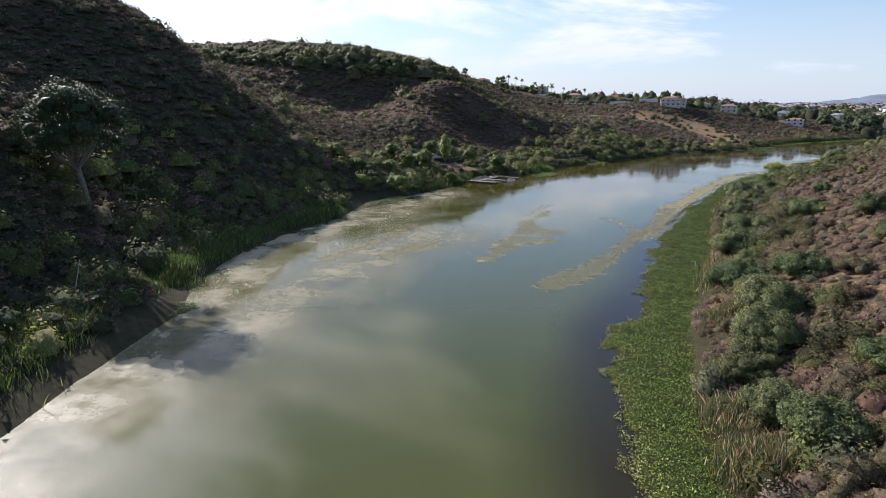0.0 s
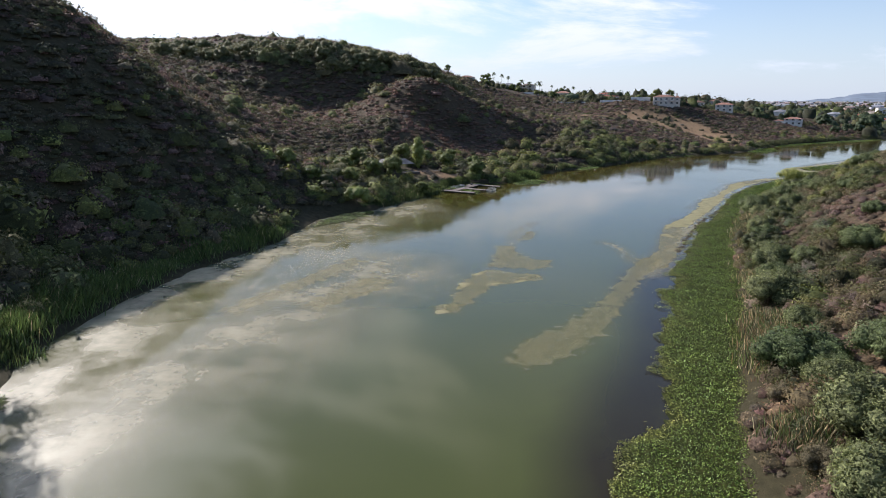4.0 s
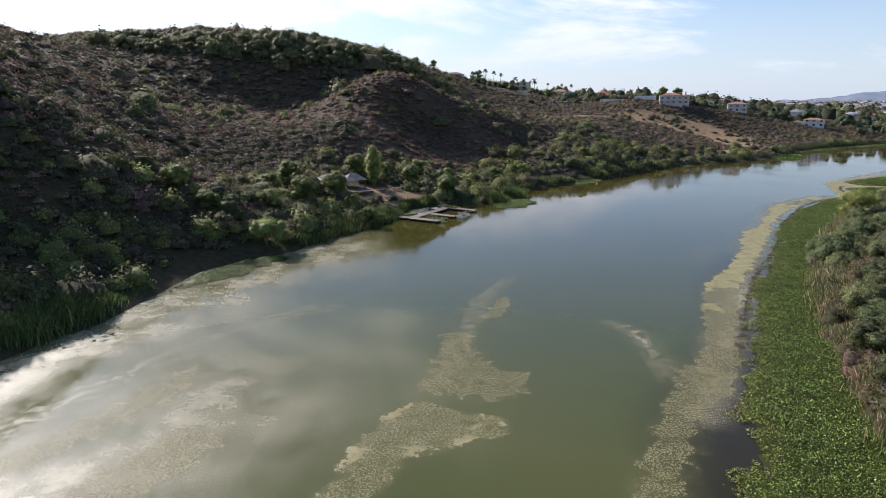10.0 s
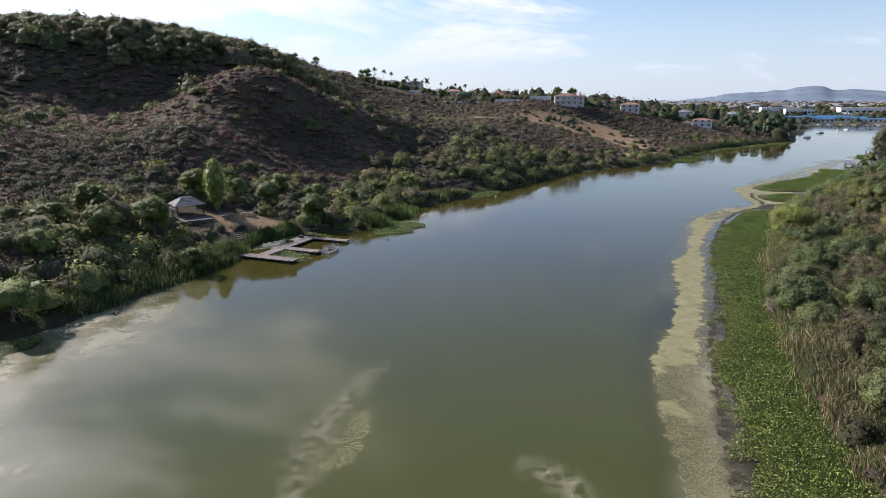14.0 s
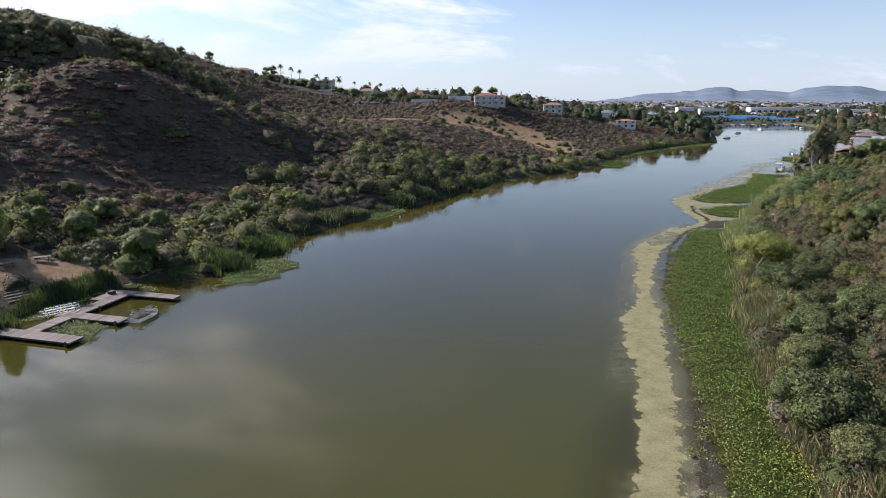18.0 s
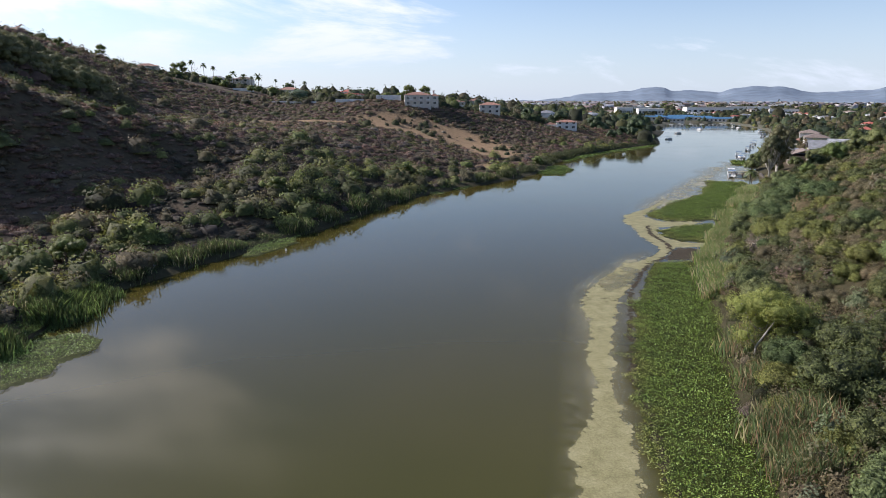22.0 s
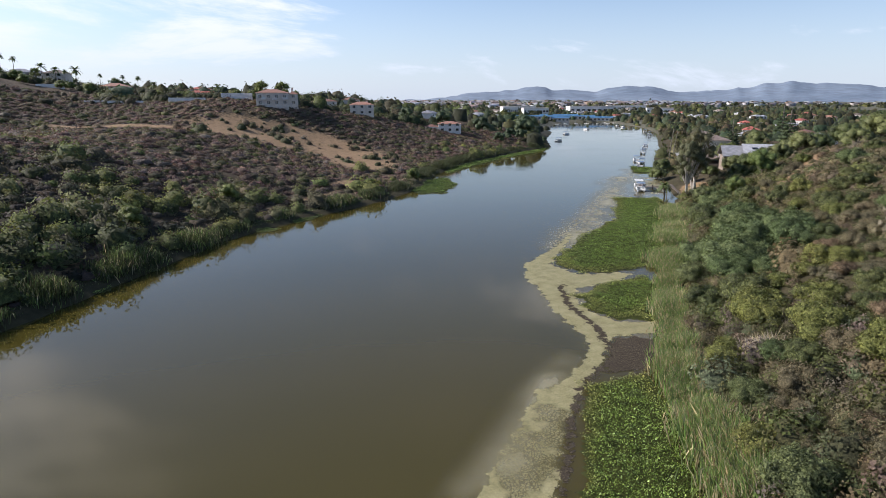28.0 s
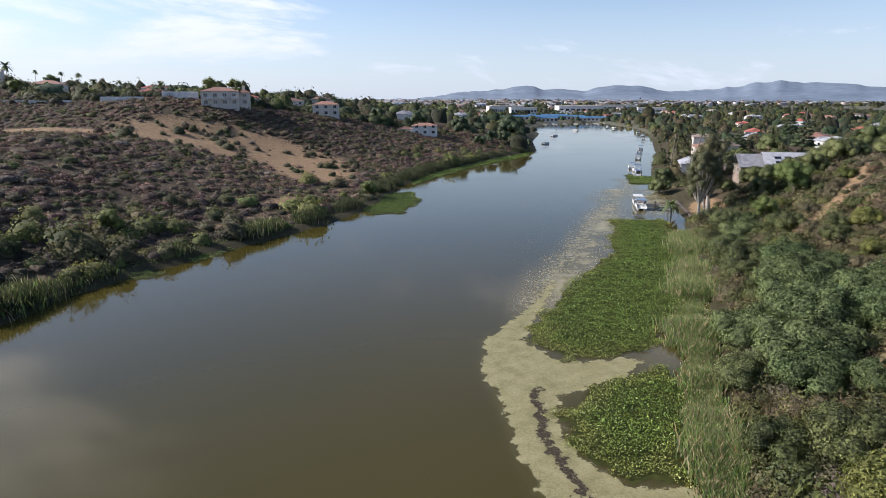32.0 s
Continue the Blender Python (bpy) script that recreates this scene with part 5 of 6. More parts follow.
for k in range(4000):
    x, y = g.uniform(-205, -20), g.uniform(318, 440)
    if len(oak_spots) < 170 and float(line_distance(np.array([x]), np.array([y]), OAK_BAND)[0]) < 19 and all(math.hypot(x - q[0], y - q[1]) > 5.2 for q in oak_spots):
        oak_spots.append((x, y, float(g.uniform(0, 360)), float(g.uniform(0.75, 1.2))))
place(ridge_oaks[0], oak_spots[::2], "oaks of the summit")
place(ridge_oaks[1], oak_spots[1::2], "oaks of the summit")
tall = broad_tree("eucalyptus_tree", "tall dark eucalyptus on the shaded near hill", "tree", 9.0, 21, 8.0, M_PINE, M_BARK, 40, 420, 0.08, 1.3, seed=41)
tall.matrix_basis = stand(tall, -74, 50, 0)

euc = broad_tree("eucalyptus_tree", "tall open eucalyptus with a pale trunk by the lakeside houses", "tree", 5.2, 19.5, 4.0, M_EUC, M_PALEBARK, 34, 380, 0.085, 0.8, seed=43)
place(euc, [(208, 297, 0, 1.0), (203.5, 296, 140, 0.85), (214, 303, 60, 0.8)], "eucalyptus by the houses")
garden = broad_tree("garden_tree", "leafy bright green garden tree below the grey roof", "tree", 4.2, 7.6, 1.6, M_GARDEN, M_BARK, 22, 420, 0.075, 0.4, seed=45)
place(garden, [(214, 281, 0, 1.0), (198, 276, 80, 0.7), (222, 288, 200, 0.8)], "garden trees")
dark = broad_tree("garden_tree", "dense dark green garden tree", "tree", 4.8, 7.0, 1.2, M_BERRY, M_BARK, 22, 420, 0.075, 0.25, seed=47)
place(dark, [(236.5, 296.5, 70, 0.62), (241, 292.5, 10, 0.75), (233, 303, 10, 0.6), (229, 302, 130, 0.75), (227, 308, 40, 0.6), (238, 286, 0, 1.0), (229, 287, 90, 0.8), (192, 280, 200, 0.7), (218, 291, 30, 0.65), (226, 294, 300, 0.7), (246, 292, 60, 0.9), (222, 312, 150, 0.7), (232, 334, 20, 0.8), (252, 310, 0, 0.9), (262, 330, 40, 1.1), (245, 345, 130, 0.8), (300, 345, 0, 1.3), (268, 300, 20, 1.1), (290, 300, 60, 1.2), (335, 330, 100, 1.5), (360, 330, 30, 1.9), (385, 345, 160, 2.0)], "garden trees")
head = broad_tree("headland_tree", "dark rounded tree on the far headland", "tree", 7.5, 13, 2.0, M_PINE, M_BARK, 18, 200, 0.1, 0.1, seed=49)
place(head, [(296, 512, 0, 1.0), (283, 497, 60, 0.55), (270, 490, 120, 0.6), (305, 525, 200, 0.9), (320, 545, 30, 1.1), (255, 478, 10, 0.5), (292, 486, 80, 0.4), (335, 570, 130, 1.0), (262, 510, 220, 0.8), (240, 520, 20, 0.8), (215, 520, 100, 0.7)], "trees on the headland")


def conifer(label, h, r, seed):
    g = np.random.default_rng(seed)
    thing = empty("conifer", label, "tree")
    part("trunk", bent(bmesh.new(), [(0, 0, -0.3), (0.1, 0, h * 0.5), (0, 0, h)], 0.035 * h, 0.01 * h), M_BARK, thing)
    rows = []
    for i in range(11):
        k = i / 10
        for j in range(5 if i < 9 else 2):
            a = j * 1.257 + i * 0.7
            d = r * (1 - k) * 0.62
            rows.append((d * math.cos(a), d * math.sin(a), h * (0.16 + 0.82 * k), max(0.25, r * (1 - k) * 0.42), 0.4))
    ob = new("crown", crown_mesh("crown", rows, 90, 0.16, M_PINE))
    ob.parent = thing
    return thing


pine = conifer("tall tiered conifer among the houses", 17, 5.0, 3)
place(pine, [(330, 352, 0, 1.0), (318, 372, 40, 0.8), (395, 400, 90, 1.1)], "conifers among the houses")


def palm(label, h, seed, frond=2.6, n=22, droop=0.5):
    g = np.random.default_rng(seed)
    thing = empty("palm_tree", label, "palm")
    lean = g.normal(0, 0.03, 2) * h
    part("trunk", bent(bmesh.new(), [(0, 0, -0.3), (lean[0] * 0.3, lean[1] * 0.3, h * 0.5), (lean[0], lean[1], h)], 0.2, 0.13, 8), M_BARK, thing)
    bm = bmesh.new()
    for i in range(n):
        a, up = i * 2.4 + g.uniform(-0.2, 0.2), g.uniform(-0.35, 1.1)
        ca, sa = math.cos(a), math.sin(a)
        pts = []
        for k in range(5):
            t = k / 4
            out = frond * t * math.cos(up) * (1 - 0.15 * t)
            z = h + frond * (t * math.sin(up) - droop * t * t)
            w = 0.36 * frond * (0.25 + t) * (1.15 - t) * 0.7
            mid = Vector((lean[0] + out * ca, lean[1] + out * sa, z))
            pts.append((mid + Vector((-sa * w, ca * w, -0.3 * w)), mid, mid + Vector((sa * w, -ca * w, -0.3 * w))))
        rows = [[bm.verts.new(p) for p in row] for row in pts]
        for q0, q1 in zip(rows[:-1], rows[1:]):
            bm.faces.new((q0[0], q1[0], q1[1], q0[1]))
            bm.faces.new((q0[1], q1[1], q1[2], q0[2]))
    part("crown", bm, M_PALM, thing)
    return thing


fan = palm("tall fan palm on the ridge above the slope", 11.4, 5, 3.0, 34, 0.5)
place(fan, [(-4, 603, 0, 1.05), (3.5, 605, 40, 1.0), (9.5, 606, 80, 0.92), (72, 600, 130, 0.8), (52, 606, 60, 0.7), (91, 535, 20, 0.75), (96, 533, 200, 0.65), (64, 603, 70, 0.75), (35, 590, 100, 0.7)], "palms on the ridge")
feather = palm("feathery date palm on the ridge", 8.5, 9, 4.2, 26, 0.45)
place(feather, [(23, 604, 0, 1.0), (40, 602, 50, 1.1), (30, 600, 120, 0.9), (80, 575, 20, 0.9), (108, 520, 60, 0.8)], "date palms on the ridge")
ridge_gum = broad_tree("gum_tree", "tall open gum tree beside the ridge houses", "tree", 4.2, 11.0, 3.0, M_OAK, M_BARK, 20, 260, 0.1, 0.7, seed=53)
place(ridge_gum, [(-10, 601, 0, 1.05), (-15, 598, 120, 0.85), (127, 503, 40, 0.95), (138, 505, 200, 1.05), (-43, 520, 80, 0.8), (-50, 470, 10, 0.7), (60, 590, 150, 0.75), (20, 600, 60, 0.7)], "gum trees on the ridge")
lake_palm = palm("queen palm at the water's edge", 5.2, 11, 3.0, 24, 0.5)
place(lake_palm, [(201.5, 302, 0, 1.0), (206, 306, 100, 0.8)], "palms at the water")
high_palm = palm("very tall slender fan palm by the lakeside gardens", 17, 13, 1.6, 30, 0.6)
place(high_palm, [(236, 326, 0, 1.0), (256, 352, 60, 0.95), (280, 372, 0, 0.8)], "tall palms by the gardens")


# ---------------------------------------------------------------- the landing: dock, gangway, boat, pavilion
M_DECK = plain("weathered_deck_boards", (0.13, 0.10, 0.085), (0.25, 0.20, 0.17), 0.85, 1.2, 18.0, vary=0.3)
M_TIMBER = plain("dark_timber", (0.06, 0.048, 0.04), (0.13, 0.105, 0.085), 0.9, 1.5, 16.0)
M_FLOAT = plain("black_dock_float", (0.02, 0.02, 0.022), (0.05, 0.05, 0.052), 0.6, 2.0, 20.0)
M_STEEL = plain("galvanised_steel", (0.35, 0.36, 0.37), (0.55, 0.56, 0.57), 0.45, 3.0, 40.0, metal=0.7)
M_HULL = plain("faded_white_hull", (0.6, 0.6, 0.57), (0.82, 0.81, 0.78), 0.4, 2.0, 25.0)
M_SHINGLE = plain("weathered_grey_shingles", (0.13, 0.125, 0.12), (0.26, 0.25, 0.24), 0.85, 0.8, 14.0, vary=0.18)
M_STONE = plain("pale_granite_boulder", (0.26, 0.25, 0.23), (0.48, 0.46, 0.43), 0.85, 1.5, 12.0, vary=0.25)
M_CONCRETE = plain("grey_concrete", (0.30, 0.29, 0.27), (0.46, 0.45, 0.42), 0.9, 1.0, 15.0)

# first axis along the spine, second away from the water
DOCK = pose(-17.2, 178.8, 0, 0, 0, math.degrees(math.atan2(0.898, 0.44)))


def planked(parent, u0, u1, v0, v1, along_u, z=0.5, gap=0.012, w=0.145):
    """Deck boards laid across a walkway, each its own piece, over a frame and floats."""
    part("frame", boxed(u0 + 0.03, u1 - 0.03, -v1 + 0.03, -v0 - 0.03, z - 0.24, z - 0.035), M_TIMBER, parent)
    n = max(1, int(((u1 - u0) if along_u else (v1 - v0)) / 0.6))
    size = ((u1 - u0) if along_u else (v1 - v0)) / n - gap
    me = None
    for i in range(n):
        if along_u:
            m = Matrix.Translation((u0 + (i + 0.5) * (u1 - u0) / n, -(v0 + v1) / 2, z))
        else:
            m = Matrix.Translation(((u0 + u1) / 2, -(v0 + (i + 0.5) * (v1 - v0) / n), z))
        if me is None:
            lu, lv = (size, v1 - v0) if along_u else (u1 - u0, size)
            ob = part("deck_board", boxed(-lu / 2, lu / 2, -lv / 2, lv / 2, -0.035, 0.0, bevel=0.006), M_DECK, parent)
            me = ob.data
        else:
            ob = new("deck_board", me)
            ob.parent = parent
        ob.matrix_basis = m @ pose(0, 0, RNG.uniform(-0.006, 0.006), RNG.uniform(-0.2, 0.2), 0, RNG.uniform(-0.2, 0.2))


dock = empty("floating_dock", "weathered brown plank dock with three fingers over the lake", "dock", DOCK)
planked(dock, -2.0, 0.2, -1.5, 10.3, False)
planked(dock, 0.22, 17.0, 1.4, 3.6, True)
planked(dock, 5.2, 7.2, 3.62, 10.8, False)
planked(dock, 15.2, 17.0, 3.62, 11.1, False)
planked(dock, 12.0, 16.8, -0.2, 1.38, True)
for u, v in [(-1.0, 3.0), (-1.0, 8.5), (4.0, 2.4), (9.0, 2.4), (13.5, 2.4), (6.2, 8.5), (16.1, 8.5), (-1.0, -0.5)]:
    part("float", boxed(u - 0.7, u + 0.7, -v - 0.6, -v + 0.6, -0.2, 0.26, bevel=0.05), M_FLOAT, dock)
for u, v in [(-2.15, 9.9), (5.05, 10.4), (17.15, 10.6), (-2.15, -1.0), (9.5, 3.75)]:
    part("pile", tube(bmesh.new(), (u, -v, -1.5), (u, -v, 0.72), 0.11, 0.11, 10), M_TIMBER, dock)
bm = boxed(14.6, 15.4, -1.2, -0.4, 0.505, 0.95, bevel=0.04)
part("locker", bm, M_FLOAT, dock, "dark dock locker")

gangway = empty("gangway", "sloping aluminium gangway with pipe railings to the dock", "gangway", pose(-11.9, 184.6, 0.55, 0, 0, 172))
gz_end = ground_z(-16.3, 185.2) + 0.15
tilt = math.degrees(math.atan2(gz_end - 0.55, 4.6))
gangway.matrix_basis = pose(-11.9, 184.6, 0.58, 0, 0, 172) @ pose(0, 0, 0, 0, -tilt, 0)
part("walkway", boxed(0, 4.7, -0.6, 0.6, -0.06, 0.0, bevel=0.01), M_CONCRETE, gangway)
for side in (-0.6, 0.6):
    for zz in (0.35, 0.68, 1.02):
        part("rail", tube(bmesh.new(), (0.05, side, zz), (4.65, side, zz), 0.028, 0.028, 6), M_STEEL, gangway)
    for k in range(6):
        part("post", tube(bmesh.new(), (0.05 + 0.92 * k, side, 0), (0.05 + 0.92 * k, side, 1.03), 0.028, 0.028, 6), M_STEEL, gangway)

stair = empty("garden_stair", "low timber steps leading down to the dock", "steps")
stair.matrix_basis = pose(-21.5, 190.0, 0, 0, 0, -50)
for k in range(5):
    sx, sy = (stair.matrix_basis @ Vector((k * 0.95 - 2, 0, 0)))[:2]
    part("step", boxed(k * 0.95 - 2.4, k * 0.95 - 1.75, -1.6, 1.6, ground_z(sx, sy) - 0.15, ground_z(sx, sy) + 0.16, bevel=0.02), M_TIMBER, stair)


def skiff(name, label, length, wide, mat):
    """A flat-bottomed boat: hull with flared sides, benches and a rubbing strake."""
    thing = empty(name, label, "boat")
    bm = bmesh.new()
    rows = []
    for x, w, low in ((-0.5, 0.85, 0.0), (0.1, 1.0, -0.02), (0.35, 0.8, 0.05), (0.5, 0.25, 0.18)):
        pts = [(x * length, -w * wide / 2, 0.48), (x * length, -w * wide * 0.4, -0.1 + low), (x * length, w * wide * 0.4, -0.1 + low), (x * length, w * wide / 2, 0.48)]
        rows.append([bm.verts.new(p) for p in pts])
    for a, c in zip(rows[:-1], rows[1:]):
        for i in range(3):
            bm.faces.new((a[i], a[i + 1], c[i + 1], c[i]))
    bm.faces.new(rows[0])
    bm.faces.new(rows[-1][::-1])
    bmesh.ops.solidify(bm, geom=bm.faces[:], thickness=0.04)
    part("hull", bm, mat, thing)
    for x in (-0.3, 0.0, 0.28):
        part("bench", boxed(x * length - 0.15, x * length + 0.15, -wide * 0.4, wide * 0.4, 0.24, 0.29, bevel=0.01), M_TIMBER, thing)
    return thing


boat = skiff("work_boat", "white flat-bottomed boat heaped with cut brush beside the dock", 4.4, 2.3, M_HULL)
boat.matrix_basis = pose(-2.9, 181.7, 0.06, 0, 0, 66)
bm = bmesh.new()
g = np.random.default_rng(4)
for k in range(110):
    a = g.uniform(0, 6.28)
    p = (g.uniform(-1.9, 1.6), g.uniform(-0.85, 0.85), g.uniform(0.4, 1.15))
    q = (p[0] + 0.7 * math.cos(a), p[1] + 0.5 * math.sin(a), p[2] + g.uniform(-0.15, 0.2))
    tube(bm, p, q, 0.05, 0.02, 4)
part("brush_heap", bm, M_PALEBARK, boat, "tangled heap of cut brush")

# the open-sided pavilion with two shingled hip roofs
pav = empty("pavilion", "dark timber pavilion under weathered grey shingled hip roofs", "pavilion", pose(-37.5, 192, ground_z(-37, 190) - 0.3, 0, 0, 32) @ Matrix.Diagonal((0.85, 0.85, 0.9, 1)))
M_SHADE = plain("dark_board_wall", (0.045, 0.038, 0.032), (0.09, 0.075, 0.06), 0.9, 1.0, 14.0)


def hip_roof(parent, x0, x1, y0, y1, z, rise, inset, mat, rows=7, cols=12):
    """Hip roof of shingle strips laid in courses over a closed deck."""
    cx, cy = (x0 + x1) / 2, (y0 + y1) / 2
    long_x = (x1 - x0) > (y1 - y0)
    r0, r1 = (Vector((x0 + inset, cy, z + rise)), Vector((x1 - inset, cy, z + rise))) if long_x else (Vector((cx, y0 + inset, z + rise)), Vector((cx, y1 - inset, z + rise)))
    a, b_, c, d = Vector((x0, y0, z)), Vector((x1, y0, z)), Vector((x1, y1, z)), Vector((x0, y1, z))
    faces = [(a, b_, r1, r0), (c, d, r0, r1), (b_, c, r1, r1), (d, a, r0, r0)] if long_x else [(b_, c, r1, r0), (d, a, r0, r1), (a, b_, r0, r0), (c, d, r1, r1)]
    bm = bmesh.new()
    for q in faces:
        pts = [tuple(p) for i, p in enumerate(q) if i == 0 or p != q[i - 1]]
        poly(bm, pts)
    poly(bm, [tuple(p) for p in (d, c, b_, a)])
    bmesh.ops.remove_doubles(bm, verts=bm.verts[:], dist=0.001)
    roof = part("roof", bm, mat, parent)
    for p, q, s, t in faces:
        nrm = (q - p).cross(t - p).normalized() * 0.03
        for k in range(rows):
            u0, u1 = k / rows, (k + 1.12) / rows
            u1 = min(u1, 1.0)
            bm = bmesh.new()
            e0, e1, e2, e3 = p.lerp(t, u0), q.lerp(s, u0), q.lerp(s, u1), p.lerp(t, u1)
            poly(bm, [tuple(v) for v in (e0 + nrm * 1.6, e1 + nrm * 1.6, e2 + nrm * 0.5, e3 + nrm * 0.5)])
            poly(bm, [tuple(v) for v in (e0 + nrm * 1.6, e0 + nrm * 0.1, e1 + nrm * 0.1, e1 + nrm * 1.6)])
            part("shingle_course", bm, mat, roof)
    return roof


hip_roof(pav, -8, 2, -6, 4, 2.9, 2.2, 3.6, M_SHINGLE)
hip_roof(pav, 3.2, 10.5, 0, 7, 2.7, 1.8, 2.6, plain("pale_shingles", (0.14, 0.13, 0.125), (0.25, 0.235, 0.22), 0.85, 0.8, 14.0))
part("back_wall", boxed(-7.2, 1.2, 2.9, 3.15, 0, 2.9), M_SHADE, pav)
part("side_wall", boxed(-7.2, -6.95, -3.0, 2.9, 0, 2.9), M_SHADE, pav)
part("floor_slab", boxed(-7.8, 10.2, -5.8, 6.8, -0.6, 0.12), M_TIMBER, pav)
for x, y in [(-7.4, -5.4), (-2.8, -5.4), (1.4, -5.4), (1.4, -0.8), (3.8, 0.6), (9.9, 0.6), (9.9, 6.4), (3.8, 6.4)]:
    part("post", boxed(x - 0.12, x + 0.12, y - 0.12, y + 0.12, 0, 2.9, bevel=0.015), M_TIMBER, pav)

table = empty("picnic_table", "weathered timber picnic table on the landing", "table")
part("tabletop", boxed(-1.2, 1.2, -0.4, 0.4, 0.7, 0.75, bevel=0.01), M_DECK, table)
for s in (-0.75, 0.75):
    part("bench", boxed(-1.2, 1.2, s - 0.14, s + 0.14, 0.42, 0.46, bevel=0.01), M_DECK, table)
for x in (-0.9, 0.9):
    for s in (-1, 1):
        part("leg", tube(bmesh.new(), (x, s * 0.75, 0), (x, s * 0.25, 0.7), 0.05, 0.05, 4), M_TIMBER, table)
    part("brace", boxed(x - 0.03, x + 0.03, -0.85, 0.85, 0.36, 0.42), M_TIMBER, table)
place(table, [(-26.5, 199, 35, 1.0), (-30.5, 194, 60, 1.0), (-23, 203, 15, 1.0)], "picnic tables on the landing")

bm = bmesh.new()
bmesh.ops.create_icosphere(bm, subdivisions=2, radius=0.5)
for v in bm.verts:
    v.co *= 1 + 0.25 * noise.noise(v.co * 3)
    v.co.z *= 0.7
rock = tagged(part("boulder", bm, M_STONE), "pale rounded boulder in the stone pile", "rock")
place(rock, [(-24 + 1.6 * math.cos(k * 2.4) * (k / 14) ** 0.5, 213 + 1.3 * math.sin(k * 2.4) * (k / 14) ** 0.5, k * 50, 0.7 + 0.5 * ((k * 7) % 5) / 5) for k in range(14)] + [(14 + k * 1.3, 233 + k * 1.5, k * 40, 0.8 + 0.1 * (k % 4)) for k in range(12)], "boulders by the landing and trail")

# the old landing on the shaded bank
old = empty("old_landing", "derelict grey plank landing with leaning rails in the reeds", "landing", pose(-60, 24, max(ground_z(-60, 24), 0.6) + 0.5, 0, 0, 70))
for k in range(9):
    part("plank", boxed(-4 + k * 0.92, -3.12 + k * 0.92, -1.7 + 0.1 * (k % 3), 1.7, -0.05, 0.0, bevel=0.01), M_DECK, old)
for x, y, lx in [(-4, -1.7, 0.2), (-1, -1.7, -0.1), (2, -1.7, 0.3), (4, -1.7, -0.5), (-4, 1.7, 0.4), (0, 1.7, 0.1), (4, 1.7, -0.3)]:
    part("post", tube(bmesh.new(), (x, y, -1.6), (x + lx, y, 1.1), 0.08, 0.07, 7), M_TIMBER, old)
part("rail", tube(bmesh.new(), (-4.3, -1.7, 1.0), (4.3, -1.8, 0.95), 0.06, 0.05, 6), M_DECK, old)
part("rail", tube(bmesh.new(), (-4.3, 1.7, 0.8), (4.6, 1.7, 1.3), 0.06, 0.05, 6), M_DECK, old)
log = tagged(part("fallen_log", bent(bmesh.new(), [(-2.4, 0, 0.25), (0, 0.1, 0.3), (2.6, -0.1, 0.22)], 0.15, 0.08, 7), M_PALEBARK), "pale fallen log on the shaded bank", "log")
place(log, [(-63.7, 89, 15, 1.1), (-67, 72, 170, 1.0), (-62, 46, 20, 0.9), (-66, 52, 175, 0.8), (-59, 100, 30, 0.8)], "fallen logs on the shaded bank")
sign_post = empty("leaning_pole", "thin leaning pole beside the old landing", "pole")
part("pole", tube(bmesh.new(), (0, 0, -0.5), (1.3, 0.5, 5.0), 0.07, 0.05, 6), M_PALEBARK, sign_post)
sign_post.matrix_basis = stand(sign_post, -61, 27, 0)

buoy = tagged(part("buoy", tube(bmesh.new(), (0, 0, -0.1), (0, 0, 0.45), 0.22, 0.12, 10), M_HULL), "small white marker buoy on the lake", "buoy")
buoy.matrix_basis = pose(40, 246, 0, 0, 0, 0)

# ---------------------------------------------------------------- houses
M_STUCCO = plain("cream_stucco", (0.58, 0.52, 0.45), (0.72, 0.65, 0.57), 0.9, 0.6, 20.0, vary=0.12)
M_WHITE = plain("white_stucco", (0.62, 0.6, 0.56), (0.8, 0.78, 0.74), 0.9, 0.6, 20.0)
M_TILE = plain("terracotta_roof_tiles", (0.23, 0.11, 0.075), (0.36, 0.19, 0.13), 0.85, 1.2, 10.0, vary=0.25)
M_GREYROOF = plain("grey_roof_shingles", (0.24, 0.24, 0.25), (0.4, 0.4, 0.41), 0.8, 1.0, 12.0, vary=0.3)
M_BROWNROOF = plain("brown_roof_shingles", (0.15, 0.11, 0.09), (0.27, 0.21, 0.17), 0.85, 1.0, 12.0, vary=0.3)
M_REDROOF = plain("red_roof_tiles", (0.28, 0.07, 0.05), (0.42, 0.13, 0.09), 0.8, 1.2, 10.0, vary=0.2)
M_FRAME = plain("white_window_frame", (0.6, 0.6, 0.58), (0.8, 0.8, 0.78), 0.5, 4.0, 30.0)
M_GLASS, nt, b = material("dark_window_glass")
b.inputs["Base Color"].default_value = (0.02, 0.025, 0.03, 1)
b.inputs["Roughness"].default_value = 0.06
b.inputs["Specular IOR Level"].default_value = 0.8


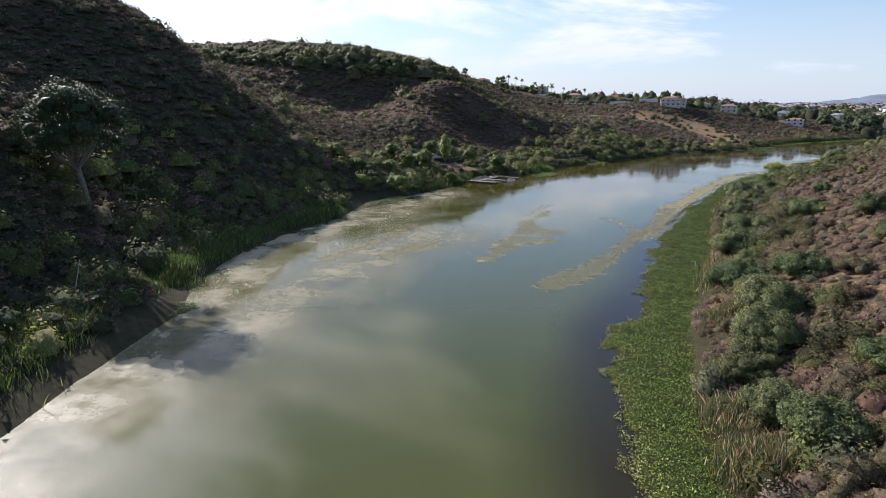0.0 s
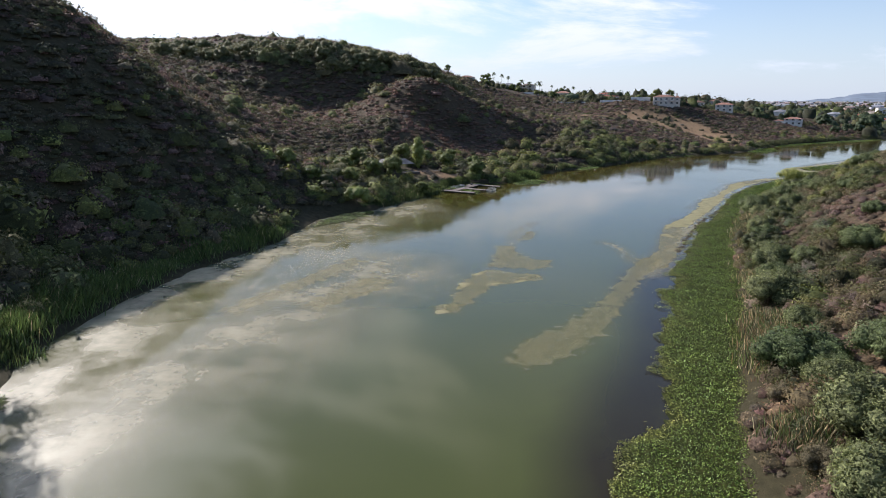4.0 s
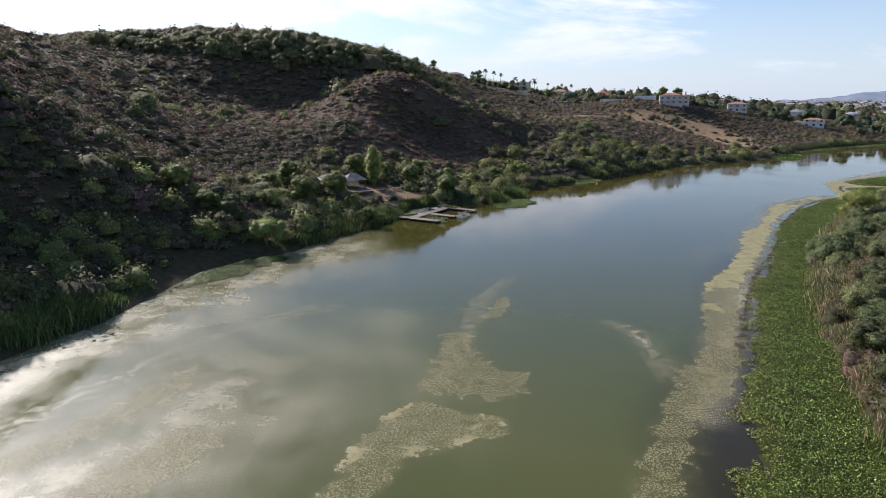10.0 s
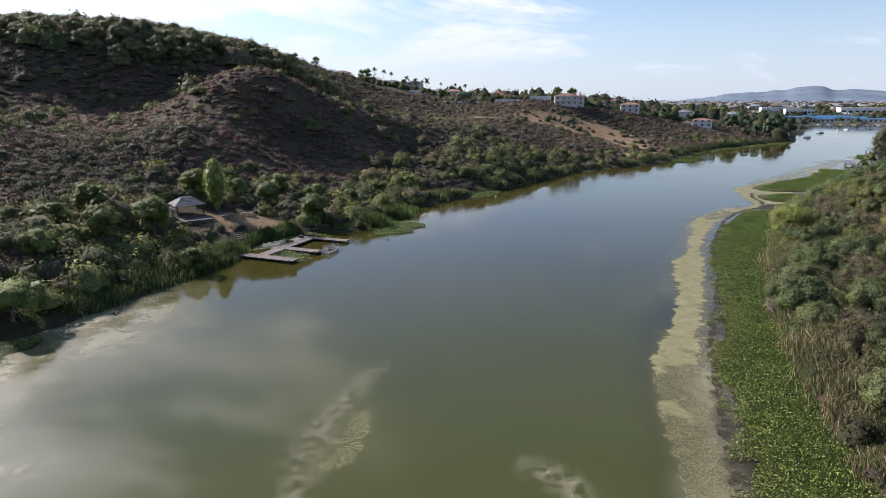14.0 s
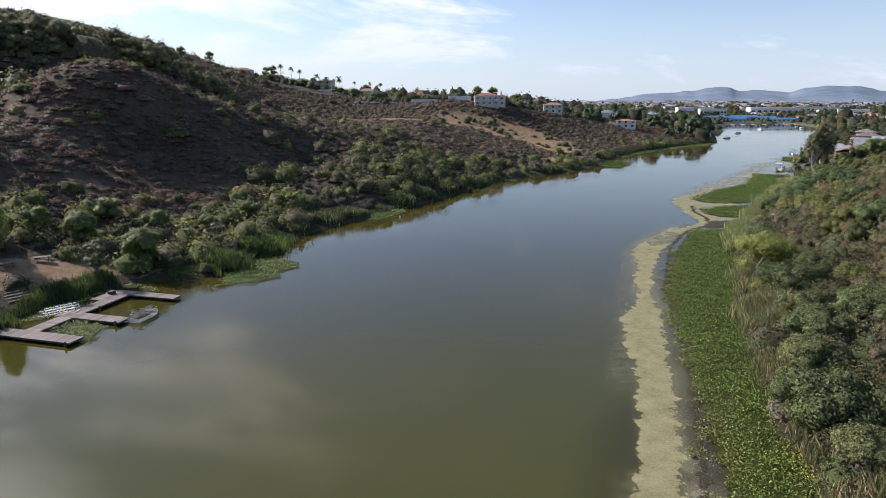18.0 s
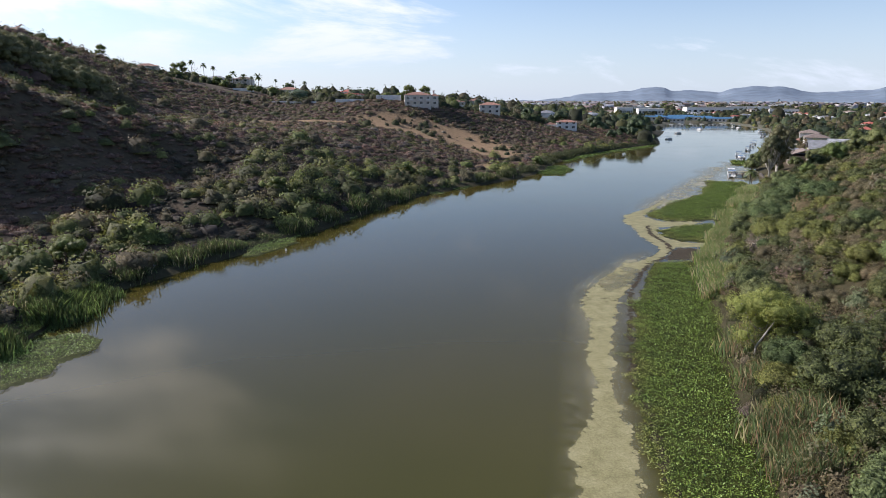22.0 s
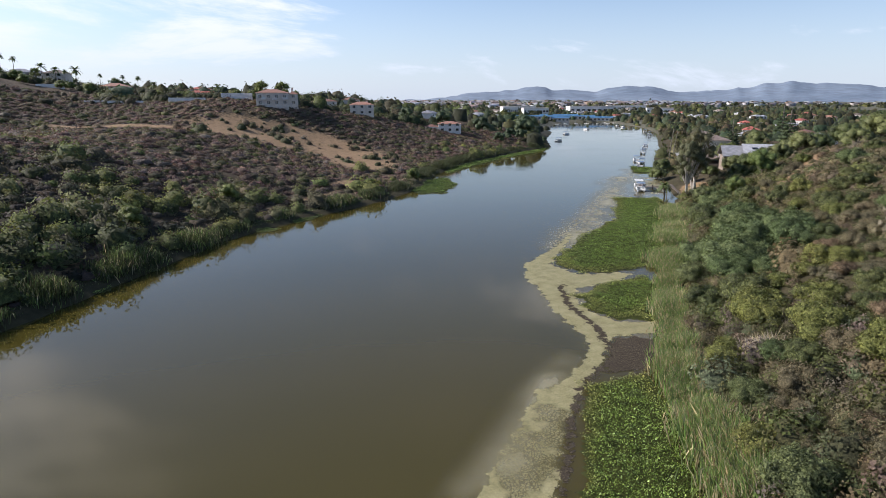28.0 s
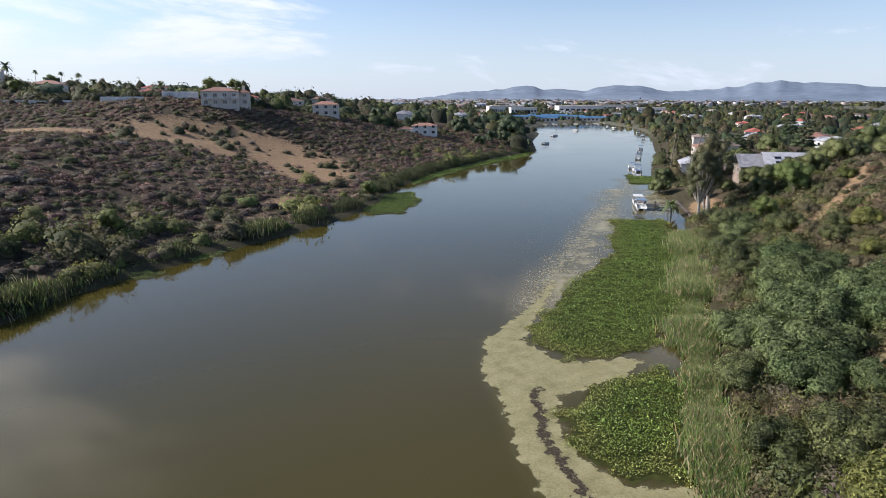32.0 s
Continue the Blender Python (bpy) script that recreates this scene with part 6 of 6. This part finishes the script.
def gable_roof(x0, x1, y0, y1, z, rise, over=0.5, thick=0.18, along_x=True):
    bm = bmesh.new()
    x0, x1, y0, y1 = x0 - over, x1 + over, y0 - over, y1 + over
    for dz in (0.0, -thick):
        if along_x:
            c = (y0 + y1) / 2
            pts = [[(x0, y0, z + dz), (x1, y0, z + dz), (x1, c, z + rise + dz), (x0, c, z + rise + dz)], [(x0, c, z + rise + dz), (x1, c, z + rise + dz), (x1, y1, z + dz), (x0, y1, z + dz)]]
        else:
            c = (x0 + x1) / 2
            pts = [[(x0, y1, z + dz), (x0, y0, z + dz), (c, y0, z + rise + dz), (c, y1, z + rise + dz)], [(c, y1, z + rise + dz), (c, y0, z + rise + dz), (x1, y0, z + dz), (x1, y1, z + dz)]]
        for q in pts:
            poly(bm, q if dz == 0 else q[::-1])
    bmesh.ops.remove_doubles(bm, verts=bm.verts[:], dist=0.001)
    edges = [e for e in bm.edges if e.is_boundary]
    bmesh.ops.bridge_loops(bm, edges=edges)
    return bm


def hip(x0, x1, y0, y1, z, rise, over=0.5):
    bm = bmesh.new()
    x0, x1, y0, y1 = x0 - over, x1 + over, y0 - over, y1 + over
    w = min(x1 - x0, y1 - y0) / 2
    base = [bm.verts.new(p) for p in ((x0, y0, z), (x1, y0, z), (x1, y1, z), (x0, y1, z))]
    if x1 - x0 >= y1 - y0:
        r = [bm.verts.new((x0 + w, (y0 + y1) / 2, z + rise)), bm.verts.new((x1 - w + 0.01, (y0 + y1) / 2, z + rise))]
        fs = [(base[0], base[1], r[1], r[0]), (base[1], base[2], r[1]), (base[2], base[3], r[0], r[1]), (base[3], base[0], r[0])]
    else:
        r = [bm.verts.new(((x0 + x1) / 2, y0 + w, z + rise)), bm.verts.new(((x0 + x1) / 2, y1 - w + 0.01, z + rise))]
        fs = [(base[0], base[1], r[0]), (base[1], base[2], r[1], r[0]), (base[2], base[3], r[1]), (base[3], base[0], r[0], r[1])]
    for f in fs:
        bm.faces.new(f)
    bm.faces.new(base[::-1])
    return bm


def window(parent, x, y, z, w, h, face, frame_mat=M_FRAME, bars=True):
    """A framed window proud of a wall: face gives the wall's outward side."""
    turn = {"-y": 0, "+x": 90, "+y": 180, "-x": 270}[face]
    ob = part("window", boxed(-w / 2 - 0.08, w / 2 + 0.08, -0.06, 0.05, -h / 2 - 0.08, h / 2 + 0.08), frame_mat, parent)
    ob.matrix_basis = pose(x, y, z, 0, 0, turn)
    part("pane", boxed(-w / 2, w / 2, -0.075, -0.05, -h / 2, h / 2), M_GLASS, ob)
    if bars:
        part("mullion", boxed(-0.03, 0.03, -0.09, -0.05, -h / 2, h / 2), frame_mat, ob)
    return ob


def house(name, label, blocks, wall_mat, roof_mat, chimney=None, hipped=True, sparse=False):
    """blocks: x0, x1, y0, y1, eaves height, roof rise, storeys. Windows on the four sides, in rows."""
    thing = empty(name, label, "house")
    for x0, x1, y0, y1, z, rise, storeys in blocks:
        part("wall", boxed(x0, x1, y0, y1, -2.5, z), wall_mat, thing)
        part("roof", hip(x0, x1, y0, y1, z + 0.01, rise) if hipped else gable_roof(x0, x1, y0, y1, z + 0.2, rise), roof_mat, thing)
        for s in range(storeys):
            zz = 1.6 + 2.9 * s
            n = max(1, int((x1 - x0) / (5.5 if sparse else 3.4)))
            for k in range(n):
                xx = x0 + (k + 0.5) * (x1 - x0) / n
                for face, yy in (("-y", y0), ("+y", y1)):
                    window(thing, xx, yy, zz, 1.9 if sparse else 1.5, 1.35, face, bars=not sparse)
            if sparse:
                continue
            n = max(1, int((y1 - y0) / 4.5))
            for k in range(n):
                yy = y0 + (k + 0.5) * (y1 - y0) / n
                for face, xx in (("-x", x0), ("+x", x1)):
                    window(thing, xx, yy, zz, 1.3, 1.3, face)
    if chimney:
        cx, cy, cz = chimney
        ch = part("chimney", boxed(cx - 0.5, cx + 0.5, cy - 0.4, cy + 0.4, 2, cz, bevel=0.02), wall_mat, thing)
        part("cap", boxed(cx - 0.62, cx + 0.62, cy - 0.52, cy + 0.52, cz + 0.005, cz + 0.18), roof_mat, ch)
    return thing


h1 = house("hilltop_house", "large two-storey cream stucco house with a terracotta roof", [(-9.5, 6.0, -5, 6, 6.2, 1.7, 2), (6.02, 10.5, -2, 6, 5.6, 1.4, 2)], M_STUCCO, M_TILE, (8, 3, 8.6))
h1.matrix_basis = pose(131, 489, ground_z(131, 488) + 0.3, 0, 0, -12)
for k in range(3):
    part("balcony", boxed(-7 + k * 5, -4.6 + k * 5, -6.4, -5.02, 2.9, 3.9, bevel=0.04), M_WHITE, h1)
h2 = house("hilltop_house", "two-storey cream house with a terracotta hip roof on the ridge", [(-6.5, 6.5, -4.5, 4.5, 5.6, 1.6, 2)], M_STUCCO, M_TILE, (3, 2, 7.8))
h2.matrix_basis = pose(182, 507, ground_z(182, 507) + 0.2, 0, 0, -18)
h3 = house("lakeside_house", "white two-storey house with a terracotta roof above the headland", [(-7, 6, -5, 4, 4.8, 1.5, 2), (-15, -7.02, -3, 5, 3.2, 1.4, 1)], M_WHITE, M_TILE)
h3.matrix_basis = pose(233, 497, ground_z(233, 497) + 0.2, 0, 0, -25)

M_TAN = plain("tan_board_walls", (0.2, 0.155, 0.12), (0.3, 0.24, 0.19), 0.9, 0.6, 20.0)
grey = house("lakeside_house", "lakeside house with a grey gabled roof and skylights", [(-7, 7, -6, 6, 2.6, 3.6, 1), (-13, -7.02, -4, 7, 2.5, 3.0, 1)], M_TAN, M_GREYROOF, (-2, 1, 5.8), hipped=False)
grey.matrix_basis = pose(245, 302, ground_z(245, 302) - 2.0, 0, 0, -42)
brown = house("lakeside_house", "single-storey house with a low brown gabled roof", [(-7, 7, -5, 5, 3.0, 2.0, 1)], M_TAN, M_BROWNROOF, hipped=False)
brown.matrix_basis = pose(243, 320, ground_z(243, 320) - 0.8, 0, 0, 48)
M_PANEL = plain("dark_solar_panel", (0.012, 0.016, 0.03), (0.03, 0.035, 0.055), 0.2, 2.0, 20.0)
for k in range(6):
    bm = boxed(-0.8, 0.8, -0.5, 0.5, 0, 0.05)
    pn = part("solar_panel", bm, M_PANEL, grey, "dark blue solar panel")
    pn.matrix_basis = pose(-4 + 1.75 * (k % 3) * 1.4, -4.4 + 1.9 * (k // 3), 4.1 + 1.05 * (k // 3), 29.0, 0, 0)

# white garden walls along the ridge
M_WALLW = plain("whitewashed_wall", (0.68, 0.66, 0.62), (0.84, 0.82, 0.78), 0.9, 0.5, 14.0)
for x, y, length, turn, tall_by in [(114, 500, 15, -14, 4.2), (91, 503, 17, -14, 3.4), (64, 512, 16, -14, 3.0), (51, 520, 10, -20, 2.6), (30, 560, 14, -20, 3.2)]:
    w = tagged(part("garden_wall", boxed(-length / 2, length / 2, -0.2, 0.2, -1.5, tall_by, bevel=0.03), M_WALLW), "long whitewashed garden wall on the ridge", "wall", "walls on the ridge")
    w.matrix_basis = pose(x, y, ground_z(x, y) - 1.4, 0, 0, turn)

# ---------------------------------------------------------------- the lakeside jetty and its pontoon boats
M_CANOPY = plain("blue_grey_canvas", (0.10, 0.16, 0.24), (0.19, 0.26, 0.36), 0.8, 1.5, 20.0)


def pontoon_boat(label, mat):
    thing = empty("pontoon_boat", label, "boat")
    for s in (-0.85, 0.85):
        bm = bmesh.new()
        tube(bm, (-3, s, 0.05), (2.6, s, 0.05), 0.32, 0.32, 10)
        tube(bm, (2.6, s, 0.05), (3.3, s, 0.2), 0.32, 0.06, 10)
        part("pontoon", bm, M_STEEL, thing)
    part("deck", boxed(-3, 2.7, -1.25, 1.25, 0.38, 0.46, bevel=0.02), M_HULL, thing)
    for s in (-1.2, 1.2):
        part("side_panel", boxed(-2.9, 2.3, s - 0.03, s + 0.03, 0.465, 1.1, bevel=0.015), M_HULL, thing)
    part("seat", boxed(-2.7, -1.9, -1.1, 1.1, 0.47, 0.95, bevel=0.06), M_HULL, thing)
    part("console", boxed(-0.4, 0.2, 0.3, 0.95, 0.47, 1.35, bevel=0.05), M_HULL, thing)
    for x in (-2.2, 1.2):
        for s in (-1.1, 1.1):
            part("post", tube(bmesh.new(), (x, s, 0.46), (x, s, 2.35), 0.03, 0.03, 6), M_STEEL, thing)
    part("canopy", boxed(-2.6, 1.6, -1.3, 1.3, 2.35, 2.45, bevel=0.03), mat, thing)
    return thing


pb = pontoon_boat("pontoon boat with a pale canvas canopy at the jetty", M_HULL)
pb.matrix_basis = pose(210.5, 321.5, 0.1, 0, 0, -130)
pb2 = pontoon_boat("pontoon boat with a blue canvas cover at the jetty", M_CANOPY)
pb2.matrix_basis = pose(206.3, 316.3, 0.1, 0, 0, -130)
jetty = empty("jetty", "grey timber jetty on piles by the lakeside garden", "jetty", pose(214, 314, 0, 0, 0, 130))
part("deck", boxed(-1, 7.5, -0.9, 0.9, 0.75, 0.85, bevel=0.01), M_DECK, jetty)
part("deck", boxed(6.0, 8.0, -5, -0.92, 0.75, 0.85, bevel=0.01), M_DECK, jetty)
for x, y in [(0, -0.8), (0, 0.8), (3.5, -0.8), (3.5, 0.8), (7.3, 0.8), (7.8, -4.6), (6.2, -4.6)]:
    part("pile", tube(bmesh.new(), (x, y, -2), (x, y, 1.5), 0.12, 0.12, 8), M_TIMBER, jetty)
far_boat = pontoon_boat("small moored pontoon boat on the far shore", M_CANOPY)
bm_spots = [(268, 379, 60), (275, 389, 50), (307, 417, 40), (335, 444, 45), (350, 458, 50), (420, 524, 45), (446, 550, 30), (475, 584, 50), (520, 660, 70), (540, 690, 60), (388, 585, 10), (330, 520, 200), (455, 640, 90), (257, 368, 45)]
for i, (x, y, turn) in enumerate(bm_spots):
    m = pose(x, y, 0.1, 0, 0, turn)
    if i == 0:
        far_boat.matrix_basis = m
        tagged(far_boat, group="moored boats")
    else:
        copy_thing(far_boat, m)
wall_rock = tagged(part("retaining_wall", boxed(-14, 14, -0.35, 0.35, -1.0, 0.7, bevel=0.05), M_TIMBER), "low dark timber retaining wall at the water's edge", "wall")
wall_rock.matrix_basis = pose(213, 308, 0.2, 0, 0, 50)

# ---------------------------------------------------------------- the town round the far end
kinds = [
    house("town_house", "single-storey cream house with a terracotta roof", [(-7, 7, -5, 5, 3.0, 1.9, 1)], M_STUCCO, M_TILE, sparse=True),
    house("town_house", "white house with a grey shingled roof", [(-7.5, 6, -5, 5, 3.0, 2.0, 1), (6.02, 11, -4, 4, 2.8, 1.6, 1)], M_WHITE, M_GREYROOF, sparse=True),
    house("town_house", "two-storey cream house with a brown roof", [(-6, 6, -5, 5, 5.6, 1.9, 2)], M_STUCCO, M_BROWNROOF, sparse=True),
    house("town_house", "white house with a bright red tiled roof", [(-8, 8, -5, 5, 3.2, 2.0, 1)], M_WHITE, M_REDROOF, sparse=True)]
g = np.random.default_rng(12)
spots = [(345, 348, 60, 1), (478, 408, 50, 3), (420, 438, 40, 3), (475, 450, 30, 0), (295, 362, 46, 2), (268, 352, 44, 1), (318, 388, 48, 0), (345, 412, 45, 2), (375, 405, 30, 1), (372, 372, 20, 0), (30, 612, -20, 2), (-30, 585, 10, 0), (-235, 560, 5, 1), (-190, 575, -10, 0), (-168, 580, 12, 2), (-285, 545, 10, 0), (60, 575, -15, 0), (12, 620, 0, 1)]
tries = 0
while len(spots) < 150 and tries < 6000:
    tries += 1
    x, y = g.uniform(80, 900), g.uniform(330, 1250)
    if y > 560 or x > 360:
        s = float(shores(np.array([x]), np.array([y]))[0][0])
        if s > 14 and all(math.hypot(x - p[0], y - p[1]) > 19 for p in spots) and math.hypot(x - 100, y - 200) > 330 and not (500 < x < 660 and 780 < y < 900):
            spots.append((x, y, g.choice([0, 90, 45, 45, 20, -30]) + g.uniform(-8, 8), int(g.integers(0, 4))))
used = set()
for x, y, turn, k in spots:
    k = int(k)
    m = pose(x, y, ground_z(x, y) + 0.3, 0, 0, turn)
    if k not in used:
        kinds[k].matrix_basis = m
        tagged(kinds[k], group="houses of the town")
        used.add(k)
    else:
        copy_thing(kinds[k], m)

# marina sheds with blue roofs, a white store and office blocks
M_BLUE = plain("blue_metal_roof", (0.05, 0.14, 0.26), (0.09, 0.22, 0.36), 0.5, 1.0, 10.0)
for x, y, length, turn in [(520, 822, 46, -25), (560, 838, 44, -22), (600, 832, 46, -28), (545, 812, 40, -25), (620, 808, 40, -40), (585, 852, 50, -24)]:
    sh = empty("marina_shed", "long marina shed with a blue metal roof", "shed", pose(x, y, max(ground_z(x, y), 0.5), 0, 0, turn), "marina sheds")
    part("wall", boxed(-length / 2, length / 2, -5, 5, -2, 3.6), M_STUCCO, sh)
    part("roof", gable_roof(-length / 2, length / 2, -5, 5, 3.85, 1.6), M_BLUE, sh)
    for k in range(8):
        window(sh, -length / 2 + (k + 0.5) * length / 8, -5, 1.8, 2.4, 2.0, "-y")
for x, y, lx, ly, z, turn, lab in [(735, 968, 70, 30, 11, -25, "big white store with a flat roof"), (640, 985, 40, 16, 9, -20, "white office block beyond the marina"), (575, 960, 24, 14, 12, -15, "white office block beyond the marina"), (820, 900, 40, 20, 8, -40, "white office block beyond the marina"), (690, 1100, 60, 20, 9, -20, "white office block beyond the marina"), (900, 1060, 70, 24, 9, -35, "white office block beyond the marina")]:
    blk = empty("store_building", lab, "building", pose(x, y, ground_z(x, y), 0, 0, turn))
    part("wall", boxed(-lx / 2, lx / 2, -ly / 2, ly / 2, -2, z), M_WHITE, blk)
    part("parapet", boxed(-lx / 2 - 0.3, lx / 2 + 0.3, -ly / 2 - 0.3, ly / 2 + 0.3, z + 0.005, z + 0.8), M_STUCCO, blk)
    for k in range(8):
        window(blk, -lx / 2 + (k + 0.5) * lx / 8, -ly / 2, z * 0.5, lx / 14, z * 0.3, "-y")
for i in range(12):
    x, y = 480 + 11 * i, 782 - 5 * (i % 5) - 1.5 * i
    bt = skiff("sail_boat", "white sailing boat moored at the marina", 7.5, 2.4, M_HULL)
    bt.matrix_basis = pose(x, y, 0.1, 0, 0, 60 + 9 * (i % 4))
    tagged(bt, group="boats at the marina")
    part("mast", tube(bmesh.new(), (0.5, 0, 0.2), (0.5, 0, 8 + 2 * (i % 3)), 0.09, 0.05, 6), M_STEEL, bt)

# street trees and garden greenery of the town
x, y = RNG.uniform(60, 1150, 7500), RNG.uniform(320, 1500, 7500)
s = shores(x, y)[0]
ok = (s > 5) & ((y > 520) | (x > 270)) & (np.hypot(x - 100, y - 200) > 300)
x, y = x[ok], y[ok]
strew("town_trees", "dark green street and garden trees of the far town", x, y, 3.3, 1.35, [GREEN, DARK, OLIVE, (0.07, 0.10, 0.05)], [3, 5, 1, 4], 22, 0.2, core=0.9)
x, y = scatter(1100, 215, 560, 325, 680, lambda x, y: (shores(x, y)[0] > 3) * (~shores(x, y)[1]) * (0.45 + 0.5 * lattice(x, y, 15, 25)))
strew("lakeside_gardens", "leafy gardens and hedges of the east shore", x, y, 2.6, 1.2, [GREEN, OLIVE, DARK, BRIGHT], [4, 3, 3, 1], 60, 0.2)
# the shelter belt along the ridge and behind the palms
x, y = scatter(1900, -330, 260, 508, 660, lambda x, y: (shores(x, y)[0] > 30) * (height(x, y) > 15) * (0.4 + 0.5 * lattice(x, y, 18, 15)))
strew("ridge_trees", "dark garden trees and hedges along the ridge", x, y, 2.3, 1.2, [DARK, GREEN, OLIVE], [4, 3, 2], 90, 0.13, True, 0.74)
RIDGE_HEDGE = [(-60, 560), (0, 588), (45, 575), (62, 524), (95, 513), (120, 507), (148, 503), (180, 522), (215, 514), (245, 505)]
x, y = scatter(9000, -70, 260, 495, 600, lambda x, y: 0.5 * (line_distance(x, y, RIDGE_HEDGE) < 7) * (np.hypot(x - 131, y - 489) > 13) * (np.hypot(x - 182, y - 507) > 9) * (np.hypot(x - 233, y - 497) > 10))
strew("ridge_hedge", "tall dark hedge trees behind the ridge walls", x, y, 1.8, 1.35, [DARK, GREEN, (0.06, 0.08, 0.03)], [4, 2, 3], 90, 0.13, True, 0.74)
x, y = RNG.uniform(-900, 1900, 3200), RNG.uniform(900, 3600, 3200)
strew("distant_trees", "dark tree cover of the distant suburbs", x, y, 6.5, 0.9, [DARK, GREEN, (0.09, 0.10, 0.07)], [3, 3, 2], 14, 0.4)
# pale dots of far roofs
n = 1400
x, y = RNG.uniform(-700, 2100, n), RNG.uniform(1150, 3600, n)
z = height(x, y)
cube = np.array([(-1, -1, 0), (1, -1, 0), (1, 1, 0), (-1, 1, 0), (-1, -1, 1), (1, -1, 1), (1, 1, 1), (-1, 1, 1), (-1, 0, 1.45), (1, 0, 1.45)], float)
size = np.stack([RNG.uniform(6, 13, n), RNG.uniform(5, 8, n), RNG.uniform(4, 8, n)], 1)
co = cube[None] * size[:, None] + np.stack([x, y, z], 1)[:, None]
quads = np.array([(0, 1, 5, 4), (1, 2, 6, 5), (2, 3, 7, 6), (3, 0, 4, 7), (4, 5, 9, 8), (6, 7, 8, 9)])
tint = palette(n, [(0.4, 0.4, 0.39), (0.3, 0.28, 0.26), (0.28, 0.21, 0.17)], [3, 3, 2])
M_FARHOUSE, nt, b = material("distant_house_walls")
a = nd(nt, "ShaderNodeAttribute")
a.attribute_name = "tint"
fn = noise_node(nt, 0.3, 3.0)
fr = ramp_node(nt, fn.outputs["Fac"], [(0.3, (0.75, 0.72, 0.7)), (0.7, (1.1, 1.1, 1.1))])
nt.links.new(mixed(nt, "MULTIPLY", 1.0, a.outputs["Color"], fr.outputs[0]), b.inputs["Base Color"])
b.inputs["Roughness"].default_value = 0.9
f = (quads[None] + (np.arange(n) * 10)[:, None, None]).reshape(-1, 4)
tagged(new("distant_houses", mesh_of("distant_houses", co.reshape(-1, 3), f, M_FARHOUSE, np.repeat(tint, 10, 0))), "pale houses scattered over the distant suburbs", "houses", kind="stuff")

# hills on the skyline, with haze mixed into their blue grey base colour
M_FARHILL = plain("hazed_hill_colour", (0.12, 0.16, 0.21), (0.19, 0.235, 0.29), 1.0, 0.004, 0.02)
na, nr = 420, 9
ang = np.radians(np.linspace(-30, 80, na))
deg = np.degrees(ang)
crest = 40 + 75 * np.exp(-((deg - 35.5) / 3.2) ** 2) + 78 * np.exp(-((deg - 43.5) / 3.6) ** 2) + 95 * np.exp(-((deg - 57) / 7) ** 2) + 25 * np.exp(-((deg - 29) / 4) ** 2) + 60 * np.exp(-((deg - 72) / 6) ** 2)
crest = 0.86 * crest * np.clip((deg - 20) / 10, 0.15, 1) + 13 * (1 - np.abs(lattice(deg, deg * 0, 2.3, 51))) + 8 * lattice(deg, deg * 0, 0.9, 52) + 3 * lattice(deg, deg * 0, 0.35, 54)
rad = np.linspace(3600, 4500, nr)
k = np.linspace(0, 1, nr)[:, None]
zz = 8 + k ** 0.8 * crest[None] * (1 + 0.12 * lattice(deg[None] + 0 * k, 40 * k + 0 * deg[None], 1.3, 53) * (1 - k))
co = np.stack([100 + rad[:, None] * np.sin(ang)[None], 200 + rad[:, None] * np.cos(ang)[None], zz], -1).reshape(-1, 3)
i = np.arange(na * nr).reshape(nr, na)
f = np.stack([i[:-1, :-1], i[:-1, 1:], i[1:, 1:], i[1:, :-1]], -1).reshape(-1, 4)
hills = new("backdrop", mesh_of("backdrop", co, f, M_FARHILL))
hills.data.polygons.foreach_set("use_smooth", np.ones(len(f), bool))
tagged(hills, "skyline hills with blue grey haze painted into their colour", "hills", kind="structure")


# ---------------------------------------------------------------- the lily leaves nearest the flight, one by one
g = np.random.default_rng(77)
leaf_meshes = []
for k in range(4):
    bm = bmesh.new()
    rim = [bm.verts.new((0.09 * math.sin(a) * (1 + 0.06 * k), -0.09 * math.cos(a), 0.02 * (1 - math.cos(2 * a)) * (k - 1.5) * 0.4)) for a in [0.35 + j * (6.283 - 0.7) / 8 for j in range(9)]]
    mid = bm.verts.new((0, -0.02, -0.012))
    for p, q in zip(rim[:-1], rim[1:]):
        bm.faces.new((mid, p, q))
    me = bpy.data.meshes.new("leaf")
    bm.to_mesh(me)
    bm.free()
    c = np.ones((len(me.vertices), 4), np.float32)
    c[:, :3] = ((0.125, 0.2, 0.025), (0.14, 0.2, 0.03), (0.2, 0.2, 0.045), (0.11, 0.18, 0.02))[k]
    me.attributes.new("tint", "FLOAT_COLOR", "POINT").data.foreach_set("color", c.ravel())
    me.materials.append(M_PAD)
    leaf_meshes.append(me)
for x, y in zip(bed_x[single], bed_y[single]):
    ob = new("leaf", leaf_meshes[int(g.integers(0, 4))])
    ob.parent = lily
    s = 0.72 * g.lognormal(0, 0.2)
    ob.matrix_basis = pose(x, y, 0.04 + g.uniform(0, 0.22), g.normal(0, 18), g.normal(0, 18), g.uniform(0, 360)) @ Matrix.Diagonal((s, s, s, 1))
